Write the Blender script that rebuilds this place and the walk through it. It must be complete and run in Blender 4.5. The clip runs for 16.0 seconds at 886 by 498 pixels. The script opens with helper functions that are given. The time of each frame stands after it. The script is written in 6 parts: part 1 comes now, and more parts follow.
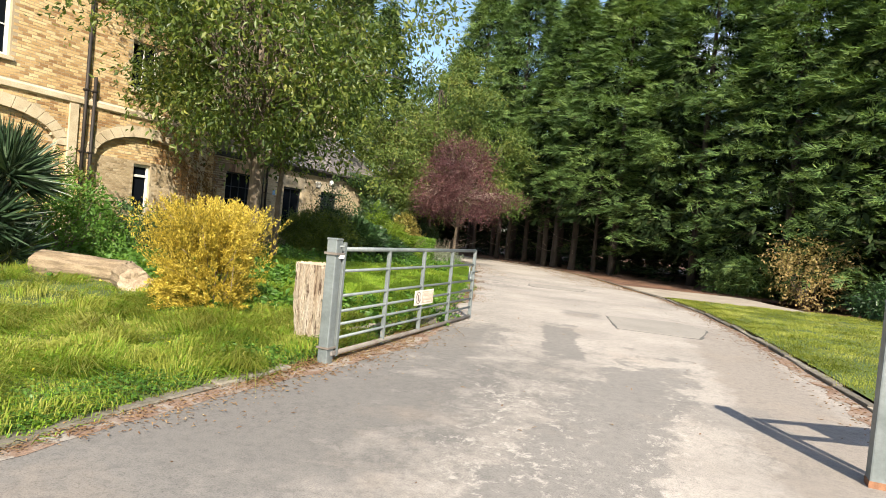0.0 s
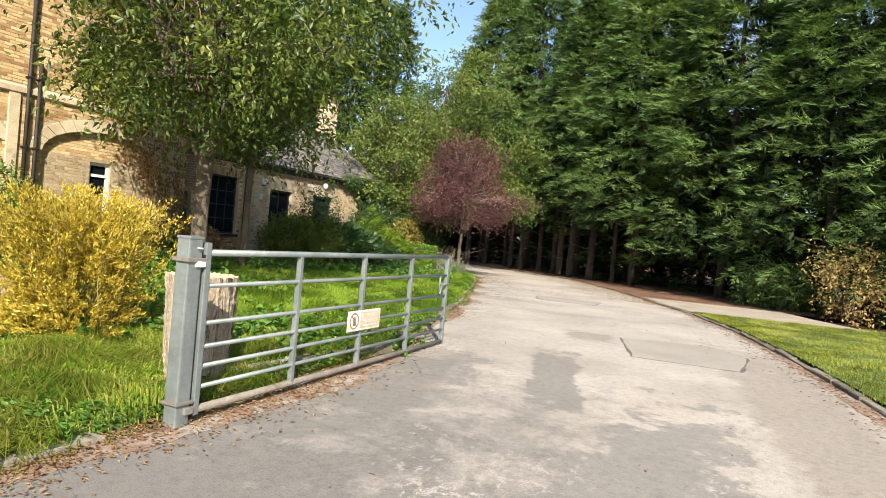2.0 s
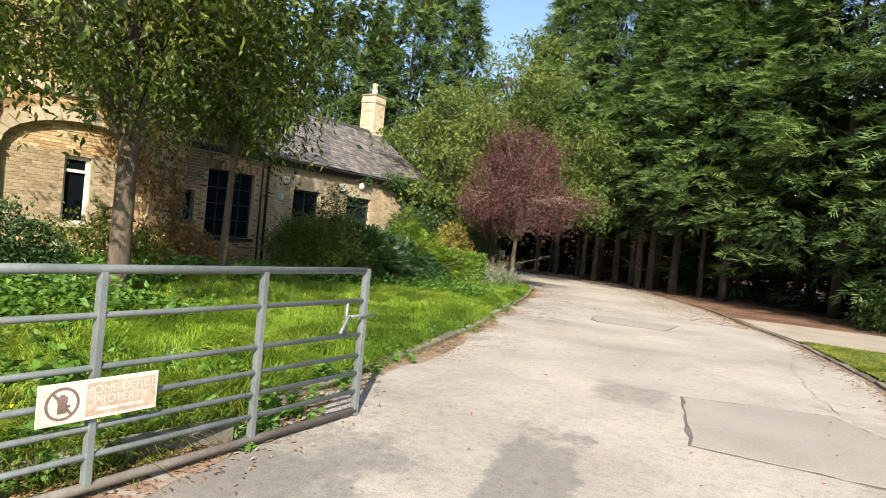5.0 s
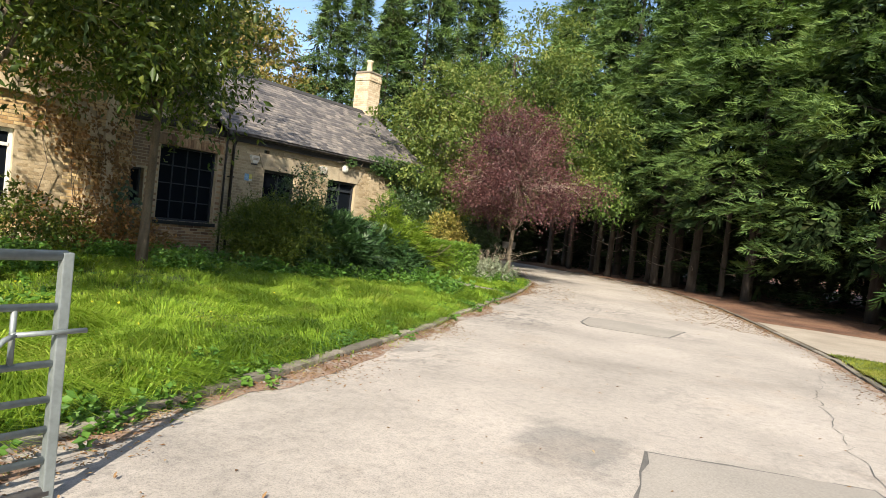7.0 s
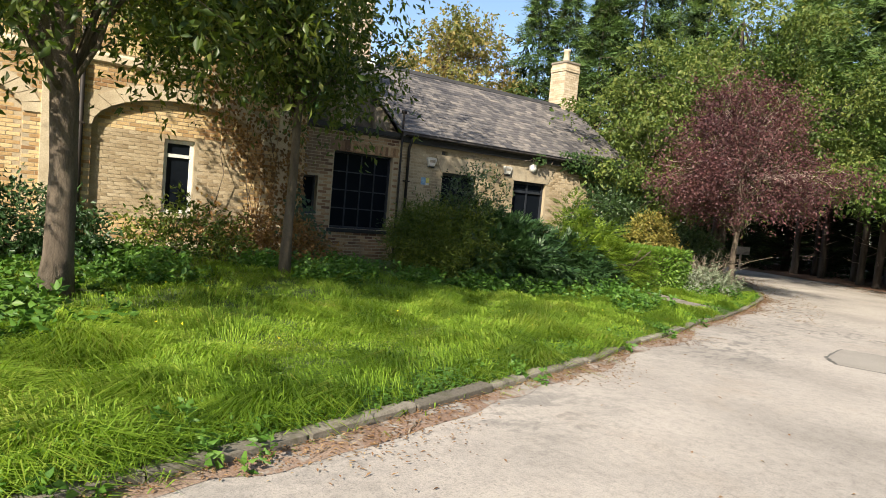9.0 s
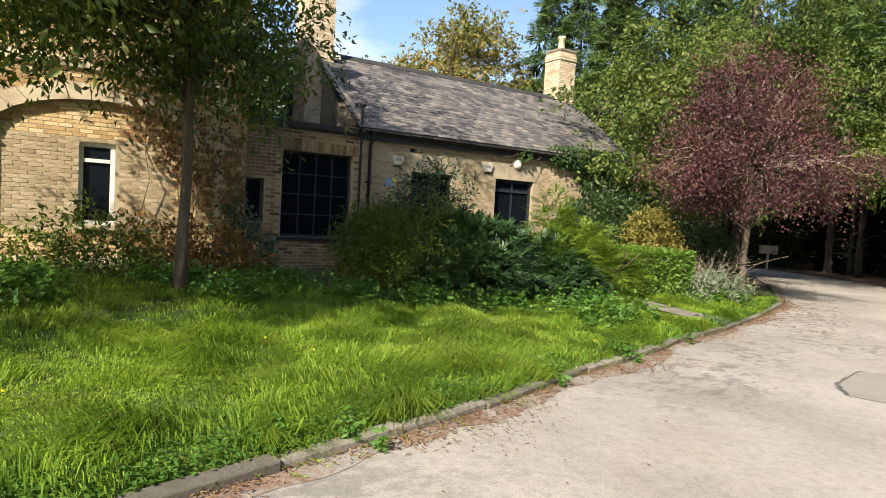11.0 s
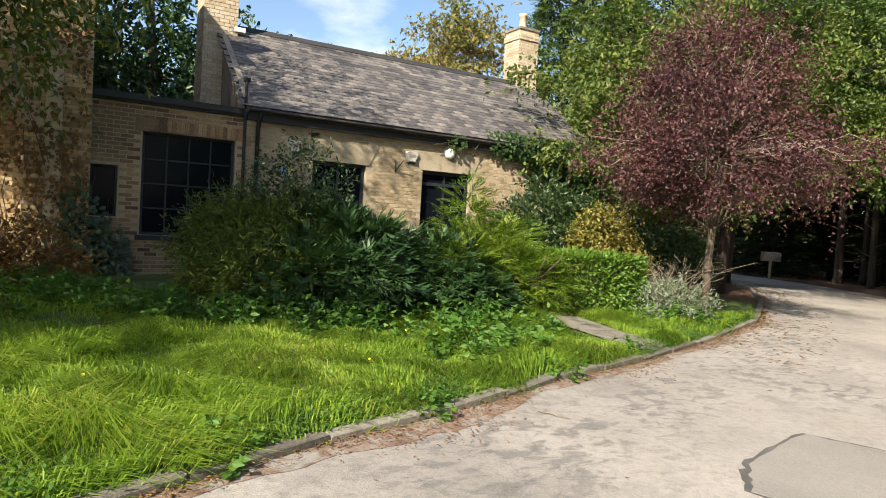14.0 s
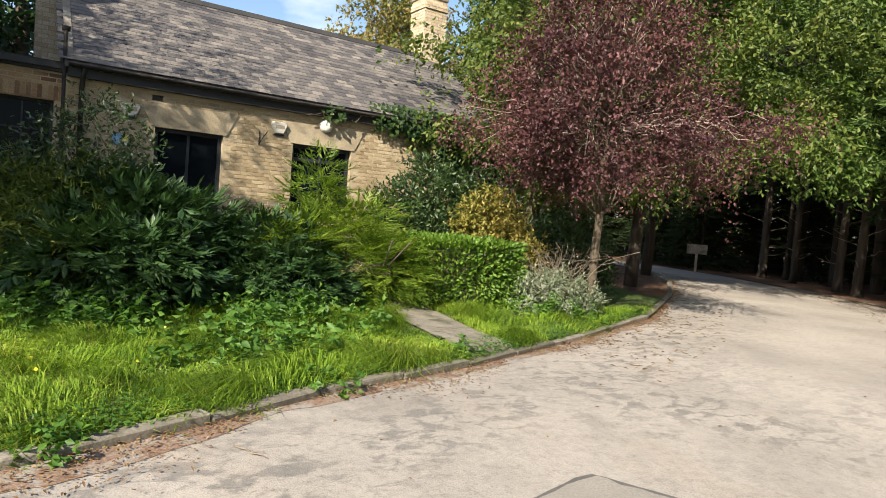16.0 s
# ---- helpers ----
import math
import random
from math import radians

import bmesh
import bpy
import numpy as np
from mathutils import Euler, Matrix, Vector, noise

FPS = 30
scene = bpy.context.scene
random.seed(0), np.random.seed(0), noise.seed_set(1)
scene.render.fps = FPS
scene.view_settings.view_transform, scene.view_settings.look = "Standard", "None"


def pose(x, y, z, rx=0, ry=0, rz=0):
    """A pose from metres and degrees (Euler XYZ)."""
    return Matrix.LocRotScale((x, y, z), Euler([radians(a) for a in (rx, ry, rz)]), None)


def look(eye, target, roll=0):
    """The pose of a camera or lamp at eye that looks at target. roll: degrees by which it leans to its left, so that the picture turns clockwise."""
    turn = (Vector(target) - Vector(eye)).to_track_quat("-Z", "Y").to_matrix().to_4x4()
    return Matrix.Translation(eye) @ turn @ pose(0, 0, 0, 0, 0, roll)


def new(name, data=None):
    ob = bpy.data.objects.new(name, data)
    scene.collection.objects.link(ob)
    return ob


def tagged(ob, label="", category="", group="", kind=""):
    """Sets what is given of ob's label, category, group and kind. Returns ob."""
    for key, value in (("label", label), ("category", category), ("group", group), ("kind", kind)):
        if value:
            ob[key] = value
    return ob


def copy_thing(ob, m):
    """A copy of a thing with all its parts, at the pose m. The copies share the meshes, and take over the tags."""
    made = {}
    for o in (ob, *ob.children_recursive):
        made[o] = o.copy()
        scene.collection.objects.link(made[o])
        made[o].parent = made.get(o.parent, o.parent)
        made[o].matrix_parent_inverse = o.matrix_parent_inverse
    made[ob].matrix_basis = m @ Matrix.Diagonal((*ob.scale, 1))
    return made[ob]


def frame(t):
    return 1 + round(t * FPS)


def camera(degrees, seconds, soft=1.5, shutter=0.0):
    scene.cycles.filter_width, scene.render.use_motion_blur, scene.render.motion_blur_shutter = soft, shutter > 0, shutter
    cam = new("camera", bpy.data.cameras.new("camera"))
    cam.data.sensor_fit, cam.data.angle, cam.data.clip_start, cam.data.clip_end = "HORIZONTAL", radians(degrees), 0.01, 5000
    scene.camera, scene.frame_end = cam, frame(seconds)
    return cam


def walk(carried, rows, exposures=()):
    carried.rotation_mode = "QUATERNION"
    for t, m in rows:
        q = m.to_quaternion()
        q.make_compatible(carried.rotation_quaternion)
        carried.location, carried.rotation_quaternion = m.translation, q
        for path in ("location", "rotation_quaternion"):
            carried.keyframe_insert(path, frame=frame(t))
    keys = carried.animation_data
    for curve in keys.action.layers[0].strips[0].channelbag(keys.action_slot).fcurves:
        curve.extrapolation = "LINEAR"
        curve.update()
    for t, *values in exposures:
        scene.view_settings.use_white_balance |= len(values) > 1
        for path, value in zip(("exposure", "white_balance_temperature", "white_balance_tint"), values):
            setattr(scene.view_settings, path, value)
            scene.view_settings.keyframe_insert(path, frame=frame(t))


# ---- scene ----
cam = camera(69.7, 16.0, soft=0.9)
METRES, EYE, TILT, LEAN, TURN = 18.8, 1.5, 0.0, 0.0, 22.6
ROWS = [
    (0.0, 0.0, 0.0, 0.0, 0.17, -1.79, -5.46),
    (0.5, 0.011, 0.0282, 0.0002, 0.76, -1.67, -5.56),
    (1.0, 0.0179, 0.0606, -0.0016, 1.26, -1.72, -5.45),
    (1.5, 0.0302, 0.0897, -0.0017, 1.55, -1.63, -5.37),
    (2.0, 0.0386, 0.1199, -0.0023, 2.08, -1.12, -5.31),
    (2.5, 0.0487, 0.1494, -0.0024, 3.07, -1.06, -5.79),
    (3.0, 0.0566, 0.1823, -0.0021, 7.88, -1.65, -5.68),
    (3.5, 0.067, 0.2134, -0.0012, 9.47, -1.84, -5.23),
    (4.0, 0.0779, 0.2436, -0.0005, 9.65, -1.66, -5.08),
    (4.5, 0.0891, 0.2725, 0.0008, 9.78, -1.16, -5.35),
    (7.0, 0.1451, 0.4209, 0.0007, 12.34, -2.06, -6.32),
    (7.5, 0.1495, 0.4538, 0.0019, 22.69, -3.58, -5.26),
    (8.0, 0.1531, 0.4842, 0.0028, 28.0, -3.17, -4.64),
    (8.5, 0.1533, 0.5155, 0.0019, 32.4, -3.54, -4.44),
    (9.0, 0.1575, 0.5447, 0.0017, 32.39, -3.43, -4.88),
    (11.5, 0.176, 0.6998, 0.0015, 35.92, -2.7, -2.99),
    (12.0, 0.177, 0.7316, 0.0009, 36.1, -2.45, -3.05),
    (12.5, 0.1825, 0.7627, 0.0008, 36.07, -2.46, -2.88),
    (13.0, 0.1871, 0.7922, -0.0, 36.2, -2.31, -2.99),
    (13.5, 0.1954, 0.8195, -0.0008, 36.96, -2.17, -3.11),
    (14.0, 0.2012, 0.8495, -0.0017, 37.29, -2.49, -3.45),
    (14.5, 0.2101, 0.8781, -0.0025, 37.38, -2.69, -3.87),
    (15.0, 0.2155, 0.9079, -0.003, 37.15, -3.2, -3.94),
    (15.5, 0.2237, 0.9362, -0.003, 35.42, -3.01, -4.38),
    (16.0, 0.2308, 0.9659, -0.0041, 33.68, -3.14, -4.56),
]
walk(cam, [(t, pose(0, 0, EYE, TILT, LEAN, TURN) @ pose(METRES * x, METRES * y, METRES * z, 90 + pitch, roll, yaw)) for t, x, y, z, yaw, pitch, roll in ROWS],
     [(0.0, 1.26), (4.5, 1.23), (7.5, 1.23), (9.0, 1.12), (13.0, 1.11), (16.0, 1.10)])

# ---- light ----
SUN_AZ = Vector((0.53, -0.85)).normalized()
SUN_EL = radians(35)
world = bpy.data.worlds.new("world")
scene.world = world
world.use_nodes = True
wn, wl = world.node_tree.nodes, world.node_tree.links
wn.clear()
sky = wn.new("ShaderNodeTexSky")
sky.sky_type = "NISHITA"
sky.sun_disc = False
sky.sun_elevation = SUN_EL
sky.sun_rotation = math.atan2(SUN_AZ.x, SUN_AZ.y)
sky.ozone_density = 1.6
# broken white cloud over the blue
tc = wn.new("ShaderNodeTexCoord")
mp = wn.new("ShaderNodeMapping")
mp.inputs["Scale"].default_value = (1.0, 1.0, 2.6)
nz = wn.new("ShaderNodeTexNoise")
nz.inputs["Scale"].default_value = 2.3
nz.inputs["Detail"].default_value = 7
nz.inputs["Roughness"].default_value = 0.55
cr = wn.new("ShaderNodeValToRGB")
cr.color_ramp.elements[0].position, cr.color_ramp.elements[1].position = 0.545, 0.70
cr.color_ramp.elements[0].color, cr.color_ramp.elements[1].color = (0, 0, 0, 1), (0.85, 0.85, 0.85, 1)
cloud = wn.new("ShaderNodeMixRGB")
cloud.inputs["Color2"].default_value = (6.5, 6.6, 6.8, 1)
bg = wn.new("ShaderNodeBackground")
bg.inputs["Strength"].default_value = 0.10
wo = wn.new("ShaderNodeOutputWorld")
wl.new(tc.outputs["Generated"], mp.inputs["Vector"])
wl.new(mp.outputs["Vector"], nz.inputs["Vector"])
wl.new(nz.outputs["Fac"], cr.inputs["Fac"])
wl.new(cr.outputs["Color"], cloud.inputs["Fac"])
wl.new(sky.outputs["Color"], cloud.inputs["Color1"])
wl.new(cloud.outputs["Color"], bg.inputs["Color"])
wl.new(bg.outputs["Background"], wo.inputs["Surface"])
sun_data = bpy.data.lights.new("sun", "SUN")
sun_data.energy, sun_data.angle, sun_data.color = 5.0, radians(0.55), (1.0, 0.905, 0.75)
sun = new("sun", sun_data)
sun.matrix_world = look((0, 0, 30), Vector((0, 0, 30)) - Vector((SUN_AZ.x * math.cos(SUN_EL), SUN_AZ.y * math.cos(SUN_EL), math.sin(SUN_EL))))

# ---- materials ----
def nodes_of(name):
    m = bpy.data.materials.new(name)
    m.use_nodes = True
    nt = m.node_tree
    return m, nt.nodes, nt.links, nt.nodes["Principled BSDF"]


def ramp_node(n, stops):
    r = n.new("ShaderNodeValToRGB")
    e = r.color_ramp.elements
    while len(e) < len(stops):
        e.new(0.5)
    for el, (p, c) in zip(e, stops):
        el.position, el.color = p, (*c, 1)
    return r


def noise_node(n, l, scale, detail=5, rough=0.6, vec=None, dist=0.0):
    t = n.new("ShaderNodeTexNoise")
    t.inputs["Scale"].default_value, t.inputs["Detail"].default_value = scale, detail
    t.inputs["Roughness"].default_value, t.inputs["Distortion"].default_value = rough, dist
    if vec:
        l.new(vec, t.inputs["Vector"])
    return t


def coords(n, l, stretch=(1, 1, 1), kind="Object"):
    t, m = n.new("ShaderNodeTexCoord"), n.new("ShaderNodeMapping")
    m.inputs["Scale"].default_value = stretch
    l.new(t.outputs[kind], m.inputs["Vector"])
    return m.outputs["Vector"]


def mixed(n, l, fac, a, b, mode="MIX"):
    m = n.new("ShaderNodeMixRGB")
    m.blend_type = mode
    for s, v in (("Fac", fac), ("Color1", a), ("Color2", b)):
        if isinstance(v, (int, float)):
            m.inputs[s].default_value = v
        elif isinstance(v, tuple):
            m.inputs[s].default_value = (*v, 1)
        else:
            l.new(v, m.inputs[s])
    return m.outputs["Color"]


def surface(name, stops, scale, fine=60.0, rough=0.85, metal=0.0, bump=0.3, dist=0.01, stretch=(1, 1, 1), grain=0.25, vary="", stain=None, stain_scale=1.0, stain_at=(0.5, 0.65), shift=0.75):
    """Colour from broad noise, darkened and lightened by a fine grain, with a bump of the same grain; vary: 'piece' or 'island' shifts the tone from piece to piece."""
    m, n, l, b = nodes_of(name)
    v = coords(n, l, stretch)
    big, small = noise_node(n, l, scale, 6, 0.6, v), noise_node(n, l, fine, 4, 0.65, v)
    r = ramp_node(n, stops)
    fac = big.outputs["Fac"]
    if vary:
        src = n.new("ShaderNodeObjectInfo" if vary == "piece" else "ShaderNodeNewGeometry")
        out = src.outputs["Random" if vary == "piece" else "Random Per Island"]
        k = n.new("ShaderNodeMath")
        k.operation = "MULTIPLY_ADD"
        k.inputs[1].default_value, k.inputs[2].default_value = shift, -shift / 2
        l.new(out, k.inputs[0])
        a = n.new("ShaderNodeMath")
        l.new(k.outputs[0], a.inputs[0])
        l.new(fac, a.inputs[1])
        fac = a.outputs[0]
    l.new(fac, r.inputs["Fac"])
    g = ramp_node(n, [(0.3, (1 - grain,) * 3), (0.7, (1 + grain * 0.4,) * 3)])
    l.new(small.outputs["Fac"], g.inputs["Fac"])
    col = mixed(n, l, 1.0, r.outputs["Color"], g.outputs["Color"], "MULTIPLY")
    if stain:
        sn = noise_node(n, l, stain_scale, 7, 0.62, v, 0.6)
        sr = ramp_node(n, [(stain_at[0], (0, 0, 0)), (stain_at[1], (1, 1, 1))])
        l.new(sn.outputs["Fac"], sr.inputs["Fac"])
        col = mixed(n, l, sr.outputs["Color"], col, stain)
    l.new(col, b.inputs["Base Color"])
    b.inputs["Roughness"].default_value, b.inputs["Metallic"].default_value = rough, metal
    bp = n.new("ShaderNodeBump")
    bp.inputs["Strength"].default_value, bp.inputs["Distance"].default_value = bump, dist
    l.new(small.outputs["Fac"], bp.inputs["Height"])
    l.new(bp.outputs["Normal"], b.inputs["Normal"])
    return m


def leafy(name, stops, through_light=0.35, rough=0.5, spec=0.35, scale=0.6):
    """Leaves: tone by leaf and by a broad drift over the plant, some light passing through."""
    m, n, l, b = nodes_of(name)
    geo = n.new("ShaderNodeNewGeometry")
    v = coords(n, l)
    drift = noise_node(n, l, scale, 3, 0.5, v)
    k = n.new("ShaderNodeMath")
    k.operation = "MULTIPLY_ADD"
    k.inputs[1].default_value = 0.55
    l.new(geo.outputs["Random Per Island"], k.inputs[0])
    d = n.new("ShaderNodeMath")
    d.operation = "MULTIPLY_ADD"
    d.inputs[1].default_value, d.inputs[2].default_value = 1.1, -0.32
    l.new(drift.outputs["Fac"], d.inputs[0])
    l.new(d.outputs[0], k.inputs[2])
    r = ramp_node(n, stops)
    l.new(k.outputs[0], r.inputs["Fac"])
    l.new(r.outputs["Color"], b.inputs["Base Color"])
    b.inputs["Roughness"].default_value = rough
    b.inputs["Specular IOR Level"].default_value = spec
    tr = n.new("ShaderNodeBsdfTranslucent")
    warm = mixed(n, l, 1.0, r.outputs["Color"], (1.25, 1.3, 0.6), "MULTIPLY")
    l.new(warm, tr.inputs["Color"])
    mx = n.new("ShaderNodeMixShader")
    mx.inputs["Fac"].default_value = through_light
    out = n["Material Output"]
    l.new(b.outputs["BSDF"], mx.inputs[1])
    l.new(tr.outputs["BSDF"], mx.inputs[2])
    l.new(mx.outputs["Shader"], out.inputs["Surface"])
    return m


def glassy(name, tint, rough=0.08):
    m, n, l, b = nodes_of(name)
    v = coords(n, l)
    d = noise_node(n, l, 3.0, 5, 0.6, v)
    r = ramp_node(n, [(0.35, (rough,) * 3), (0.75, (rough + 0.12,) * 3)])
    l.new(d.outputs["Fac"], r.inputs["Fac"])
    l.new(r.outputs["Color"], b.inputs["Roughness"])
    b.inputs["Base Color"].default_value = (*tint, 1)
    b.inputs["Specular IOR Level"].default_value = 0.05
    return m


M = {}


def zone(n, l, v, at, half, turn, edge, rag):
    """A worn area: 1 inside a box of half-sizes about a place, falling to 0 over edge (a share of its size); rag is added to its outline."""
    m = n.new("ShaderNodeMapping")
    m.vector_type = "TEXTURE"
    m.inputs["Location"].default_value = (at[0], at[1], 0)
    m.inputs["Rotation"].default_value = (0, 0, radians(turn))
    m.inputs["Scale"].default_value = (half[0], half[1], 1)
    l.new(v, m.inputs["Vector"])
    sp = n.new("ShaderNodeSeparateXYZ")
    l.new(m.outputs["Vector"], sp.inputs[0])
    ab = []
    for ax in ("X", "Y"):
        k = n.new("ShaderNodeMath")
        k.operation = "ABSOLUTE"
        l.new(sp.outputs[ax], k.inputs[0])
        ab.append(k)
    mx = n.new("ShaderNodeMath")
    mx.operation = "SMOOTH_MAX"
    mx.inputs[2].default_value = 0.3
    l.new(ab[0].outputs[0], mx.inputs[0])
    l.new(ab[1].outputs[0], mx.inputs[1])
    ad = n.new("ShaderNodeMath")
    l.new(mx.outputs[0], ad.inputs[0])
    l.new(rag, ad.inputs[1])
    hf = n.new("ShaderNodeMath")
    hf.operation = "MULTIPLY"
    hf.inputs[1].default_value = 0.5
    l.new(ad.outputs[0], hf.inputs[0])
    r = ramp_node(n, [(0.5 - edge / 2, (1, 1, 1)), (0.5 + edge / 2, (0, 0, 0))])
    l.new(hf.outputs[0], r.inputs["Fac"])
    return r.outputs["Color"]


def worn_tarmac(name):
    """Pale worn drive: broad drifts of tone, areas of older dark tarmac with broken edges, scabs, one patch of painted
    tree dapple, pale scuffed grit, fine chippings.
    """
    m, n, l, b = nodes_of(name)
    v = coords(n, l)
    drift = noise_node(n, l, 0.45, 6, 0.6, v)
    base = ramp_node(n, [(0.30, (0.235, 0.212, 0.188)), (0.47, (0.315, 0.284, 0.252)), (0.64, (0.375, 0.338, 0.300))])
    l.new(drift.outputs["Fac"], base.inputs["Fac"])
    col = base.outputs["Color"]
    # outlines are broken by noise of two sizes
    rn = noise_node(n, l, 2.2, 9, 0.72, v, 0.3)
    rag = n.new("ShaderNodeMath")
    rag.operation = "MULTIPLY_ADD"
    rag.inputs[1].default_value, rag.inputs[2].default_value = 2.1, -1.05
    l.new(rn.outputs["Fac"], rag.inputs[0])
    rag = rag.outputs[0]
    for at, half, turn, edge, amount, tone in (((-3.5, 2.6), (1.9, 5.0), -6, 0.34, 1.0, (0.150, 0.140, 0.129)), ((-3.1, 7.6), (0.6, 1.6), 10, 0.30, 0.9, (0.155, 0.145, 0.133)),
                                               ((-0.62, 4.6), (0.50, 3.5), -3, 0.10, 0.85, (0.180, 0.168, 0.155)), ((-1.82, 9.1), (0.25, 1.35), 14, 0.10, 0.85, (0.165, 0.154, 0.142)),
                                               ((-2.15, 12.5), (0.32, 0.42), 10, 0.25, 0.75, (0.18, 0.168, 0.155)), ((0.9, 6.6), (0.5, 6.5), 7, 0.22, 0.75, (0.215, 0.185, 0.158)),
                                               ((0.3, 6.35), (0.42, 0.4), 20, 0.15, 0.6, (0.19, 0.175, 0.16)), ((-1.0, 1.0), (2.4, 1.6), 0, 0.5, 0.5, (0.20, 0.186, 0.17))):
        z = zone(n, l, v, at, half, turn, edge, rag)
        col = mixed(n, l, mixed(n, l, 1.0, z, (amount,) * 3, "MULTIPLY"), col, tone)
    # scabs of the old surface, gathered in some places; the last place paints dappled tree shade
    where = noise_node(n, l, 0.33, 2, 0.5, coords(n, l, (1.0, 0.8, 1.0)))
    wr = ramp_node(n, [(0.54, (0, 0, 0)), (0.68, (0.8, 0.8, 0.8))])
    l.new(where.outputs["Fac"], wr.inputs["Fac"])
    scab_dapple = noise_node(n, l, 6.5, 8, 0.68, coords(n, l, (1.0, 0.55, 1.0)), 0.5)
    sr = ramp_node(n, [(0.49, (0, 0, 0)), (0.58, (0.8, 0.8, 0.8))])
    l.new(scab_dapple.outputs["Fac"], sr.inputs["Fac"])
    gathered = wr.outputs["Color"]
    for at, half, turn in (((-5.95, 18.9), (0.65, 1.5), 20), ((-6.75, 21.2), (0.5, 1.5), 18), ((-7.4, 23.6), (1.0, 1.6), 25), ((-6.2, 23.5), (1.2, 0.6), 25), ((-2.9, 8.5), (0.5, 0.7), 20), ((-9.0, 26.6), (0.8, 2.2), 25)):
        gathered = mixed(n, l, 1.0, gathered, zone(n, l, v, at, half, turn, 0.6, rag), "LIGHTEN")
    mask = mixed(n, l, 1.0, gathered, sr.outputs["Color"], "MULTIPLY")
    col = mixed(n, l, mask, col, (0.155, 0.145, 0.134))
    # pale grit scuffed out of the surface on the crown of the drive
    grit = noise_node(n, l, 11.0, 8, 0.75, coords(n, l, (1.0, 0.7, 1.0)), 0.4)
    gr = ramp_node(n, [(0.53, (0, 0, 0)), (0.61, (0.8, 0.8, 0.8))])
    l.new(grit.outputs["Fac"], gr.inputs["Fac"])
    gz = zone(n, l, v, (-1.15, 4.6), (0.5, 1.7), 12, 0.5, rag)
    gz = mixed(n, l, 1.0, gz, zone(n, l, v, (-0.1, 5.2), (0.22, 2.4), -3, 0.5, rag), "LIGHTEN")
    col = mixed(n, l, mixed(n, l, 1.0, gz, gr.outputs["Color"], "MULTIPLY"), col, (0.41, 0.375, 0.335))
    rust = noise_node(n, l, 0.8, 5, 0.62, v)
    rr = ramp_node(n, [(0.56, (0, 0, 0)), (0.76, (0.4, 0.4, 0.4))])
    l.new(rust.outputs["Fac"], rr.inputs["Fac"])
    col = mixed(n, l, rr.outputs["Color"], col, (0.33, 0.265, 0.205))
    mott = noise_node(n, l, 14, 6, 0.7, v)
    mg = ramp_node(n, [(0.32, (0.80, 0.80, 0.81)), (0.5, (1, 1, 1)), (0.72, (1.10, 1.09, 1.08))])
    l.new(mott.outputs["Fac"], mg.inputs["Fac"])
    col = mixed(n, l, 1.0, col, mg.outputs["Color"], "MULTIPLY")
    chip = noise_node(n, l, 95, 3, 0.7, v)
    cg = ramp_node(n, [(0.28, (0.58, 0.58, 0.58)), (0.5, (1, 1, 1)), (0.75, (1.18, 1.17, 1.15))])
    l.new(chip.outputs["Fac"], cg.inputs["Fac"])
    col = mixed(n, l, 1.0, col, cg.outputs["Color"], "MULTIPLY")
    l.new(col, b.inputs["Base Color"])
    b.inputs["Roughness"].default_value = 0.93
    bp = n.new("ShaderNodeBump")
    bp.inputs["Strength"].default_value, bp.inputs["Distance"].default_value = 0.5, 0.006
    l.new(chip.outputs["Fac"], bp.inputs["Height"])
    l.new(bp.outputs["Normal"], b.inputs["Normal"])
    return m


M["tarmac"] = worn_tarmac("tarmac")
M["tarmac_patch"] = surface("tarmac_patch", [(0.3, (0.235, 0.215, 0.19)), (0.7, (0.30, 0.273, 0.24))], 1.1, 70, 0.92, 0, 0.4, 0.004)
M["bitumen"] = surface("bitumen", [(0.3, (0.07, 0.068, 0.062)), (0.7, (0.14, 0.13, 0.12))], 5, 70, 0.8, 0, 0.3, 0.004)
M["kerb"] = surface("kerb_stone", [(0.3, (0.12, 0.105, 0.082)), (0.55, (0.19, 0.168, 0.132)), (0.8, (0.27, 0.24, 0.195))], 3.2, 45, 0.92, 0, 0.6, 0.01, (1, 1, 1), 0.35, "piece", (0.075, 0.07, 0.042), 3.0, (0.50, 0.64))
M["soil"] = surface("soil", [(0.3, (0.05, 0.075, 0.016)), (0.55, (0.085, 0.13, 0.022)), (0.75, (0.11, 0.125, 0.035))], 1.4, 40, 0.96, 0, 0.8, 0.03)
M["litter"] = surface("needle_litter", [(0.3, (0.075, 0.036, 0.02)), (0.55, (0.165, 0.080, 0.044)), (0.75, (0.24, 0.135, 0.08))], 0.9, 35, 0.95, 0, 0.8, 0.03, (1, 1, 1), 0.4)
M["dirt"] = surface("washed_earth", [(0.3, (0.15, 0.09, 0.06)), (0.5, (0.24, 0.155, 0.108)), (0.7, (0.28, 0.205, 0.155))], 3.0, 60, 0.95, 0, 0.7, 0.01, (1, 1, 1), 0.45, "", (0.28, 0.255, 0.225), 4.0, (0.48, 0.60))
M["path"] = surface("path", [(0.3, (0.26, 0.22, 0.175)), (0.7, (0.36, 0.315, 0.255))], 1.2, 50, 0.93, 0, 0.4, 0.008)
BRICK = [(0.12, (0.28, 0.155, 0.065)), (0.38, (0.48, 0.32, 0.145)), (0.62, (0.585, 0.415, 0.205)), (0.9, (0.65, 0.50, 0.28))]
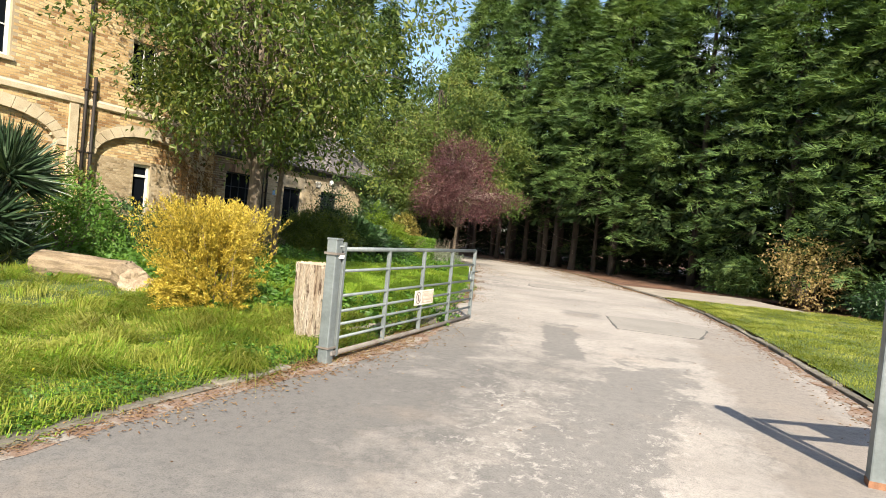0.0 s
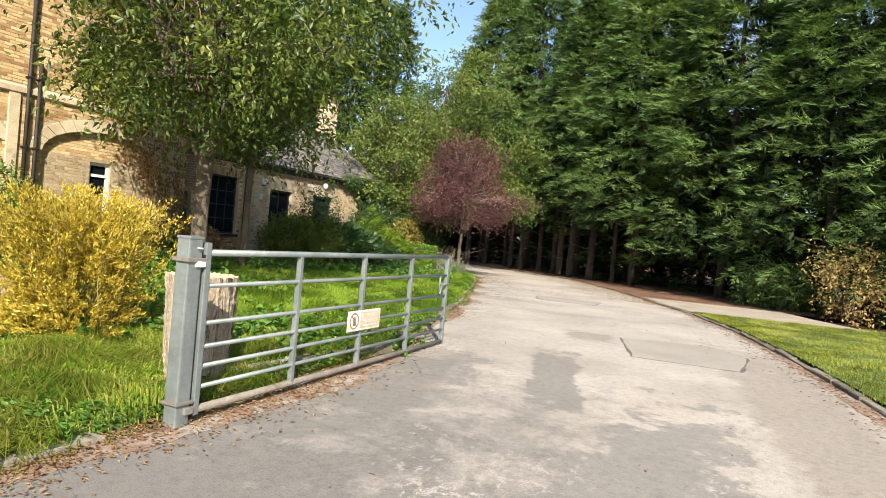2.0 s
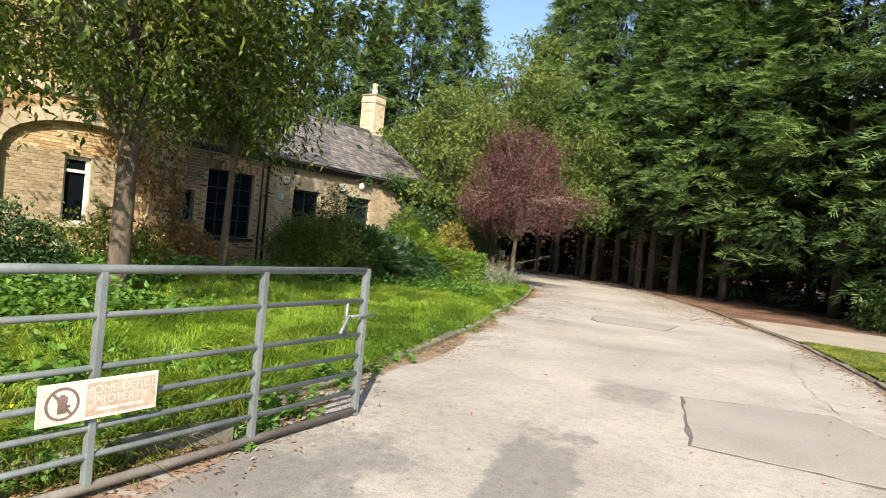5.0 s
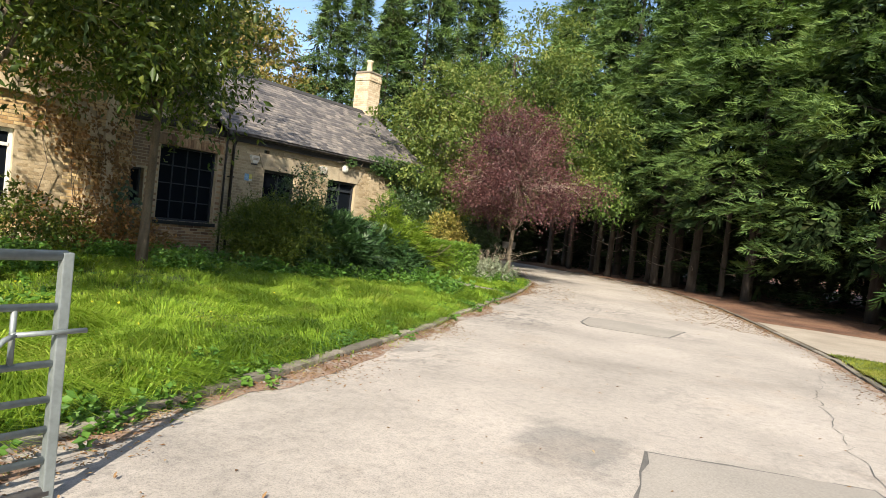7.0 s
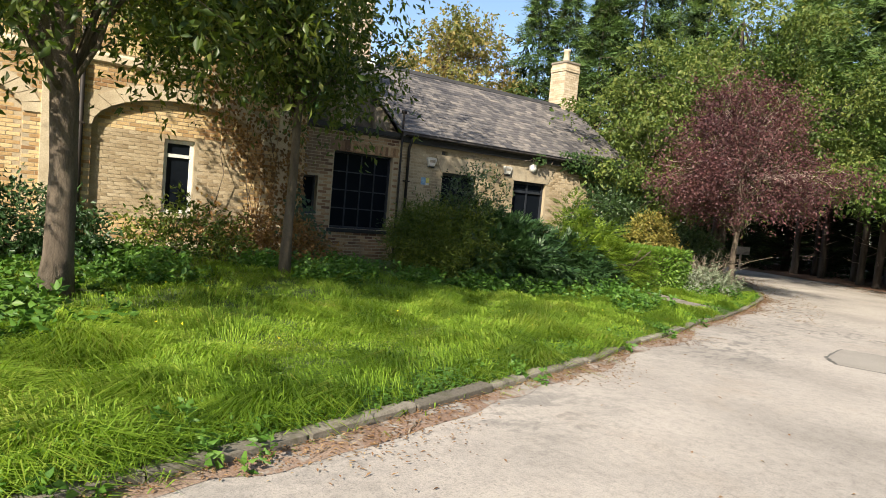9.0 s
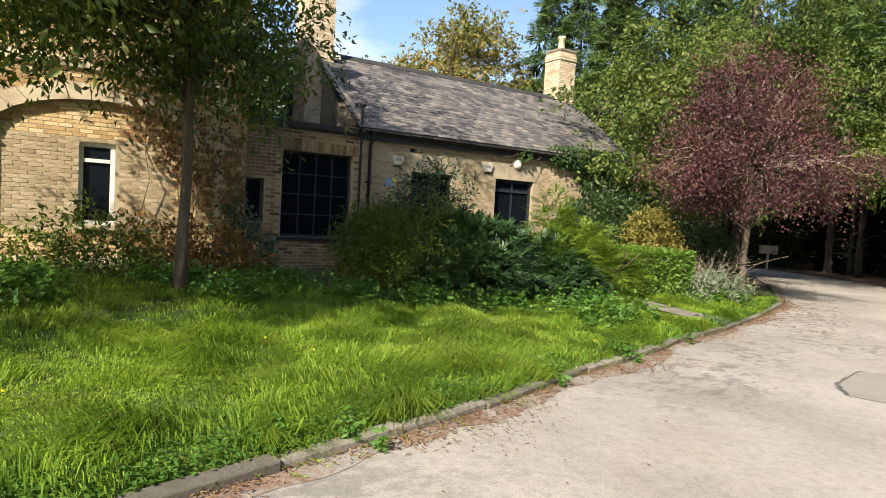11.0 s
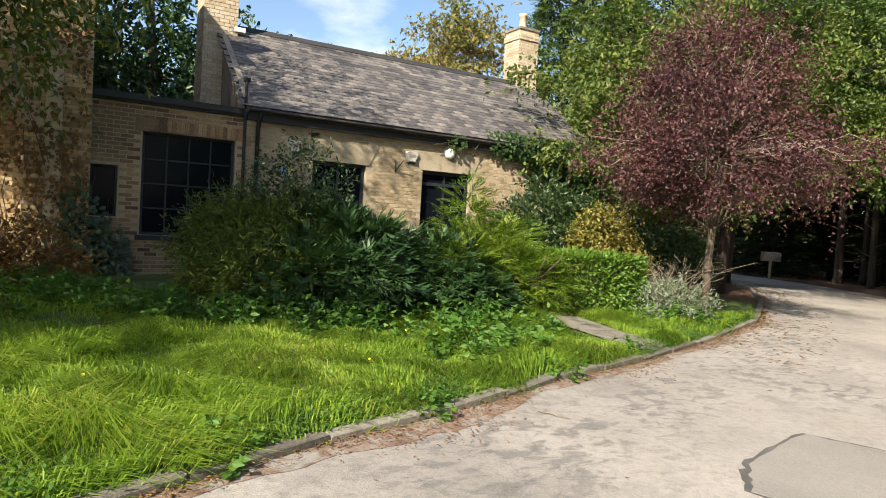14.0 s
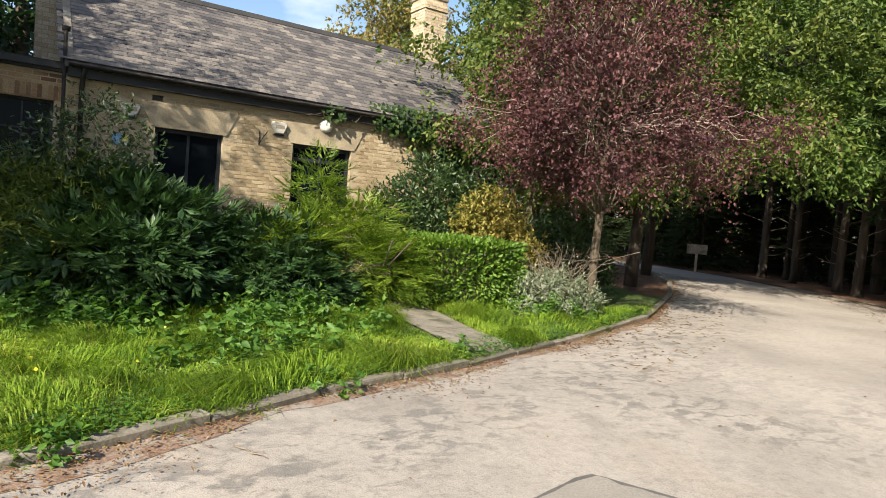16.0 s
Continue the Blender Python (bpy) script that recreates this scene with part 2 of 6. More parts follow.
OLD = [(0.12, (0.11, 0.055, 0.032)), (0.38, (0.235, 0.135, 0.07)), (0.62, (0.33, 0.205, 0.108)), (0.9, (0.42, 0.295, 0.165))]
M["brick"] = surface("cream_brick", BRICK, 0.8, 38, 0.9, 0, 0.55, 0.008, (1, 1, 1), 0.25, "island")
M["brick_pale"] = surface("pale_chimney_brick", [(0.12, (0.36, 0.27, 0.17)), (0.38, (0.50, 0.40, 0.27)), (0.62, (0.58, 0.48, 0.34)), (0.9, (0.64, 0.55, 0.42))], 0.9, 38, 0.92, 0, 0.6, 0.009, (1, 1, 1), 0.3, "island", (0.26, 0.21, 0.15), 1.3, (0.55, 0.72), 0.5)
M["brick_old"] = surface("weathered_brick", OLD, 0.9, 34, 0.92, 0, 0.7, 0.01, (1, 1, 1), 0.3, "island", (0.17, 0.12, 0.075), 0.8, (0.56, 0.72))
# dirty brick, with base and stain darkened also for half shade on the wall
COTTAGE = [(0.12, (0.20, 0.14, 0.078)), (0.38, (0.33, 0.25, 0.145)), (0.62, (0.42, 0.33, 0.205)), (0.9, (0.51, 0.42, 0.285))]
M["brick_cottage"] = surface("stained_shaded_cream_brick", COTTAGE, 0.8, 38, 0.92, 0, 0.6, 0.009, (1, 1, 1), 0.35, "island", (0.165, 0.135, 0.095), 1.1, (0.46, 0.68), 0.42)
M["brick_piece"] = surface("stained_shaded_cream_brick_piece", COTTAGE, 0.8, 38, 0.92, 0, 0.6, 0.009, (1, 1, 1), 0.35, "piece", (0.165, 0.135, 0.095), 1.1, (0.48, 0.70), 0.42)
M["mortar"] = surface("mortar", [(0.3, (0.33, 0.26, 0.165)), (0.7, (0.45, 0.37, 0.25))], 1.2, 50, 0.95, 0, 0.5, 0.008)
M["stone"] = surface("sandstone", [(0.25, (0.38, 0.30, 0.19)), (0.55, (0.54, 0.45, 0.31)), (0.8, (0.61, 0.53, 0.39))], 1.8, 40, 0.9, 0, 0.4, 0.008, (1, 1, 1), 0.25, "", (0.22, 0.18, 0.13), 1.6, (0.58, 0.74))
M["lintel"] = surface("grimy_sandstone", [(0.25, (0.27, 0.215, 0.14)), (0.55, (0.40, 0.33, 0.225)), (0.8, (0.50, 0.43, 0.31))], 1.8, 40, 0.9, 0, 0.4, 0.008, (1, 1, 1), 0.3, "", (0.17, 0.14, 0.10), 1.9, (0.48, 0.68))
M["render_wall"] = surface("old_render", [(0.25, (0.21, 0.18, 0.14)), (0.55, (0.34, 0.295, 0.23)), (0.8, (0.43, 0.38, 0.30))], 1.7, 30, 0.93, 0, 0.6, 0.012, (1, 1, 1), 0.35, "", (0.115, 0.095, 0.07), 1.5, (0.46, 0.64))
SLATE = [(0.15, (0.045, 0.042, 0.044)), (0.42, (0.095, 0.086, 0.083)), (0.68, (0.16, 0.142, 0.128)), (0.95, (0.27, 0.235, 0.195))]
M["slate"] = surface("slate", SLATE, 0.9, 30, 0.72, 0, 0.4, 0.006, (1, 1, 1), 0.3, "island", (0.25, 0.225, 0.18), 2.3, (0.60, 0.78), 0.55)
M["slate_piece"] = surface("slate_piece", SLATE, 0.9, 30, 0.72, 0, 0.4, 0.006, (1, 1, 1), 0.3, "piece", (0.25, 0.225, 0.18), 2.3, (0.60, 0.78), 0.55)
M["felt"] = surface("roof_felt", [(0.3, (0.018, 0.018, 0.019)), (0.7, (0.045, 0.042, 0.04))], 2, 50, 0.85)
# base colour blackened to carry the shadow under the cottage eaves
M["fascia"] = surface("fascia_eaves_shade", [(0.3, (0.008, 0.008, 0.009)), (0.7, (0.018, 0.017, 0.016))], 2.5, 40, 0.6, 0, 0.2, 0.004)
M["iron"] = surface("cast_iron", [(0.3, (0.012, 0.011, 0.011)), (0.7, (0.035, 0.026, 0.02))], 4, 40, 0.65, 0.3, 0.3, 0.004)
M["galv"] = surface("galvanised_steel", [(0.25, (0.135, 0.155, 0.155)), (0.55, (0.205, 0.23, 0.23)), (0.8, (0.28, 0.30, 0.30))], 3.0, 26, 0.5, 0.4, 0.15, 0.003, (1, 1, 1), 0.18, "", (0.27, 0.24, 0.20), 5.0, (0.62, 0.75))
M["galv_rust"] = surface("rusted_foot_rail", [(0.25, (0.13, 0.095, 0.07)), (0.55, (0.185, 0.165, 0.145)), (0.8, (0.25, 0.24, 0.225))], 2.5, 30, 0.8, 0.2, 0.4, 0.006)
M["rust"] = surface("rust", [(0.3, (0.13, 0.055, 0.03)), (0.7, (0.30, 0.15, 0.08))], 6, 50, 0.9, 0, 0.4, 0.004)
M["white"] = surface("white_paint", [(0.3, (0.66, 0.64, 0.58)), (0.7, (0.80, 0.79, 0.74))], 3, 40, 0.6, 0, 0.2, 0.003)
M["plastic"] = surface("weathered_white_plastic", [(0.3, (0.46, 0.44, 0.39)), (0.7, (0.62, 0.60, 0.54))], 4, 40, 0.5, 0, 0.1, 0.002)
M["opal"] = surface("opal_lamp_glass", [(0.3, (0.82, 0.80, 0.74)), (0.7, (0.88, 0.87, 0.82))], 3, 20, 0.3, 0, 0.05, 0.002)
M["sign_tan"] = surface("faded_brown_print", [(0.3, (0.40, 0.30, 0.22)), (0.7, (0.50, 0.40, 0.31))], 8, 40, 0.6)
M["sign_dark"] = surface("dark_print", [(0.3, (0.14, 0.09, 0.08)), (0.7, (0.22, 0.15, 0.13))], 9, 40, 0.6)
M["sticker_blue"] = surface("blue_sticker", [(0.3, (0.10, 0.24, 0.44)), (0.7, (0.30, 0.45, 0.58))], 9, 40, 0.5)
M["sticker_yellow"] = surface("yellow_sticker", [(0.3, (0.55, 0.46, 0.06)), (0.7, (0.66, 0.60, 0.20))], 9, 40, 0.5)
M["frame_dark"] = surface("dark_blue_window_paint", [(0.3, (0.009, 0.012, 0.018)), (0.7, (0.024, 0.029, 0.037))], 3, 40, 0.6, 0, 0.3, 0.004)
# boarding of the small window; also the painted dark of rooms and vent hole
M["board"] = surface("boarding_and_room_dark", [(0.3, (0.02, 0.022, 0.026)), (0.7, (0.05, 0.05, 0.052))], 2, 40, 0.7)
# near-black tint carries the darkness of the rooms behind; roughness gives the dirt
M["pane"] = glassy("dirty_dark_room_pane", (0.006, 0.008, 0.011), 0.04)
M["wood_old"] = surface("bleached_stump_wood", [(0.30, (0.20, 0.12, 0.065)), (0.40, (0.52, 0.40, 0.28)), (0.58, (0.66, 0.56, 0.43)), (0.85, (0.74, 0.66, 0.54))], 2.2, 26, 0.92, 0, 1.0, 0.05, (7, 7, 0.7), 0.6, "", (0.10, 0.055, 0.03), 2.6, (0.545, 0.60))
M["wood_top"] = surface("sawn_stump_top", [(0.3, (0.30, 0.22, 0.15)), (0.7, (0.52, 0.42, 0.30))], 5, 40, 0.9, 0, 0.7, 0.02)
M["log"] = surface("log_bark", [(0.25, (0.13, 0.09, 0.055)), (0.5, (0.32, 0.24, 0.15)), (0.8, (0.47, 0.37, 0.25))], 2.4, 30, 0.93, 0, 0.8, 0.03, (1, 5, 5), 0.4)
M["bark"] = surface("bark", [(0.25, (0.075, 0.055, 0.038)), (0.55, (0.15, 0.115, 0.08)), (0.8, (0.24, 0.195, 0.145))], 2.0, 28, 0.93, 0, 0.9, 0.03, (5, 5, 1.2), 0.4)
# conifer bark, darkened further to paint the shade on trunks under the canopy
M["bark_conifer_shade"] = surface("conifer_bark_shade", [(0.25, (0.035, 0.026, 0.02)), (0.55, (0.068, 0.052, 0.04)), (0.8, (0.11, 0.088, 0.07))], 2.0, 26, 0.95, 0, 0.9, 0.03, (6, 6, 0.8), 0.4)
M["dead"] = surface("bare_twig", [(0.3, (0.16, 0.12, 0.085)), (0.7, (0.30, 0.25, 0.19))], 5, 40, 0.9)
M["plum_twig"] = surface("plum_twig", [(0.3, (0.22, 0.15, 0.13)), (0.7, (0.40, 0.30, 0.26))], 5, 40, 0.9)
G3 = lambda a, b, c, d: [(0.08, a), (0.38, b), (0.66, c), (0.95, d)]
M["leaf_cherry"] = leafy("cherry_leaf", G3((0.026, 0.050, 0.010), (0.060, 0.098, 0.018), (0.125, 0.165, 0.032), (0.27, 0.27, 0.065)), 0.45, 0.42, 0.45)
M["leaf_mid"] = leafy("yellowing_leaf", G3((0.045, 0.08, 0.016), (0.085, 0.13, 0.026), (0.145, 0.185, 0.04), (0.22, 0.22, 0.06)), 0.35)
M["leaf_bright"] = leafy("bright_leaf", G3((0.024, 0.050, 0.009), (0.046, 0.088, 0.014), (0.076, 0.132, 0.021), (0.14, 0.195, 0.04)), 0.28)
M["leaf_purple"] = leafy("plum_leaf", G3((0.030, 0.012, 0.015), (0.066, 0.026, 0.030), (0.115, 0.048, 0.048), (0.18, 0.09, 0.082)), 0.22, 0.5, 0.3)
M["leaf_conifer"] = leafy("cypress_spray", G3((0.030, 0.062, 0.021), (0.068, 0.126, 0.036), (0.125, 0.195, 0.052), (0.20, 0.27, 0.08)), 0.22, 0.6, 0.3, 0.35)
# cypress colour darkened to paint the shade inside and under the canopy
M["leaf_shade"] = leafy("cypress_shade_fill", G3((0.012, 0.022, 0.009), (0.022, 0.040, 0.014), (0.036, 0.056, 0.02), (0.055, 0.06, 0.026)), 0.08, 0.8, 0.1, 0.5)
M["leaf_gold"] = leafy("golden_privet_leaf", G3((0.09, 0.09, 0.016), (0.33, 0.25, 0.032), (0.56, 0.425, 0.062), (0.69, 0.56, 0.14)), 0.3)
M["leaf_laurel"] = leafy("dark_shrub_leaf", G3((0.011, 0.030, 0.010), (0.023, 0.055, 0.016), (0.042, 0.09, 0.026), (0.08, 0.135, 0.045)), 0.2, 0.42, 0.4)
M["leaf_broom"] = leafy("broom_leaf", G3((0.030, 0.052, 0.008), (0.060, 0.095, 0.012), (0.115, 0.15, 0.02), (0.22, 0.23, 0.035)), 0.25)
M["leaf_lime"] = leafy("lime_green_spray", G3((0.05, 0.10, 0.015), (0.11, 0.185, 0.02), (0.22, 0.31, 0.032), (0.36, 0.43, 0.07)), 0.4)
M["leaf_hedge"] = leafy("hedge_leaf", G3((0.05, 0.11, 0.012), (0.09, 0.18, 0.02), (0.14, 0.24, 0.03), (0.21, 0.30, 0.05)), 0.35, 0.42, 0.45, 2.0)
M["leaf_varieg"] = leafy("variegated_leaf", G3((0.10, 0.12, 0.02), (0.22, 0.20, 0.04), (0.36, 0.29, 0.08), (0.48, 0.36, 0.14)), 0.3)
M["leaf_silver"] = leafy("silver_leaf", G3((0.08, 0.11, 0.06), (0.15, 0.18, 0.11), (0.25, 0.28, 0.20), (0.38, 0.40, 0.32)), 0.25)
M["leaf_ivy"] = leafy("ivy_leaf", G3((0.014, 0.034, 0.010), (0.028, 0.058, 0.016), (0.048, 0.085, 0.022), (0.085, 0.12, 0.035)), 0.2, 0.4, 0.5)
M["leaf_russet"] = leafy("russet_creeper_leaf", G3((0.075, 0.05, 0.016), (0.16, 0.085, 0.03), (0.25, 0.13, 0.045), (0.20, 0.17, 0.05)), 0.3)
M["leaf_yucca"] = leafy("yucca_blade", G3((0.016, 0.036, 0.018), (0.03, 0.058, 0.028), (0.055, 0.09, 0.045), (0.09, 0.125, 0.07)), 0.1, 0.35, 0.5)
M["leaf_nettle"] = leafy("nettle_leaf", G3((0.04, 0.10, 0.014), (0.065, 0.15, 0.02), (0.10, 0.20, 0.03), (0.15, 0.25, 0.05)), 0.35, 0.5, 0.35, 1.5)
M["leaf_autumn"] = leafy("autumn_leaf", G3((0.09, 0.12, 0.03), (0.16, 0.17, 0.045), (0.26, 0.20, 0.06), (0.36, 0.24, 0.075)), 0.3, 0.5, 0.3, 0.25)
M["leaf_brown"] = leafy("dry_brown_leaf", G3((0.16, 0.145, 0.045), (0.27, 0.215, 0.075), (0.38, 0.27, 0.115), (0.46, 0.32, 0.17)), 0.3)
M["grass"] = leafy("grass_blade", G3((0.090, 0.165, 0.018), (0.165, 0.272, 0.026), (0.245, 0.36, 0.038), (0.38, 0.425, 0.085)), 0.45, 0.5, 0.25, 0.8)
M["grass_dry"] = leafy("dry_grass_blade", G3((0.13, 0.165, 0.025), (0.225, 0.26, 0.04), (0.32, 0.335, 0.065), (0.43, 0.40, 0.14)), 0.45, 0.5, 0.25, 0.8)
M["fallen"] = leafy("fallen_leaf", G3((0.085, 0.045, 0.022), (0.17, 0.09, 0.042), (0.25, 0.155, 0.075), (0.36, 0.28, 0.17)), 0.1, 0.8, 0.2, 2.0)
M["flower"] = leafy("yellow_petal", G3((0.6, 0.48, 0.02), (0.7, 0.55, 0.03), (0.75, 0.62, 0.05), (0.8, 0.7, 0.1)), 0.2)

# ---- building helpers ----
rng = np.random.default_rng(7)


def mesh_obj(name, verts, faces, material, parent=None, label="", smooth=False):
    """One mesh object from arrays; faces is an (n, k) array or a list of index tuples."""
    me = bpy.data.meshes.new(name)
    verts = np.asarray(verts, dtype=np.float32)
    if isinstance(faces, np.ndarray):
        k = faces.shape[1]
        me.vertices.add(len(verts))
        me.vertices.foreach_set("co", verts.ravel())
        me.loops.add(faces.size)
        me.loops.foreach_set("vertex_index", faces.astype(np.int32).ravel())
        me.polygons.add(len(faces))
        me.polygons.foreach_set("loop_start", np.arange(0, faces.size, k, dtype=np.int32))
        me.update(calc_edges=True)
    else:
        me.from_pydata(verts.tolist(), [], faces)
    if smooth:
        me.polygons.foreach_set("use_smooth", np.ones(len(me.polygons), dtype=bool))
    me.materials.append(material)
    ob = new(name, me)
    ob.parent = parent
    if label:
        ob["label"] = label
    return ob


def part(name, bm, material, parent, label="", smooth=False):
    """Link a bmesh as one mesh object under a thing."""
    me = bpy.data.meshes.new(name)
    bm.to_mesh(me)
    bm.free()
    if smooth:
        me.polygons.foreach_set("use_smooth", np.ones(len(me.polygons), dtype=bool))
    me.materials.append(material)
    ob = new(name, me)
    ob.parent = parent
    if label:
        ob["label"] = label
    return ob


def thing(name, at, label, category, group="", kind="", turn=0):
    e = new(name)
    e.empty_display_size = 0.2
    e.matrix_basis = pose(*at, 0, 0, turn)
    return tagged(e, label, category, group, kind)


def add_box(bm, lo, hi, bevel=0.0):
    """A box from corner to corner, its edges rounded by bevel."""
    c = [(a + b) / 2 for a, b in zip(lo, hi)]
    s = [max(abs(b - a), 1e-4) for a, b in zip(lo, hi)]
    r = bmesh.ops.create_cube(bm, size=1.0, matrix=Matrix.Translation(c) @ Matrix.Diagonal((*s, 1)))
    if bevel:
        ed = list({e for v in r["verts"] for e in v.link_edges})
        bmesh.ops.bevel(bm, geom=ed, offset=bevel, segments=2, affect="EDGES", profile=0.6)


def box_bm(lo, hi, bevel=0.0):
    bm = bmesh.new()
    add_box(bm, lo, hi, bevel)
    return bm


def tube_arrays(points, radii, sides=8, caps=True):
    """A tapered tube along points as vertex and face lists."""
    P = [Vector(p) for p in points]
    V, F = [], []
    up = Vector((0.31, 0.22, 0.93))
    for i, p in enumerate(P):
        d = (P[min(i + 1, len(P) - 1)] - P[max(i - 1, 0)]).normalized()
        a = d.cross(up if abs(d.dot(up)) < 0.95 else Vector((1, 0, 0))).normalized()
        b = d.cross(a)
        for k in range(sides):
            t = 2 * math.pi * k / sides
            V.append(p + (a * math.cos(t) + b * math.sin(t)) * radii[i])
    for i in range(len(P) - 1):
        for k in range(sides):
            q = (k + 1) % sides
            F.append((i * sides + k, i * sides + q, (i + 1) * sides + q, (i + 1) * sides + k))
    if caps:
        F.append(tuple(range(sides))[::-1])
        F.append(tuple((len(P) - 1) * sides + k for k in range(sides)))
    return [tuple(v) for v in V], F


def tubes(name, runs, material, parent=None, label="", sides=8, smooth=True):
    """One mesh of several tubes; runs is a list of (points, radii)."""
    V, F = [], []
    for pts, rad in runs:
        v, f = tube_arrays(pts, rad if isinstance(rad, (list, tuple)) else [rad] * len(pts), sides)
        o = len(V)
        V += v
        F += [tuple(i + o for i in q) for q in f]
    return mesh_obj(name, V, F, material, parent, label, smooth)


def lathe(profile, sides=24):
    """A turned shape round z from (radius, height) pairs."""
    V = [(r * math.cos(2 * math.pi * k / sides), r * math.sin(2 * math.pi * k / sides), z) for r, z in profile for k in range(sides)]
    F = [(i * sides + k, i * sides + (k + 1) % sides, (i + 1) * sides + (k + 1) % sides, (i + 1) * sides + k) for i in range(len(profile) - 1) for k in range(sides)]
    F += [tuple(range(sides))[::-1], tuple((len(profile) - 1) * sides + k for k in range(sides))]
    return V, F


# ---- the lie of the land ----
def road_z(y):
    return np.interp(y, [-40, 0, 6, 10, 13, 16, 20, 25, 40, 90], [-0.1, 0.0, 0.04, 0.10, 0.10, 0.03, -0.06, -0.14, -0.20, -0.2])


def road_left(y):
    return np.interp(y, [-40, -6, 0, 3.5, 5.4, 8.5, 9.3, 10.2, 11.1, 12.4, 14.2, 16.0, 17.6, 19.3, 20.2, 22.5, 25.2, 28, 32, 36, 40, 44, 50],
                     [-9, -4.6, -3.5, -3.6, -3.5, -3.66, -3.98, -4.16, -4.38, -4.65, -5.2, -5.78, -6.45, -7.0, -7.42, -8.1, -9.15, -10.3, -12.8, -15.8, -20, -32, -60])


def road_right(y):
    return np.interp(y, [-40, 0, 5, 7.75, 9.5, 12.4, 17.2, 21.5, 26.2, 31, 35.5, 38, 40, 42.5, 46, 50],
                     [9, 2.6, 1.95, 1.66, 1.34, 0.84, 0.0, -1.1, -2.9, -5.0, -7.6, -10, -13, -18, -32, -60])


def lawn_z(x, y):
    """The raised grass on the house's side."""
    inward = np.clip(road_left(y) - x, 0, 10)
    z = road_z(y) - 0.015 + 0.075 * np.clip(inward / 0.22, 0, 1) + 0.013 * inward
    hummock = np.sin(x * 4.3 + 1.1 * y + 1.4 * np.sin(y * 1.7)) * np.sin(y * 3.7 - 0.8 * x + 1.2 * np.sin(x * 1.3))
    return z + (0.018 * np.sin(x * 1.3 + 0.7 * y) + 0.035 * hummock) * np.clip(inward - 0.15, 0, 1)


def verge_z(x, y):
    return road_z(y) + 0.06 + 0.012 * np.clip(x - road_right(y), 0, 12)


# ---- leaves ----
def unit(v):
    return v / np.maximum(np.linalg.norm(v, axis=-1, keepdims=True), 1e-9)


def leaf_arrays(base, way, length, width, fold=0.25, side=None):
    """A folded, pointed leaf of two triangles at each base, pointing along way."""
    n = len(base)
    way = unit(way)
    if side is None:
        side = np.cross(way, unit(rng.normal(size=(n, 3)) * np.array([1, 1, 1.6])))
    side = unit(side)
    nor = np.cross(side, way)
    L, W = np.reshape(length, (-1, 1)) * np.ones((n, 1)), np.reshape(width, (-1, 1)) * np.ones((n, 1))
    mid = base + way * L * 0.45 + nor * W * fold
    V = np.stack([base, mid + side * W * 0.5, base + way * L - nor * L * 0.08, mid - side * W * 0.5], 1).reshape(-1, 3)
    q = np.arange(n)[:, None] * 4
    F = np.concatenate([q + np.array([[0, 1, 2]]), q + np.array([[0, 2, 3]])], 0)
    return V, F


def leaf_mesh(name, chunks, material, parent, label=""):
    V, F, o = [], [], 0
    for v, f in chunks:
        V.append(v)
        F.append(f + o)
        o += len(v)
    return mesh_obj(name, np.concatenate(V), np.concatenate(F), material, parent, label)


def in_lobes(lobes, n, shell=0.55):
    """n points within ellipsoids (cx, cy, cz, rx, ry, rz), most of them near the skin."""
    w = np.array([l[3] * l[4] + l[4] * l[5] + l[3] * l[5] for l in lobes])
    pick = rng.choice(len(lobes), n, p=w / w.sum())
    L = np.array(lobes, dtype=float)[pick]
    d = unit(rng.normal(size=(n, 3)))
    r = 1 - (1 - shell) * rng.random(n) ** 1.5 * rng.random(n)
    r = np.where(rng.random(n) < 0.25, rng.random(n) ** 0.5, r)
    r = r * (0.86 + 0.24 * rng.random(n))
    return L[:, :3] + d * r[:, None] * L[:, 3:], d


def spray_leaves(c, out, per, reach, length, width, droop=0.5, scatter=0.6):
    """Twigs of leaves: from each centre a short drooping spray with leaves on both its sides."""
    n = len(c)
    way = unit(out * 0.7 + rng.normal(size=(n, 3)) * scatter + np.array([0, 0, -droop]) * rng.random((n, 1)))
    R = reach * (0.5 + rng.random((n, 1)))
    s = rng.random((n, per, 1))
    base = c[:, None, :] + way[:, None, :] * R[:, None, :] * s + np.array([0, 0, -1.0]) * (s ** 2) * droop * R[:, None, :] * 0.5
    base = base + rng.normal(size=base.shape) * reach * 0.10
    lw = unit(way[:, None, :] * 0.7 + rng.normal(size=(n, per, 3)) * 0.75 + np.array([0, 0, -0.45 * droop]))
    b, w = base.reshape(-1, 3), lw.reshape(-1, 3)
    k = 0.65 + 0.7 * rng.random(len(b))
    return leaf_arrays(b, w, length * k, width * k)


def limb(a, b, r0, r1, sag=0.0, steps=6, wob=0.05):
    """A crooked tapering limb from a to b."""
    a, b = np.array(a, float), np.array(b, float)
    L = np.linalg.norm(b - a)
    pts, rad = [], []
    for i in range(steps + 1):
        s = i / steps
        p = a + (b - a) * s + np.array([0, 0, 1.0]) * math.sin(math.pi * s) * sag * L
        if 0 < i < steps:
            p = p + rng.normal(size=3) * wob * L
        pts.append(tuple(p))
        rad.append(r0 + (r1 - r0) * s ** 0.8)
    return pts, rad


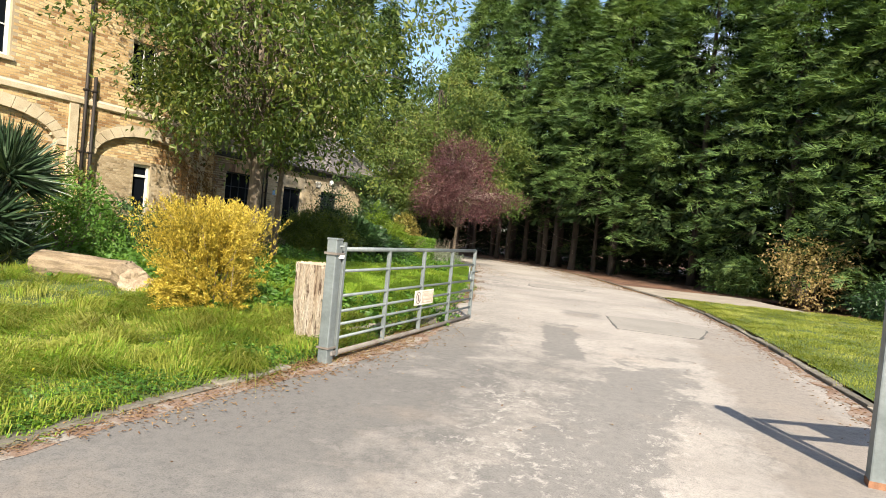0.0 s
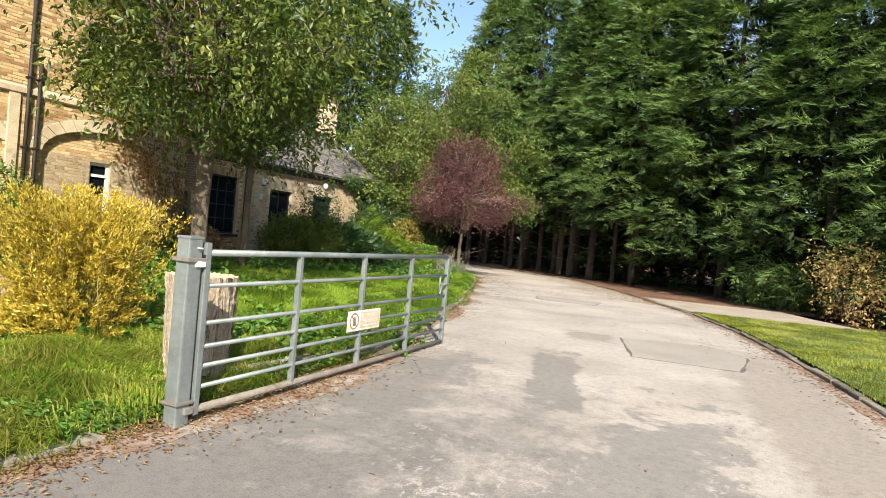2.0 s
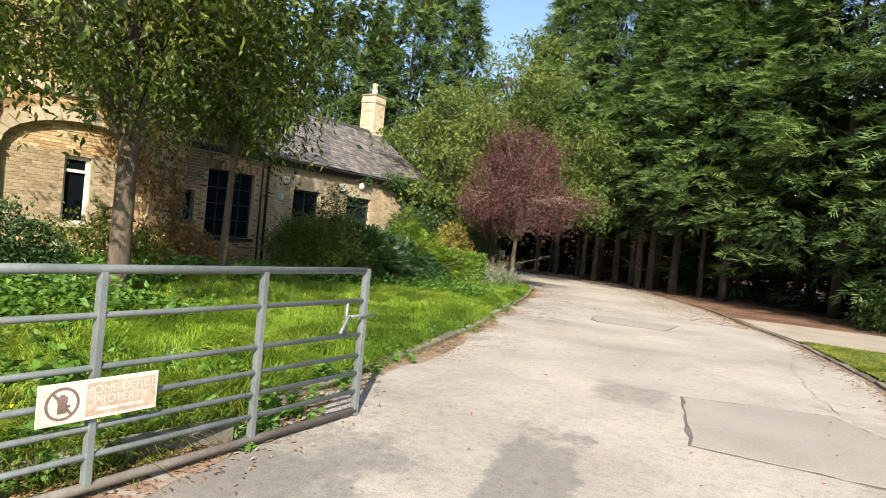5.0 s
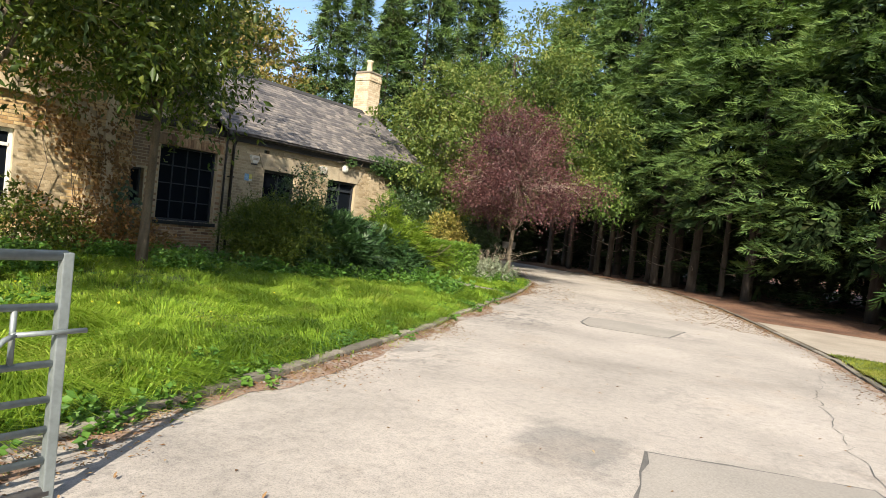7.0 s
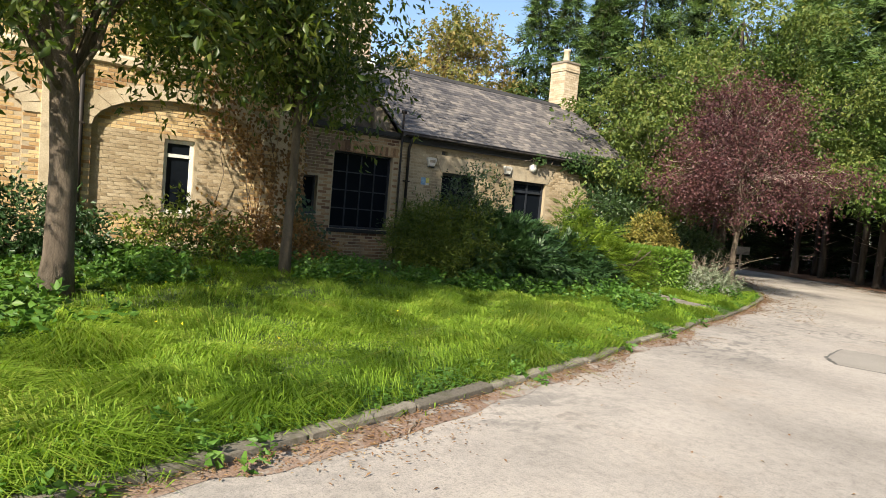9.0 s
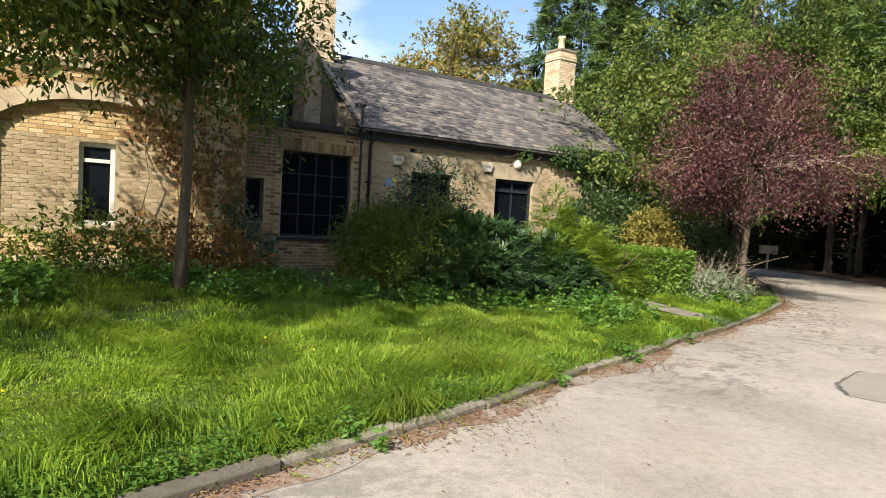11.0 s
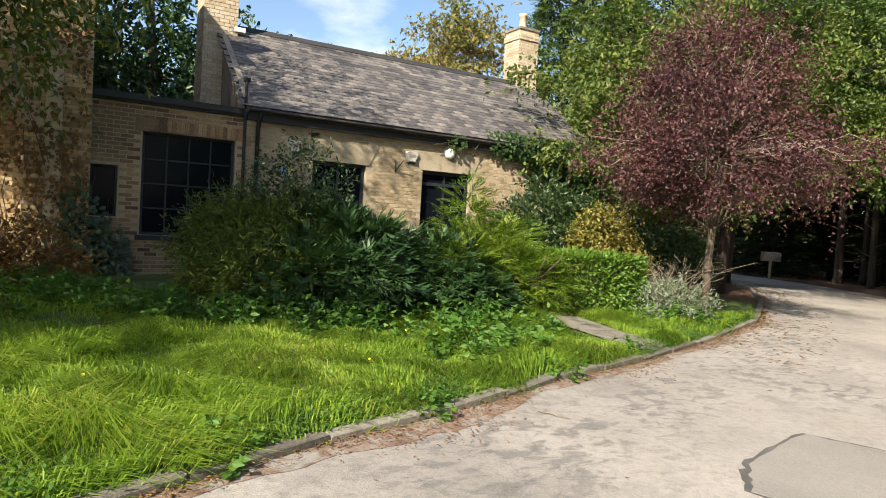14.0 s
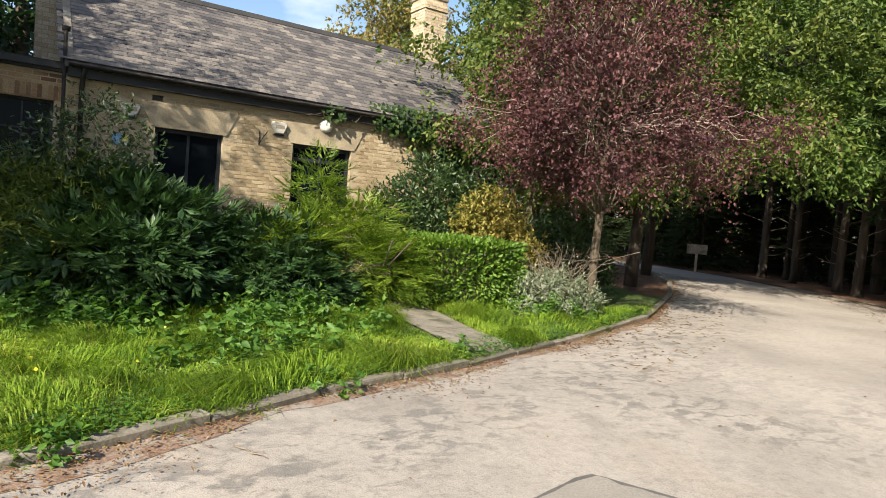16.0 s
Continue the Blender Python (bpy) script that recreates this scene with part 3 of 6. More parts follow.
def broad_tree(name, at, trunk, lobes, mat_leaf, mat_bark, label, twigs, per, leaf, reach=0.55, droop=0.6, limbs=14, category="tree", group="", bare=0, clump=26, wide=1.0):
    """A tree: trunk is (points relative to the foot, radii); lobes are the masses of the crown, relative to the foot; leaf is (length, width)."""
    t = thing(name, at, label, category, group)
    pts, rad = trunk
    runs = [(pts, rad)]
    # twigs gather in flat clumps with gaps between them
    cc, dd = in_lobes(lobes, max(24, int(twigs / clump)), 0.5)
    pick = rng.integers(len(cc), size=twigs)
    c = cc[pick] + rng.normal(size=(twigs, 3)) * np.array([0.42, 0.42, 0.20]) * wide
    d = unit(dd[pick] + rng.normal(size=(twigs, 3)) * 0.4)
    top = np.array(pts[-1])
    tr = np.array(pts)
    for i in range(limbs):
        end = c[rng.integers(len(c))]
        s = tr[rng.integers(max(1, len(tr) // 2), len(tr))]
        main = limb(s, s + (end - s) * 0.92, rad[-1] * (0.55 + 0.3 * rng.random()), 0.008, 0.10, 6, 0.04)
        runs.append(main)
        for k in range(3):
            q = np.array(main[0][2 + k])
            e2 = q + (end - s) * 0.35 + rng.normal(size=3) * 0.5
            runs.append(limb(q, e2, main[1][2 + k] * 0.55, 0.005, 0.06, 4, 0.05))
    tubes("trunk", runs[:1], mat_bark, t, sides=12)
    for i in range(1, len(runs), 4):
        tubes("limb", runs[i:i + 4], mat_bark, t, sides=5)
    if bare:
        e = c[: bare]
        tubes("bare_twigs", [limb(top * np.array([1, 1, 0.75]) + (q - top * np.array([1, 1, 0.75])) * 0.35, q - (q - top) * 0.06 + rng.normal(size=3) * 0.15, 0.012, 0.0045, 0.07, 6, 0.05) for q in e], M["plum_twig"] if mat_leaf == M["leaf_purple"] else M["dead"], t, sides=4)["kind"] = "stuff"
    leaf_mesh("crown", [spray_leaves(c, d, per, reach, leaf[0], leaf[1], droop)], mat_leaf, t)
    return t


def shrub(name, at, lobes, mat_leaf, label, twigs, per, leaf, reach=0.3, droop=0.3, scatter=0.6, stems=7, category="shrub", upward=0.0, group=""):
    t = thing(name, at, label, category, group)
    c, d = in_lobes(lobes, twigs, 0.7)
    keep = c[:, 2] > 0.04
    c, d = c[keep], d[keep]
    d = d + np.array([0, 0, upward])
    ends = c[rng.integers(len(c), size=stems)]
    tubes("stems", [limb((rng.normal() * 0.08, rng.normal() * 0.08, 0), e * 0.9, 0.018, 0.005, 0.05, 5, 0.05) for e in ends], M["bark"], t, sides=5)["kind"] = "stuff"
    leaf_mesh("foliage", [spray_leaves(c, d, per, reach, leaf[0], leaf[1], droop, scatter)], mat_leaf, t)
    return t


def frond_arrays(c, out, L, blades=7, spread=1.0, droop=0.55, width=0.07, roll=0.3):
    """Flat feathery sprays, as cypress and juniper carry them: a fan of narrow blades about a drooping axis."""
    n = len(c)
    axis = unit(out + np.array([0, 0, -droop]) + rng.normal(size=(n, 3)) * 0.28)
    side = unit(np.cross(axis, np.array([0, 0, 1.0])) + rng.normal(size=(n, 3)) * roll)
    Ls = L * (0.6 + 0.8 * rng.random(n))
    ch = []
    for k in range(blades):
        s = k / (blades - 1)
        sg = -1 if k % 2 else 1
        b = c + axis * (Ls * s * 0.62)[:, None]
        w = unit(axis + side * sg * spread * (0.95 - 0.55 * s) + rng.normal(size=(n, 3)) * 0.13)
        ln = Ls * (0.62 - 0.22 * s)
        ch.append(leaf_arrays(b, w, ln, ln * width * 3.4, 0.12, np.cross(w, np.cross(axis, side))))
    return ch


def plume_arrays(c, way, L, sprays):
    """Feathered plumes: a curving axis with short sprays on both sides that shorten towards the tip, all nearly in one plane."""
    n = len(c)
    side = unit(np.cross(way, np.array([0, 0, 1.0])) + rng.normal(size=(n, 3)) * 0.25)
    Ls = L * (0.55 + 0.8 * rng.random(n))
    ch = []
    for k in range(sprays):
        u = k / (sprays - 1)
        sg = -1 if k % 2 else 1
        b = c + way * (Ls * u)[:, None] + np.array([0, 0, -0.22]) * (Ls * u * u)[:, None]
        ln = Ls * (0.42 * (1 - u) + 0.10) * (0.8 + 0.4 * rng.random(n))
        w = unit(way * 0.85 + side * sg * 0.8 + rng.normal(size=(n, 3)) * 0.12 + np.array([0, 0, -0.12]))
        pl = np.cross(way, side)
        ch.append(leaf_arrays(b, w, ln, ln * 0.17, 0.1, np.cross(w, pl)))
        for f, q in ((0.35, 1), (0.6, -1)):
            w2 = unit(w + side * sg * 0.55 * q + way * 0.4)
            ch.append(leaf_arrays(b + w * (ln * f)[:, None], w2, ln * 0.5, ln * 0.11, 0.1, np.cross(w2, pl)))
    return ch


# ---- ground, road, kerbs ----
def strip(name, ys, left, right, zf, material, label, category, cols=8):
    """A sheet between two edges that are functions of y, at the height zf(x, y)."""
    V, F = [], []
    for y in ys:
        a, b = float(left(y)), float(right(y))
        for k in range(cols + 1):
            x = a + (b - a) * k / cols
            V.append((x, y, float(zf(x, y))))
    for i in range(len(ys) - 1):
        for k in range(cols):
            q = i * (cols + 1) + k
            F.append((q, q + 1, q + cols + 2, q + cols + 1))
    return tagged(mesh_obj(name, V, F, material, smooth=True), label, category, kind="structure")


gx = np.concatenate([np.linspace(-900, -60, 8), np.linspace(-50, 40, 31), np.linspace(60, 900, 8)])
gy = np.concatenate([np.linspace(-900, -60, 8), np.linspace(-50, 80, 44), np.linspace(100, 900, 8)])
V = [(x, y, float(road_z(y)) - 0.06) for y in gy for x in gx]
F = [(j * len(gx) + i, j * len(gx) + i + 1, (j + 1) * len(gx) + i + 1, (j + 1) * len(gx) + i) for j in range(len(gy) - 1) for i in range(len(gx) - 1)]
tagged(mesh_obj("ground", V, F, M["litter"], smooth=True), "brown earth under needle litter and trees", "ground", kind="structure")
ys = np.concatenate([np.arange(-40, 4, 2.0), np.arange(4, 44, 0.5)])
strip("road", ys, road_left, road_right, lambda x, y: road_z(y), M["tarmac"], "worn pale grey tarmac drive", "road", 14)
strip("lawn", np.arange(-20, 31.01, 0.3), lambda y: -36.0, lambda y: road_left(y) + 0.015, lawn_z, M["soil"], "earth under the long grass beside the house", "lawn", 120)
strip("lawn_verge", np.arange(3, 22.01, 0.5), lambda y: road_right(y) + 0.12, lambda y: road_right(y) + 9.0, verge_z, M["soil"], "earth of the mown verge beside the drive", "verge", 12)
# concrete path that leaves the drive towards the conifers
strip("side_path", np.arange(21.6, 27.01, 0.3), lambda y: road_right(y) + 0.12, lambda y: road_right(y) + 4.6, lambda x, y: verge_z(x, y) - 0.012, M["path"], "pale worn path beside the verge", "path", 10)
strip("needle_bed", np.arange(27, 44.01, 0.5), lambda y: road_right(y) + 0.12, lambda y: road_right(y) + 30.0, lambda x, y: road_z(y) + 0.03 + 0.008 * max(0, x - road_right(y)), M["litter"], "orange brown needle litter under conifers", "ground", 14)


def flat_patch(name, outline, lift, material, label, parent=None, jag=0.012):
    """A thin skin of newer surfacing on the road with a ragged outline."""
    pts = []
    for (x0, y0), (x1, y1) in zip(outline, outline[1:] + outline[:1]):
        for s in np.linspace(0, 1, 9)[:-1]:
            pts.append((x0 + (x1 - x0) * s + rng.normal() * jag, y0 + (y1 - y0) * s + rng.normal() * jag))
    V = [(x, y, float(road_z(y)) + lift) for x, y in pts]
    n = len(V)
    V += [(x, y, float(road_z(y)) - 0.01) for x, y in pts]
    F = [tuple(range(n))] + [(i, (i + 1) % n, n + (i + 1) % n, n + i) for i in range(n)]
    bm = bmesh.new()
    vs = [bm.verts.new(v) for v in V]
    for f in F:
        bm.faces.new([vs[i] for i in f])
    bmesh.ops.recalc_face_normals(bm, faces=bm.faces)
    bmesh.ops.triangulate(bm, faces=[f for f in bm.faces if len(f.verts) > 4])
    return part(name, bm, material, parent, label)


def grown(outline, by):
    cx, cy = sum(p[0] for p in outline) / len(outline), sum(p[1] for p in outline) / len(outline)
    far = [math.hypot(x - cx, y - cy) for x, y in outline]
    return [(cx + (x - cx) * (1 + by / d), cy + (y - cy) * (1 + by / d)) for (x, y), d in zip(outline, far)]


PATCH_A = [(-1.72, 12.85), (-0.40, 13.46), (0.10, 12.6), (0.02, 11.25), (-1.30, 11.15)]
PATCH_B = [(-5.28, 20.3), (-5.54, 21.38), (-4.86, 21.7), (-3.7, 21.8), (-3.6, 20.3), (-4.95, 19.8)]
for o in (PATCH_A, PATCH_B):
    t = thing("road_patch", (0, 0, 0), "dark grey tarmac repair patch with a tarred seam in the drive", "road patch", "repairs in the drive", "structure")
    flat_patch("seam", grown(o, 0.04), 0.003, M["bitumen"], "black tarred seam", t)
    flat_patch("infill", o, 0.007, M["tarmac_patch"], "", t)


def crack(points, w):
    """A thin dark crack across the drive."""
    P = []
    for (x0, y0), (x1, y1) in zip(points[:-1], points[1:]):
        for u in np.linspace(0, 1, 13)[:-1]:
            P.append((x0 + (x1 - x0) * u + rng.normal() * 0.03, y0 + (y1 - y0) * u + rng.normal() * 0.03))
    V, F = [], []
    for i, (x, y) in enumerate(P):
        dx, dy = P[min(i + 1, len(P) - 1)][0] - P[max(i - 1, 0)][0], P[min(i + 1, len(P) - 1)][1] - P[max(i - 1, 0)][1]
        k = w * (0.4 + 0.9 * rng.random()) / max(math.hypot(dx, dy), 1e-6) / 2
        for s in (-1, 1):
            V.append((x - s * dy * k, y + s * dx * k, float(road_z(y)) + 0.0042))
    for i in range(len(P) - 1):
        F.append((2 * i, 2 * i + 1, 2 * i + 3, 2 * i + 2))
    return tagged(mesh_obj("road_crack", V, F, M["bitumen"]), "thin dark crack in the worn drive", "crack", "cracks in the drive", "structure")


crack([(-0.35, 13.6), (-0.7, 15.2), (-1.0, 17.0), (-1.1, 19.0)], 0.007)


def kerb_run(name, ys, edge, side, w, top, label):
    """Kerb stones end to end along an edge of the road; side is -1 for the house's side."""
    t = thing(name, (0, 0, 0), label, "kerb", "", "structure")
    for a, b in zip(ys[:-1], ys[1:]):
        x0, x1 = float(edge(a)), float(edge(b))
        dx, dy = x1 - x0, b - a
        L = math.hypot(dx, dy)
        bm = bmesh.new()
        add_box(bm, (-w / 2, 0.006, -0.15), (w / 2, L - 0.006, top), 0.014)
        for v in bm.verts:
            v.co += Vector((rng.normal() * 0.004, 0, rng.normal() * 0.004))
        ob = part("kerbstone", bm, M["kerb"], t)
        ob.matrix_basis = pose(x0 + side * w * 0.5, a, float(road_z((a + b) / 2)) + rng.normal() * 0.006, 0, 0, -math.degrees(math.atan2(dx, dy)) + rng.normal() * 0.5)
    return t


kerb_run("kerb_house_side", np.arange(9.38, 38, 0.92), road_left, -1, 0.12, 0.058, "low worn concrete kerb with weeds and dead leaves along the lawn")
kerb_run("kerb_gate", np.arange(6.4, 8.8, 0.78), lambda y: -3.93 + 0.13 * (y - 6.5), -1, 0.10, 0.13, "buried concrete edging behind the open gate")
kerb_run("kerb_entrance", np.arange(-6, 5.2, 0.92), road_left, -1, 0.16, 0.03, "sunken weathered kerb half hidden by dead leaves")
kerb_run("kerb_verge_side", np.arange(5.0, 41.5, 0.92), road_right, 1, 0.12, 0.035, "low worn concrete kerb beside the mown verge")

# earth and needles washed against the kerbs
ragged = lambda y, k: 0.05 + 0.16 * abs(noise.noise((y * 1.3, k, 0.0))) + 0.22 * abs(noise.noise((y * 0.35, k, 3.0))) + 0.05 * abs(noise.noise((y * 6, k, 7.0)))
strip("kerb_dirt_house_side", np.arange(0, 40, 0.12), lambda y: road_left(y) - 0.01, lambda y: road_left(y) + 0.05 + 1.2 * ragged(y, 1.0) + 0.24 * max(0.0, 1 - abs(y - 7.0) / 2.9), lambda x, y: road_z(y) + 0.0035, M["dirt"], "reddish earth and needles along the kerb", "earth", 3)
strip("kerb_dirt_verge_side", np.arange(5, 41, 0.12), lambda y: road_right(y) - 0.04 - ragged(y, 9.0), lambda y: road_right(y) + 0.01, lambda x, y: road_z(y) + 0.0035, M["dirt"], "reddish earth and needles along the kerb", "earth", 3)

# ---- house: walls with openings ----
WX = -15.42


def wall_boxes(name, x_front, thick, y0, y1, z0, z1, holes, material, label, category="wall"):
    """A wall that faces +x with rectangular holes (ya, yb, za, zb) right through it."""
    bm = bmesh.new()
    cuts = sorted({y0, y1, *[h[0] for h in holes], *[h[1] for h in holes]})
    for a, b in zip(cuts[:-1], cuts[1:]):
        zs = [z0]
        for h in sorted((h for h in holes if h[0] <= a + 1e-6 and h[1] >= b - 1e-6), key=lambda h: h[2]):
            zs += [h[2], h[3]]
        zs.append(z1)
        for p, q in zip(zs[::2], zs[1::2]):
            if q - p > 1e-4:
                add_box(bm, (x_front - thick, a, p), (x_front, b, q))
    bmesh.ops.remove_doubles(bm, verts=bm.verts, dist=0.0005)
    return tagged(part(name, bm, material, None), label, category, kind="structure")


BIG = (17.24, 18.88, 0.89, 2.79)
SMALL = (16.43, 16.86, 1.20, 2.12)
W1 = (20.43, 21.62, 1.05, 2.57)
W2 = (22.99, 24.28, 1.05, 2.60)
VENT = (20.36, 20.54, 3.03, 3.13)
cottage_wall = wall_boxes("wall_cottage", WX, 0.32, 19.05, 28.2, -0.35, 3.42, [W1, W2, VENT], M["mortar"], "weathered cream brick wall of the low cottage")
annex_wall = wall_boxes("wall_annex", WX - 0.03, 0.32, 16.42, 19.05, -0.35, 3.25, [BIG, SMALL], M["mortar"], "stained brick wall of the flat roofed annex")
TALL_X = -15.28
TWIN = (13.40, 14.00, 1.0, 2.53)
UPA = (8.95, 9.66, 4.52, 5.95)
UPB = (13.0, 13.9, 4.6, 5.95)
tall_wall = wall_boxes("wall_tall_house", TALL_X - 0.11, 0.30, -4.0, 16.42, -0.35, 8.2, [TWIN, UPA, UPB], M["mortar"], "cream brick front wall of the tall house")

# arched recesses in the tall house: an outer skin with arches left out
ARCHES = [(3.2, 6.4, 2.45, 3.15), (7.55, 10.95, 2.7, 3.4), (12.05, 15.45, 2.62, 3.3)]


def arch_top(y):
    for a, b, s, top in ARCHES:
        if a < y < b:
            u = (y - (a + b) / 2) / ((b - a) / 2)
            return s + (top - s) * math.sqrt(max(0.0, 1 - u * u))
    return None


def skin(name, x0, x1):
    bm = bmesh.new()
    cuts = sorted({-4.0, 16.42, UPA[0], UPA[1], UPB[0], UPB[1], *[v for a in ARCHES for v in np.linspace(a[0], a[1], 25)]})
    for a, b in zip(cuts[:-1], cuts[1:]):
        m = (a + b) / 2
        low = arch_top(m)
        low = -0.35 if low is None else low
        hole = next((h for h in (UPA, UPB) if h[0] - 1e-6 <= a and b <= h[1] + 1e-6), None)
        for p, q in ([(low, hole[2]), (hole[3], 6.9)] if hole else [(low, 6.9)]):
            add_box(bm, (x0, a, p), (x1, b, q))
    return tagged(part(name, bm, M["mortar"], None), "outer brick skin of the tall house with blind arches", "wall", kind="structure")


skin("wall_tall_house_skin", TALL_X - 0.11, TALL_X)
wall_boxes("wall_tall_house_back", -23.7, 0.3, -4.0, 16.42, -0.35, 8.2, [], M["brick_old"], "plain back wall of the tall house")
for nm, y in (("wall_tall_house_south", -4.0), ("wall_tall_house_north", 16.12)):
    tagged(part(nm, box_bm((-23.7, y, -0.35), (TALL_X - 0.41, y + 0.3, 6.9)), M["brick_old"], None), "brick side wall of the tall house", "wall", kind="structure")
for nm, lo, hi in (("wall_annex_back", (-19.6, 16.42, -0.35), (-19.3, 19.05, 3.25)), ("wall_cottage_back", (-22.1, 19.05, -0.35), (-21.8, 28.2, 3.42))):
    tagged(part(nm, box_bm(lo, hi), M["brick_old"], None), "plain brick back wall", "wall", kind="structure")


def prism(name, ring, y0, y1, material, label, category):
    """A solid of constant cross-section (x, z) from y0 to y1."""
    n = len(ring)
    V = [(x, y0, z) for x, z in ring] + [(x, y1, z) for x, z in ring]
    F = [tuple(range(n)), tuple(range(n, 2 * n))[::-1]] + [(i, n + i, n + (i + 1) % n, (i + 1) % n) for i in range(n)]
    bm = bmesh.new()
    vs = [bm.verts.new(v) for v in V]
    for f in F:
        bm.faces.new([vs[i] for i in f])
    bmesh.ops.recalc_face_normals(bm, faces=bm.faces)
    return tagged(part(name, bm, material, None), label, category, kind="structure")


EAVE, RIDGE = (-15.22, 3.47), (-18.6, 5.80)
for nm, a, b in (("wall_gable_south", 19.05, 19.35), ("wall_gable_north", 27.9, 26.9)):
    prism(nm, [(-21.8, -0.35), (WX - 0.33, -0.35), (WX - 0.33, 3.15), (-18.6, 5.66), (-21.8, 3.3)], a, b, M["render_wall"], "rendered gable wall of the cottage", "wall")
# roof boarding under the slates
for nm, far in (("roof_front", -15.22), ("roof_back", -22.1)):
    s = (RIDGE[1] - EAVE[1]) / abs(RIDGE[0] - EAVE[0])
    zf = RIDGE[1] - s * abs(far - RIDGE[0])
    prism(nm, [(far, zf - 0.03), (RIDGE[0], RIDGE[1] - 0.03), (RIDGE[0], RIDGE[1] - 0.13), (far, zf - 0.13)], 19.0, 28.35, M["slate"], "slate pitch of the cottage roof", "roof")
prism("roof_annex", [(-15.38, 3.25), (-15.38, 3.42), (-15.6, 3.44), (-19.7, 3.30), (-19.7, 3.2)], 16.43, 19.04, M["felt"], "flat felted roof of the annex", "roof")
prism("fascia_annex", [(-15.375, 3.30), (-15.34, 3.30), (-15.34, 3.41), (-15.375, 3.41)], 16.45, 19.03, M["fascia"], "black painted fascia board", "trim")
prism("fascia_cottage", [(-15.32, 3.20), (-15.28, 3.20), (-15.28, 3.40), (-15.32, 3.40)], 19.05, 28.3, M["fascia"], "fascia board under the slates, blackened for the eaves shadow", "trim")
prism("soffit_cottage", [(-15.42, 3.21), (-15.325, 3.21), (-15.325, 3.25), (-15.42, 3.25)], 19.06, 28.2, M["fascia"], "soffit board in the shadow-black tone of the fascia", "trim")
prism("ridge_capping", [(-18.78, 5.70), (-18.6, 5.85), (-18.42, 5.70), (-18.44, 5.66), (-18.6, 5.79), (-18.76, 5.66)], 19.4, 28.3, M["felt"], "dark ridge tiles of the cottage roof", "trim")
prism("verge_coping", [(-15.25, 3.42), (-15.3, 3.56), (-18.55, 5.78), (-18.6, 5.62)], 19.0, 19.12, M["render_wall"], "mortared verge of the slate roof", "trim")
prism("roof_tall_house", [(-15.0, 6.9), (-15.0, 7.0), (-17.0, 7.7), (-22.0, 7.7), (-24.0, 7.0), (-24.0, 6.9)], -4.2, 16.6, M["slate"], "slate roof of the tall house", "roof")


def half_pipe(y0, y1, x, z, r):
    V, F = [], []
    for y in (y0, y1):
        for k in range(9):
            a = math.pi + math.pi * k / 8
            V.append((x + r * math.cos(a), y, z + r * math.sin(a)))
        for k in range(9):
            a = 2 * math.pi - math.pi * k / 8
            V.append((x + (r - 0.006) * math.cos(a), y, z + (r - 0.006) * math.sin(a)))
    for k in range(18):
        F.append((k, (k + 1) % 18, 18 + (k + 1) % 18, 18 + k))
    return V, F


g = thing("gutter", (0, 0, 0), "black half round gutter with ivy under the cottage eaves", "gutter")
V, F = half_pipe(19.05, 28.3, -15.215, 3.40, 0.055)
mesh_obj("trough", V, F, M["iron"], g, smooth=True)
for y in np.arange(19.6, 28.3, 0.95):
    part("bracket", box_bm((-15.28, y - 0.012, 3.338), (-15.16, y + 0.012, 3.346)), M["iron"], g)
g = thing("downpipe", (0, 0, 0), "dark cast iron rainwater pipe beside the annex window", "downpipe")
tubes("pipe", [([(-15.215, 19.28, 3.36), (-15.26, 19.27, 3.22), (-15.33, 19.26, 3.05), (-15.33, 19.26, 0.1)], 0.04)], M["iron"], g)
for z in (0.9, 2.2):
    part("clip", box_bm((-15.42, 19.19, z), (-15.285, 19.33, z + 0.035), 0.004), M["iron"], g)
g = thing("vent_pipe", (0, 0, 0), "thin dark soil vent pipe with a cowl against the gable", "pipe")
tubes("pipe", [([(-15.28, 19.0, 0.1), (-15.28, 19.0, 3.95)], 0.03)], M["iron"], g)
tubes("cowl", [([(-15.28, 18.94, 3.95), (-15.28, 19.06, 3.95)], 0.045)], M["iron"], g)
for i, y in enumerate((11.62, 11.86)):
    g = thing("downpipe", (0, 0, 0), "dark rainwater pipe on the cream brick of the tall house", "downpipe")
    tubes("pipe", [([(TALL_X + 0.07, y, 0.0), (TALL_X + 0.07, y, 6.8 if i == 0 else 4.6)], 0.045)], M["iron"], g)
    for z in (1.0, 2.6, 4.2):
        part("clip", box_bm((TALL_X + 0.006, y - 0.07, z), (TALL_X + 0.12, y + 0.07, z + 0.04), 0.004), M["iron"], g)

# stone dressings
def stone_arch(a, b, s, top):
    """A band of stone round an arch, flush with the brick and 25 mm proud."""
    bm = bmesh.new()
    N = 15
    for k in range(N):
        u0, u1 = math.pi * k / N + 0.006, math.pi * (k + 1) / N - 0.006
        ring = []
        for u, e in ((u0, 0.0), (u1, 0.0), (u1, 0.30), (u0, 0.30)):
            ring.append(((a + b) / 2 - ((b - a) / 2 + e) * math.cos(u), s + (top - s + e) * math.sin(u)))
        vs = [bm.verts.new((x, y, z)) for x in (TALL_X - 0.12, TALL_X + 0.03) for y, z in ring]
        for f in ((0, 1, 2, 3), (7, 6, 5, 4), (0, 4, 5, 1), (1, 5, 6, 2), (2, 6, 7, 3), (3, 7, 4, 0)):
            bm.faces.new([vs[i] for i in f])
    bmesh.ops.recalc_face_normals(bm, faces=bm.faces)
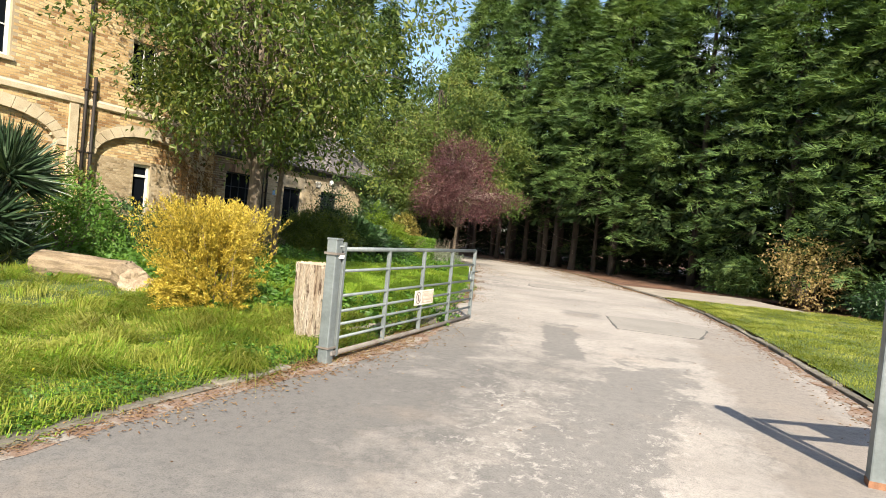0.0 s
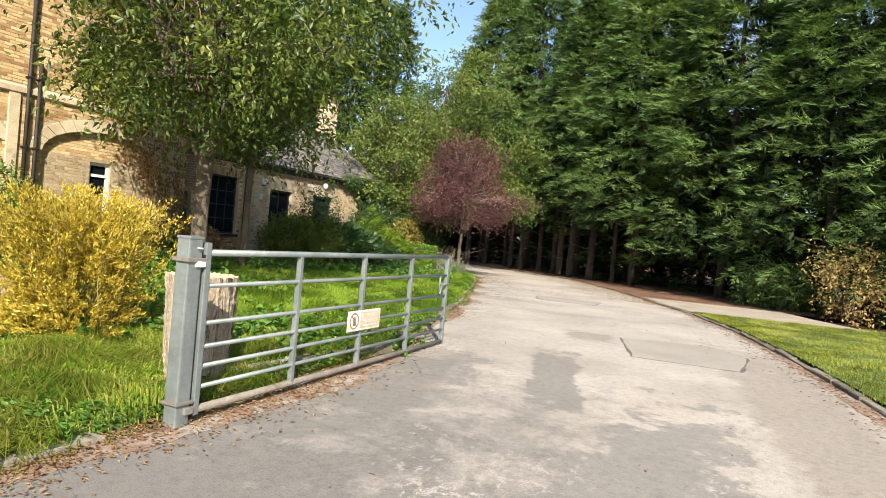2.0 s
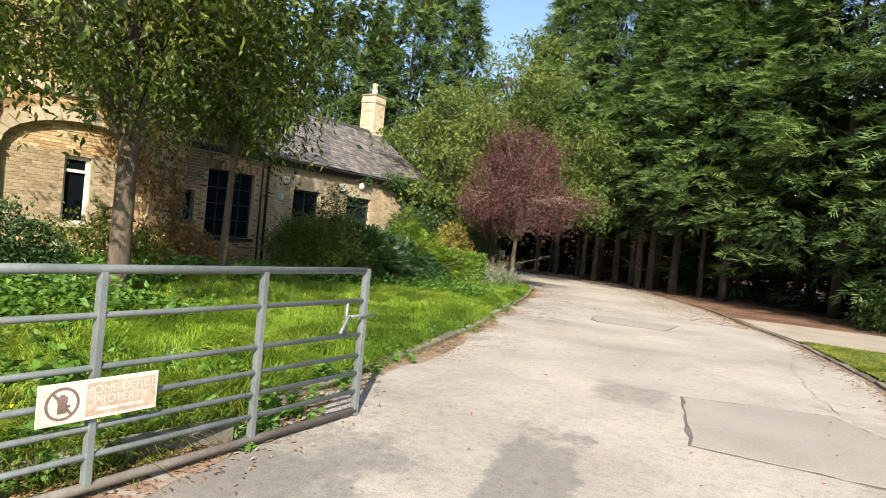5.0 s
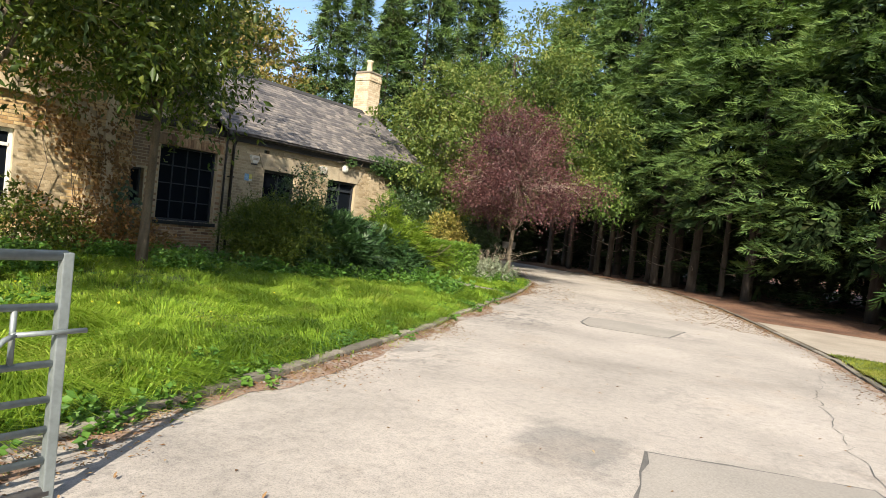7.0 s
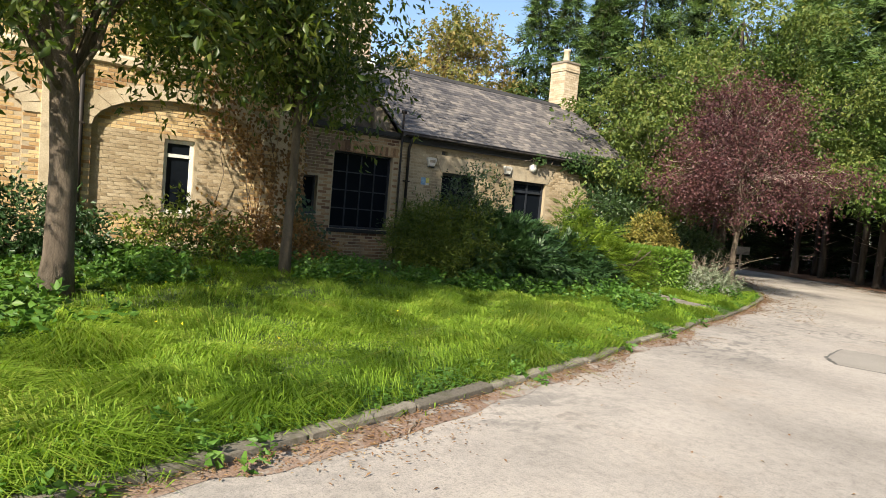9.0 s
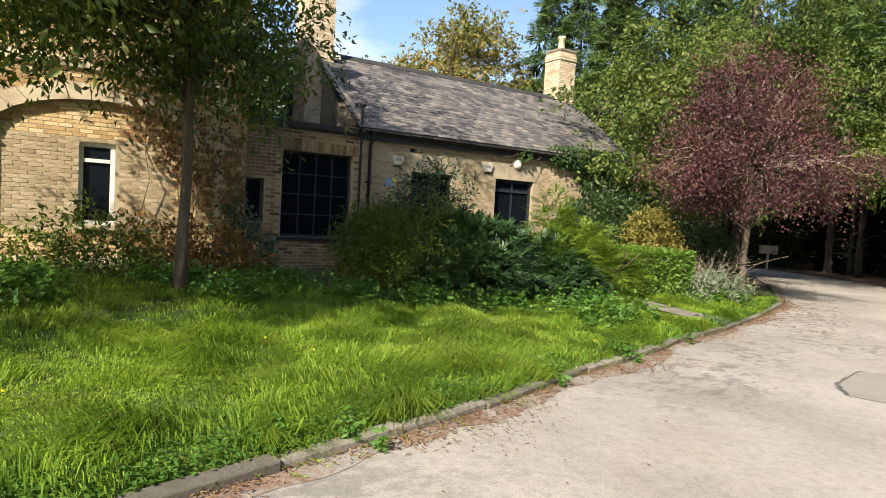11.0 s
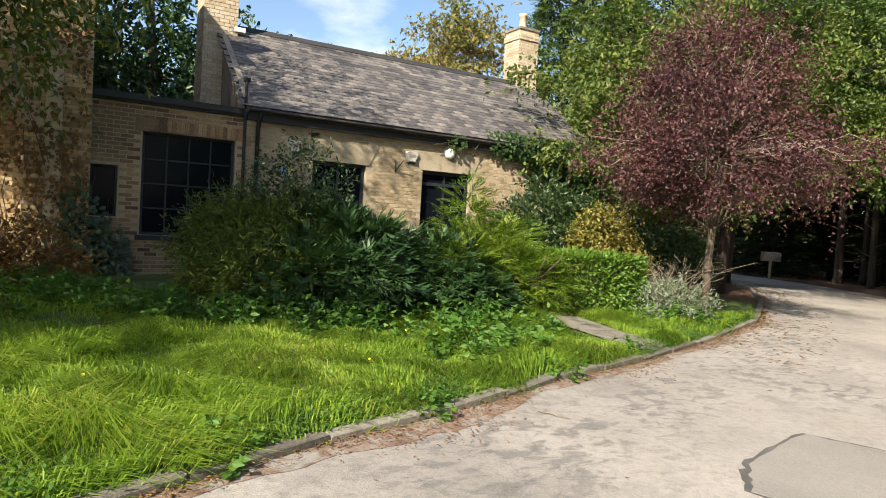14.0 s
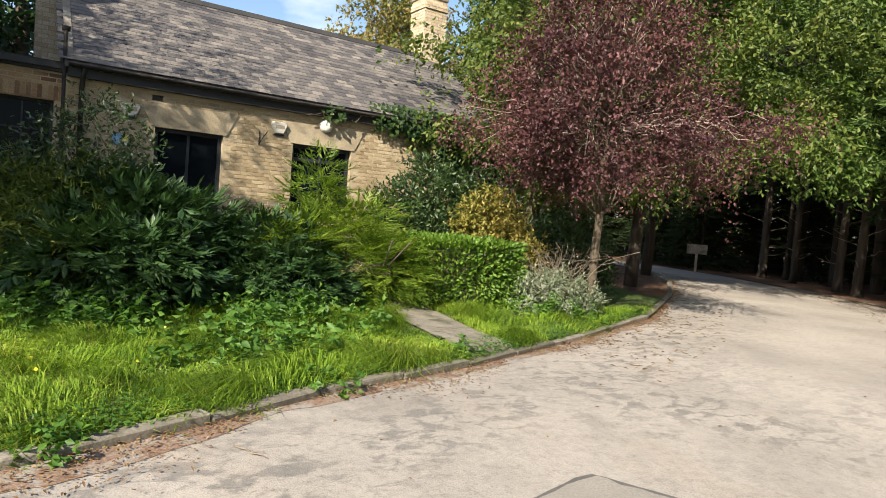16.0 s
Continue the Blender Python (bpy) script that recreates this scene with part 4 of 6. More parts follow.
    return tagged(part("arch_band", bm, M["stone"], None), "pale sandstone arch band over a blind arch", "arch", "arch bands of the tall house", "structure")


for a in ARCHES:
    stone_arch(*a)
prism("string_course", [(TALL_X + 0.003, 3.80), (TALL_X + 0.07, 3.84), (TALL_X + 0.07, 3.96), (TALL_X + 0.003, 4.02)], -4.0, 16.42, M["stone"], "pale stone string course of the tall house", "trim")
for y in (6.75, 11.22, 15.75):
    tagged(part("pilaster", box_bm((TALL_X + 0.002, y, -0.3), (TALL_X + 0.06, y + 0.24, 3.8), 0.006), M["stone"], None), "narrow pale stone pilaster of the tall house", "pilaster", "pilasters of the tall house", "structure")
tagged(part("plinth_tall_house", box_bm((TALL_X + 0.002, -4.0, -0.35), (TALL_X + 0.05, 16.42, 0.42), 0.01), M["stone"], None), "stone plinth along the tall house", "plinth", kind="structure")
for h in (W1, W2):
    # flat stone lintel with splayed ends
    bm = bmesh.new()
    e = 0.26
    ring = [(h[0] - 0.06, h[3]), (h[1] + 0.06, h[3]), (h[1] + e, h[3] + 0.42), (h[0] - e, h[3] + 0.42)]
    vs = [bm.verts.new((x, y, z)) for x in (WX - 0.2, WX + 0.022) for y, z in ring]
    for f in ((0, 1, 2, 3), (7, 6, 5, 4), (0, 4, 5, 1), (1, 5, 6, 2), (2, 6, 7, 3), (3, 7, 4, 0)):
        bm.faces.new([vs[i] for i in f])
    bmesh.ops.recalc_face_normals(bm, faces=bm.faces)
    tagged(part("lintel", bm, M["lintel"], None), "pale stone lintel with splayed ends over a dark window", "lintel", "cottage lintels", "structure")


# ---- windows ----
def window(name, x, h, cols, rows, label, mat_frame, bar=0.022, frame_w=0.06, sill=True, transom=None):
    ya, yb, za, zb = h
    t = thing(name, (0, 0, 0), label, "window", "", "structure")
    bm = bmesh.new()
    add_box(bm, (x - 0.05, ya, za), (x + 0.02, ya + frame_w, zb), 0.004)
    add_box(bm, (x - 0.05, yb - frame_w, za), (x + 0.02, yb, zb), 0.004)
    add_box(bm, (x - 0.05, ya + frame_w, zb - frame_w), (x + 0.02, yb - frame_w, zb), 0.004)
    add_box(bm, (x - 0.05, ya + frame_w, za), (x + 0.02, yb - frame_w, za + frame_w), 0.004)
    if transom:
        add_box(bm, (x - 0.045, ya + frame_w, transom - 0.035), (x + 0.03, yb - frame_w, transom + 0.035), 0.004)
    part("window_frame", bm, mat_frame, t)
    gy, gz = np.linspace(ya + frame_w, yb - frame_w, cols + 1), np.linspace(za + frame_w, zb - frame_w, rows + 1)
    if transom:
        gz = [za + frame_w, transom, zb - frame_w]
    for y in gy[1:-1]:
        part("glazing_bar", box_bm((x - 0.03, y - bar / 2, za + frame_w), (x + 0.012, y + bar / 2, zb - frame_w)), mat_frame, t)
    if not transom:
        for z in gz[1:-1]:
            part("glazing_bar", box_bm((x - 0.028, ya + frame_w, z - bar / 2), (x + 0.010, yb - frame_w, z + bar / 2)), mat_frame, t)
    for i in range(len(gy) - 1):
        for k in range(len(gz) - 1):
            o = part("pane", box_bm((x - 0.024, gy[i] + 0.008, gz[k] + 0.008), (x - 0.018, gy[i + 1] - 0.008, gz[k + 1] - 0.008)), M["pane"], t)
    if sill:
        part("window_sill", box_bm((x - 0.05, ya - 0.07, za - 0.09), (x + 0.19, yb + 0.07, za - 0.002), 0.008), M["stone"] if sill is True else sill, t)
    # dark sheet in place of an unlit room
    part("backing", box_bm((x - 0.16, ya + 0.005, za + 0.005), (x - 0.13, yb - 0.005, zb - 0.005)), M["board"], t, "dark sheet standing in for the unlit room behind the glass")
    return t


window("window_annex", WX - 0.17, BIG, 4, 4, "large dark steel window with many small dirty panes", M["frame_dark"], 0.028, 0.05, M["fascia"])
window("window_annex_small", WX - 0.2, SMALL, 1, 1, "small dark boarded window in the annex", M["board"], 0.02, 0.04, False)
window("window_cottage_1", WX - 0.12, W1, 2, 1, "dark timber window of the cottage with dirty glass", M["frame_dark"], 0.05, 0.07, True)
window("window_cottage_2", WX - 0.12, W2, 2, 1, "dark timber window of the cottage, partly open casement", M["frame_dark"], 0.05, 0.07, True, 2.3)
window("window_tall_house_1", TALL_X - 0.2, TWIN, 1, 2, "narrow white sash window with a top light", M["white"], 0.03, 0.075, True, 2.2)
window("window_tall_house_2", TALL_X - 0.11, UPA, 1, 2, "white upper window of the tall house", M["white"], 0.03, 0.07, True)
window("window_tall_house_3", TALL_X - 0.11, UPB, 2, 2, "upper window of the tall house behind leaves", M["white"], 0.03, 0.07, True)


# ---- chimneys ----
def chimney(at, sx, sy, h, pot, label):
    t = thing("chimney", at, label, "chimney")
    part("core", box_bm((-sx / 2 + 0.012, -sy / 2 + 0.012, 0), (sx / 2 - 0.012, sy / 2 - 0.012, h - 0.02)), M["mortar"], t)
    V, F = [], []
    course, z, k = 0.086, 0.0, 0
    while z < h - 0.08:
        grow = 0.035 if h - 0.42 < z < h - 0.2 else 0.0
        for axis, half, other in ((0, sx / 2, sy / 2), (1, sy / 2, sx / 2)):
            for sgn in (-1, 1):
                p = -other + (0 if (k + axis) % 2 else -0.11)
                while p < other:
                    a, b = max(p + 0.005, -other), min(p + 0.215, other)
                    if b - a > 0.03:
                        f = sgn * (half + grow + rng.normal() * 0.002)
                        lo = [0, 0, z + 0.005]
                        hi = [0, 0, z + course - 0.006]
                        lo[axis], hi[axis] = sorted((f, sgn * (half - 0.05)))
                        lo[1 - axis], hi[1 - axis] = a, b
                        o = len(V)
                        V += [(x, y, zz) for zz in (lo[2], hi[2]) for x, y in ((lo[0], lo[1]), (hi[0], lo[1]), (hi[0], hi[1]), (lo[0], hi[1]))]
                        F += [tuple(i + o for i in q) for q in ((0, 3, 2, 1), (4, 5, 6, 7), (0, 1, 5, 4), (1, 2, 6, 5), (2, 3, 7, 6), (3, 0, 4, 7))]
                    p += 0.225
        z += course
        k += 1
    ob = mesh_obj("brickwork", V, F, M["brick_pale"], t)
    ob["kind"] = "stuff"
    part("flaunching", box_bm((-sx / 2 - 0.02, -sy / 2 - 0.02, h - 0.03), (sx / 2 + 0.02, sy / 2 + 0.02, h + 0.05), 0.02), M["render_wall"], t)
    if pot:
        v, f = lathe([(0.13, h + 0.04), (0.12, h + 0.12), (0.105, h + 0.45), (0.13, h + 0.47), (0.13, h + 0.55), (0.09, h + 0.55)])
        mesh_obj("chimney_pot", v, f, M["stone"], t, "buff clay pot", True)
    return t


c1 = chimney((-18.55, 18.98, 3.3), 0.95, 0.75, 4.3, True, "tall pale brick chimney stack on the gable beside the flat roof")
part("lead_flashing", box_bm((-0.52, 0.30, 2.25), (0.52, 0.55, 2.36), 0.01), M["white"], c1, "pale lead flashing")
chimney((-18.75, 27.95, 5.0), 0.75, 0.72, 2.4, True, "pale crumbling brick chimney at the end of the roof")
# ---- gate and posts ----
def tube_run(bm_runs, a, b, r):
    bm_runs.append(([a, b], r))


def field_gate(at, turn, length, label, with_sign=False):
    """A galvanised field gate along local +y: round rails, flat uprights, the hinge end at the origin."""
    t = thing("field_gate", at, label, "gate", "drive gates", "", turn)
    tops = [1.10, 0.875, 0.62, 0.46, 0.325, 0.185]
    for i, z in enumerate(tops):
        tubes("rail", [([(0, 0.0, z), (0, length, z)], 0.024 if i == 0 else 0.0165)], M["galv"], t, sides=10)
    tubes("foot_rail", [([(0, 0.02, 0.035), (0, length * 0.5, 0.028), (0, length, 0.035)], 0.027)], M["galv_rust"], t, "rust stained bottom rail", sides=10)
    for y in (0.0, length):
        part("stile", box_bm((-0.024, y - 0.024, 0.0), (0.024, y + 0.024, 1.17 if y == 0 else 1.115), 0.006), M["galv"], t)
    for k in (1, 2, 3):
        y = length * k / 4 + 0.02
        part("upright", box_bm((-0.022, y - 0.019, 0.03), (0.022, y + 0.019, 1.09), 0.004), M["galv"], t)
    return t


gate = field_gate((-3.42, 5.60, 0.10), 0.8, 4.12, "galvanised steel field gate standing open beside the grass")
latch = tubes("latch", [([(0, 3.93, 0.62), (0, 3.93, 0.875)], 0.013)], M["galv"], gate, sides=8)
tubes("latch_bar", [([(0.03, 3.91, 0.765), (0.03, 4.22, 0.765)], 0.012)], M["galv"], latch, sides=8)
tubes("latch_handle", [([(0.03, 3.93, 0.765), (0.05, 3.88, 0.75), (0.065, 3.82, 0.69), (0.07, 3.79, 0.655)], 0.012)], M["galv"], latch, sides=8)
for z in (0.045, 1.03):
    tubes("hinge", [([(0, 0, z), (-0.02, -0.09, z), (-0.03, -0.16, z)], 0.014)], M["galv_rust"], gate, sides=8)
    part("hinge_plate", box_bm((-0.05, -0.11, z - 0.025), (0.034, -0.03, z + 0.02), 0.006), M["white"] if z > 0.5 else M["galv_rust"], gate, "paint spattered hinge bracket")


def gate_post(at, label, h, w=0.13, rusted=False):
    t = thing("gate_post", at, label, "gate post", "drive gate posts")
    part("shaft", box_bm((-w / 2, -w / 2, -0.2), (w / 2, w / 2, h), 0.012), M["galv"], t)
    part("cap", box_bm((-w / 2 - 0.004, -w / 2 - 0.004, h - 0.012), (w / 2 + 0.004, w / 2 + 0.004, h + 0.008), 0.006), M["galv"], t)
    if rusted:
        part("rust_band", box_bm((-w / 2 - 0.003, -w / 2 - 0.003, -0.02), (w / 2 + 0.003, w / 2 + 0.003, 0.05), 0.003), M["rust"], t, "rusted foot")
    return t


p = gate_post((-3.46, 5.49, 0.04), "square galvanised steel gate post with hinge brackets", 1.26, 0.115)
part("strap", box_bm((-0.075, -0.075, 1.10), (0.075, 0.075, 1.125), 0.003), M["galv_rust"], p)
part("strap", box_bm((-0.073, -0.073, 0.15), (0.073, 0.073, 0.17), 0.003), M["galv_rust"], p)
tubes("eye_bolt", [([(-0.09, 0.0, 1.19), (0.10, 0.02, 1.19)], 0.009)], M["galv"], p, sides=8)
gate_post((1.215, 5.16, 0.03), "square galvanised steel gate post with a rusted foot", 1.27, 0.13, True)
g = thing("barrier_gate", (1.295, 5.22, 0.05), "galvanised two bar barrier gate swung open onto the verge", "gate", "drive gates", "", -67)
for z in (1.0, 0.69):
    tubes("rail", [([(0, 0.0, z), (0, 3.6, z)], 0.036)], M["galv"], g, sides=10)
for y in (0.03, 3.57):
    part("stile", box_bm((-0.03, y - 0.03, 0.02), (0.03, y + 0.03, 1.04), 0.006), M["galv"], g)
part("plate", box_bm((0.037, 0.42, 0.66), (0.045, 1.3, 1.03), 0.003), M["plastic"], g, "blank weathered plate")

# sign on the gate
sign = thing("gate_sign", (-3.41, 7.70, 0.578), "cream metal sign with a round hand symbol on the gate", "sign")
part("plate", box_bm((-0.004, -0.295, -0.098), (0.004, 0.295, 0.098), 0.003), M["plastic"], sign)
part("print_panel", box_bm((0.0045, -0.075, -0.078), (0.006, 0.28, 0.078)), M["sign_tan"], sign, "faded brown print panel")
V, F = lathe([(0.078, 0.0), (0.078, 0.0012), (0.066, 0.0012), (0.066, 0.0)], 28)
F = F[:-2]
ring = mesh_obj("ring", V, F, M["sign_dark"], sign, "dark ring symbol")
ring.matrix_basis = pose(0.0046, -0.185, 0, 90, 0, 90)
bm = bmesh.new()
add_box(bm, (0.0046, -0.205, -0.045), (0.0058, -0.165, 0.005), 0.0)
for k, (dy, hh) in enumerate(((-0.018, 0.03), (-0.006, 0.04), (0.006, 0.038), (0.018, 0.028))):
    add_box(bm, (0.0046, -0.185 + dy - 0.0045, 0.005), (0.0058, -0.185 + dy + 0.0045, 0.005 + hh))
add_box(bm, (0.0046, -0.166, -0.02), (0.0058, -0.148, -0.008))
part("stop_symbol", bm, M["sign_dark"], sign)
part("strike_bar", box_bm((0.0058, -0.192, -0.07), (0.0066, -0.180, 0.07)), M["sign_dark"], sign).matrix_basis = Matrix.Translation((0, -0.185, 0)) @ pose(0, 0, 0, 40) @ Matrix.Translation((0, 0.185, 0))


def lettering(name, text, size, at, turn, material, parent, extrude=0.0006):
    cu = bpy.data.curves.new(name, "FONT")
    cu.body, cu.size, cu.align_x, cu.align_y, cu.extrude = text, size, "CENTER", "CENTER", extrude
    me = bpy.data.meshes.new_from_object(bpy.data.objects.new("t", cu))
    me.materials.clear()
    me.materials.append(material)
    ob = new(name, me)
    ob.parent = parent
    ob.matrix_basis = pose(*at, 90, 0, turn)
    return ob


lettering("lettering", "HOME OFFICE", 0.058, (0.0068, 0.10, 0.042), 90, M["plastic"], sign)
lettering("lettering", "PROPERTY", 0.058, (0.0068, 0.10, -0.010), 90, M["plastic"], sign)
part("small_print", box_bm((0.0062, -0.02, -0.062), (0.0068, 0.22, -0.045)), M["plastic"], sign, "unreadable small print")

# ---- stump, logs ----
def rough_cylinder(r, h, sides, rings, wob, flare=0.12, top_dip=0.03, splits=()):
    V, F = [], []
    groove = [1 + wob * math.sin(k * 1.7) * math.sin(k * 0.61 + 1) + rng.normal() * wob * 0.5 - (0.13 if k in splits else 0.0) for k in range(sides)]
    for i in range(rings + 1):
        s = i / rings
        for k in range(sides):
            a = 2 * math.pi * k / sides
            q = r * (groove[k] + flare * (1 - s) ** 2 + rng.normal() * 0.012 + 0.02 * math.sin(9 * s + 0.7 * k))
            V.append((q * math.cos(a), q * math.sin(a), h * s + (rng.normal() * top_dip if i == rings else 0)))
    for i in range(rings):
        for k in range(sides):
            F.append((i * sides + k, i * sides + (k + 1) % sides, (i + 1) * sides + (k + 1) % sides, (i + 1) * sides + k))
    o = len(V)
    for q, dz in ((0.7, -0.01), (0.35, -0.035)):
        for k in range(sides):
            a = 2 * math.pi * k / sides
            V.append((r * q * groove[k] * math.cos(a), r * q * groove[k] * math.sin(a), h + dz + rng.normal() * top_dip * 0.5))
    V.append((0, 0, h - 0.04))
    T = []
    b = rings * sides
    for k in range(sides):
        k2 = (k + 1) % sides
        T += [(b + k, b + k2, o + k2, o + k), (o + k, o + k2, o + sides + k2, o + sides + k), (o + sides + k, o + sides + k2, len(V) - 1)]
    return V, F, T


st = thing("tree_stump", (-4.15, 6.32, 0.10), "tall bleached tree stump with split grey wood behind the gate post", "stump")
V, F, T = rough_cylinder(0.272, 0.86, 84, 26, 0.035, -0.16, 0.006, (7, 8, 9, 31, 32, 52, 68, 69))


def only_used(V, F):
    """The vertices that the faces use, and the faces numbered anew."""
    used = sorted({i for f in F for i in f})
    at = {v: k for k, v in enumerate(used)}
    return [V[i] for i in used], [tuple(at[i] for i in f) for f in F]


def log_thing(at, turn, length, r, label):
    t = thing("log", at, label, "log", "logs in the grass", "", turn)
    V, F, T = rough_cylinder(r, length, 28, 10, 0.07, 0.1, 0.007)
    rot = lambda v: (v[2] - length / 2, v[0], v[1] + r * 0.8)
    V = [rot(v) for v in V]
    mesh_obj("trunk", *only_used(V, F), M["log"], t)
    mesh_obj("sawn_end", *only_used(V, T), M["wood_top"], t, "pale sawn end")
    return t


mesh_obj("body", *only_used(V, F), M["wood_old"], st)
mesh_obj("sawn_top", *only_used(V, T), M["wood_top"], st, "rough sawn top")
log_thing((-9.05, 7.1, 0.14), 8, 1.7, 0.22, "weathered grey log lying in the grass")
log_thing((-7.85, 6.95, 0.12), -32, 0.6, 0.22, "short pale sawn log lying beside the golden shrub")

# ---- fixtures on the cottage ----
def alarm_box(y, z):
    t = thing("alarm_box", (WX + 0.012, y, z), "weathered white six sided alarm box on the cottage wall", "alarm box", "alarm boxes on the cottage")
    bm = bmesh.new()
    ring = [(-0.165, 0.07), (-0.13, 0.12), (0.13, 0.12), (0.165, 0.07), (0.085, -0.12), (-0.085, -0.12)]
    lo = [bm.verts.new((0, a, b)) for a, b in ring]
    hi = [bm.verts.new((0.075, a * 0.86, b * 0.86)) for a, b in ring]
    bm.faces.new(hi)
    for i in range(6):
        bm.faces.new((lo[i], lo[(i + 1) % 6], hi[(i + 1) % 6], hi[i]))
    bmesh.ops.recalc_face_normals(bm, faces=bm.faces)
    part("cover", bm, M["plastic"], t)
    part("faded_panel", box_bm((0.0755, -0.09, -0.02), (0.0775, 0.09, 0.05)), M["render_wall"], t, "faded grey print panel")
    part("base_plate", box_bm((-0.01, -0.10, -0.15), (0.03, 0.10, -0.118), 0.004), M["frame_dark"], t, "dark strobe lens")
    return t


alarm_box(20.02, 2.80)
alarm_box(22.68, 2.86)
t = thing("wall_lamp", (WX + 0.012, 23.66, 3.04), "round opal bulkhead lamp on the cottage wall", "lamp")
V, F = lathe([(0.14, 0.0), (0.145, 0.03), (0.13, 0.05)], 28)
mesh_obj("ring", V, F, M["plastic"], t, smooth=True).matrix_basis = pose(0, 0, 0, 0, 90, 0)
V, F = lathe([(0.13, 0.045), (0.128, 0.06), (0.11, 0.085), (0.07, 0.105), (0.01, 0.112)], 28)
mesh_obj("diffuser", V, F, M["opal"], t, smooth=True).matrix_basis = pose(0, 0, 0, 0, 90, 0)
t = thing("hanging_bracket", (WX + 0.01, 22.3, 2.62), "small rusty iron hanging basket bracket on the cottage wall", "bracket")
tubes("back_bar", [([(0.01, 0, -0.14), (0.01, 0, 0.12)], 0.01)], M["iron"], t, sides=6)
tubes("arm", [([(0.01, 0, -0.12), (0.12, 0.05, 0.02), (0.22, 0.09, 0.12)], 0.009)], M["iron"], t, sides=6)
t = thing("wall_sticker", (WX + 0.010, 19.88, 2.27), "faded blue and yellow notice on the cottage wall", "notice")
part("blue_panel", box_bm((0, -0.13, -0.09), (0.006, 0.02, 0.10)), M["sticker_blue"], t)
part("yellow_panel", box_bm((0, 0.025, -0.03), (0.006, 0.13, 0.10)), M["sticker_yellow"], t)
part("white_panel", box_bm((0, 0.025, -0.09), (0.006, 0.13, -0.035)), M["plastic"], t)
# plain dark plate that stands for the shade in the vent hole
part("vent_grille", box_bm((WX - 0.1, 20.37, 3.035), (WX - 0.08, 20.53, 3.125)), M["board"], cottage_wall)

# far notice board beside the drive under the trees
t = thing("notice_board", (-19.2, 42.2, float(road_z(42))), "grey notice board on a low post, toned down for the shade of the trees", "sign")
# darker wall render on the board paints the shade it stands in
part("board", box_bm((-0.4, -0.02, 0.80), (0.4, 0.02, 1.20), 0.01), M["render_wall"], t)
part("post", box_bm((-0.05, 0.022, 0.0), (0.05, 0.10, 1.2), 0.01), M["wood_top"], t)
t.matrix_basis = pose(-19.2, 42.2, float(road_z(42)), 0, 0, 35)

# ---- trees ----
def lz(x, y):
    return float(lawn_z(x, y))


cherry = broad_tree("cherry_tree", (-9.19, 11.15, lz(-9.19, 11.15) - 0.05),
           ([(0, 0, 0), (0.0, 0.02, 0.5), (-0.02, 0.03, 1.4), (0.04, 0.0, 2.2), (0.1, -0.1, 3.4), (0.0, -0.2, 5.2)], [0.20, 0.15, 0.138, 0.14, 0.095, 0.05]),
           [(0.3, -0.6, 5.2, 3.1, 3.2, 2.4), (1.8, -1.8, 3.9, 1.9, 1.8, 1.2), (-1.2, 1.4, 4.4, 2.0, 2.2, 1.6), (1.5, 1.2, 4.3, 1.6, 1.5, 1.2), (0.2, -2.6, 3.8, 1.7, 1.6, 1.2), (0, 0, 7.0, 2.4, 2.4, 1.8), (-2.3, -0.6, 6.0, 1.7, 2.0, 1.5), (-2.0, 0.8, 7.4, 1.7, 1.7, 1.4), (-2.8, -0.8, 8.7, 1.9, 2.0, 1.3), (-0.4, -1.0, 8.8, 2.0, 2.0, 1.3), (2.1, 0.6, 6.0, 1.3, 1.3, 1.0), (-2.2, 0.2, 6.9, 1.6, 1.8, 1.4)],
           M["leaf_cherry"], M["bark"], "cherry tree with a rough trunk and drooping yellow green leaves", 5500, 9, (0.125, 0.052), 0.55, 0.65, 44, "tree", "trees on the lawn", 130, 40)
tubes("limb", [([(0.0, 0.02, 2.05), (-0.16, -0.12, 2.6), (-0.42, -0.36, 3.4), (-0.8, -0.75, 4.8), (-1.0, -1.0, 6.4)], [0.10, 0.095, 0.08, 0.06, 0.025])], M["bark"], cherry, sides=10)
broad_tree("slender_tree", (-11.11, 14.48, lz(-11.11, 14.48) - 0.05),
           ([(0, 0, 0), (0.02, 0.0, 0.8), (0.0, 0.04, 1.7), (0.06, 0.02, 2.6), (0.0, 0.1, 3.8), (-0.3, 0.1, 7.4)], [0.11, 0.08, 0.07, 0.065, 0.05, 0.03]),
           [(0, -0.5, 4.9, 1.8, 1.6, 1.9), (-0.2, -0.7, 4.2, 1.8, 1.6, 1.0), (0.8, -1.2, 3.5, 1.3, 1.2, 0.8), (-0.6, 0.2, 3.9, 1.3, 1.0, 0.9), (0, -0.3, 6.4, 1.5, 1.4, 1.4), (-1.5, -0.9, 5.0, 1.4, 1.5, 1.3), (-2.1, -0.4, 4.4, 1.0, 1.3, 0.9), (-1.7, -0.6, 6.8, 1.5, 1.6, 1.3), (-1.7, 0.2, 8.3, 1.6, 1.6, 1.3), (0.4, -1.6, 5.6, 1.3, 1.2, 1.2), (-0.7, 0.5, 3.5, 0.9, 0.8, 0.5), (-0.9, 1.0, 4.3, 1.2, 0.9, 0.7)],
           M["leaf_cherry"], M["bark"], "slender young cherry tree with a thin trunk near the house", 3700, 9, (0.12, 0.050), 0.5, 0.65, 26, "tree", "trees on the lawn", 20, 34)
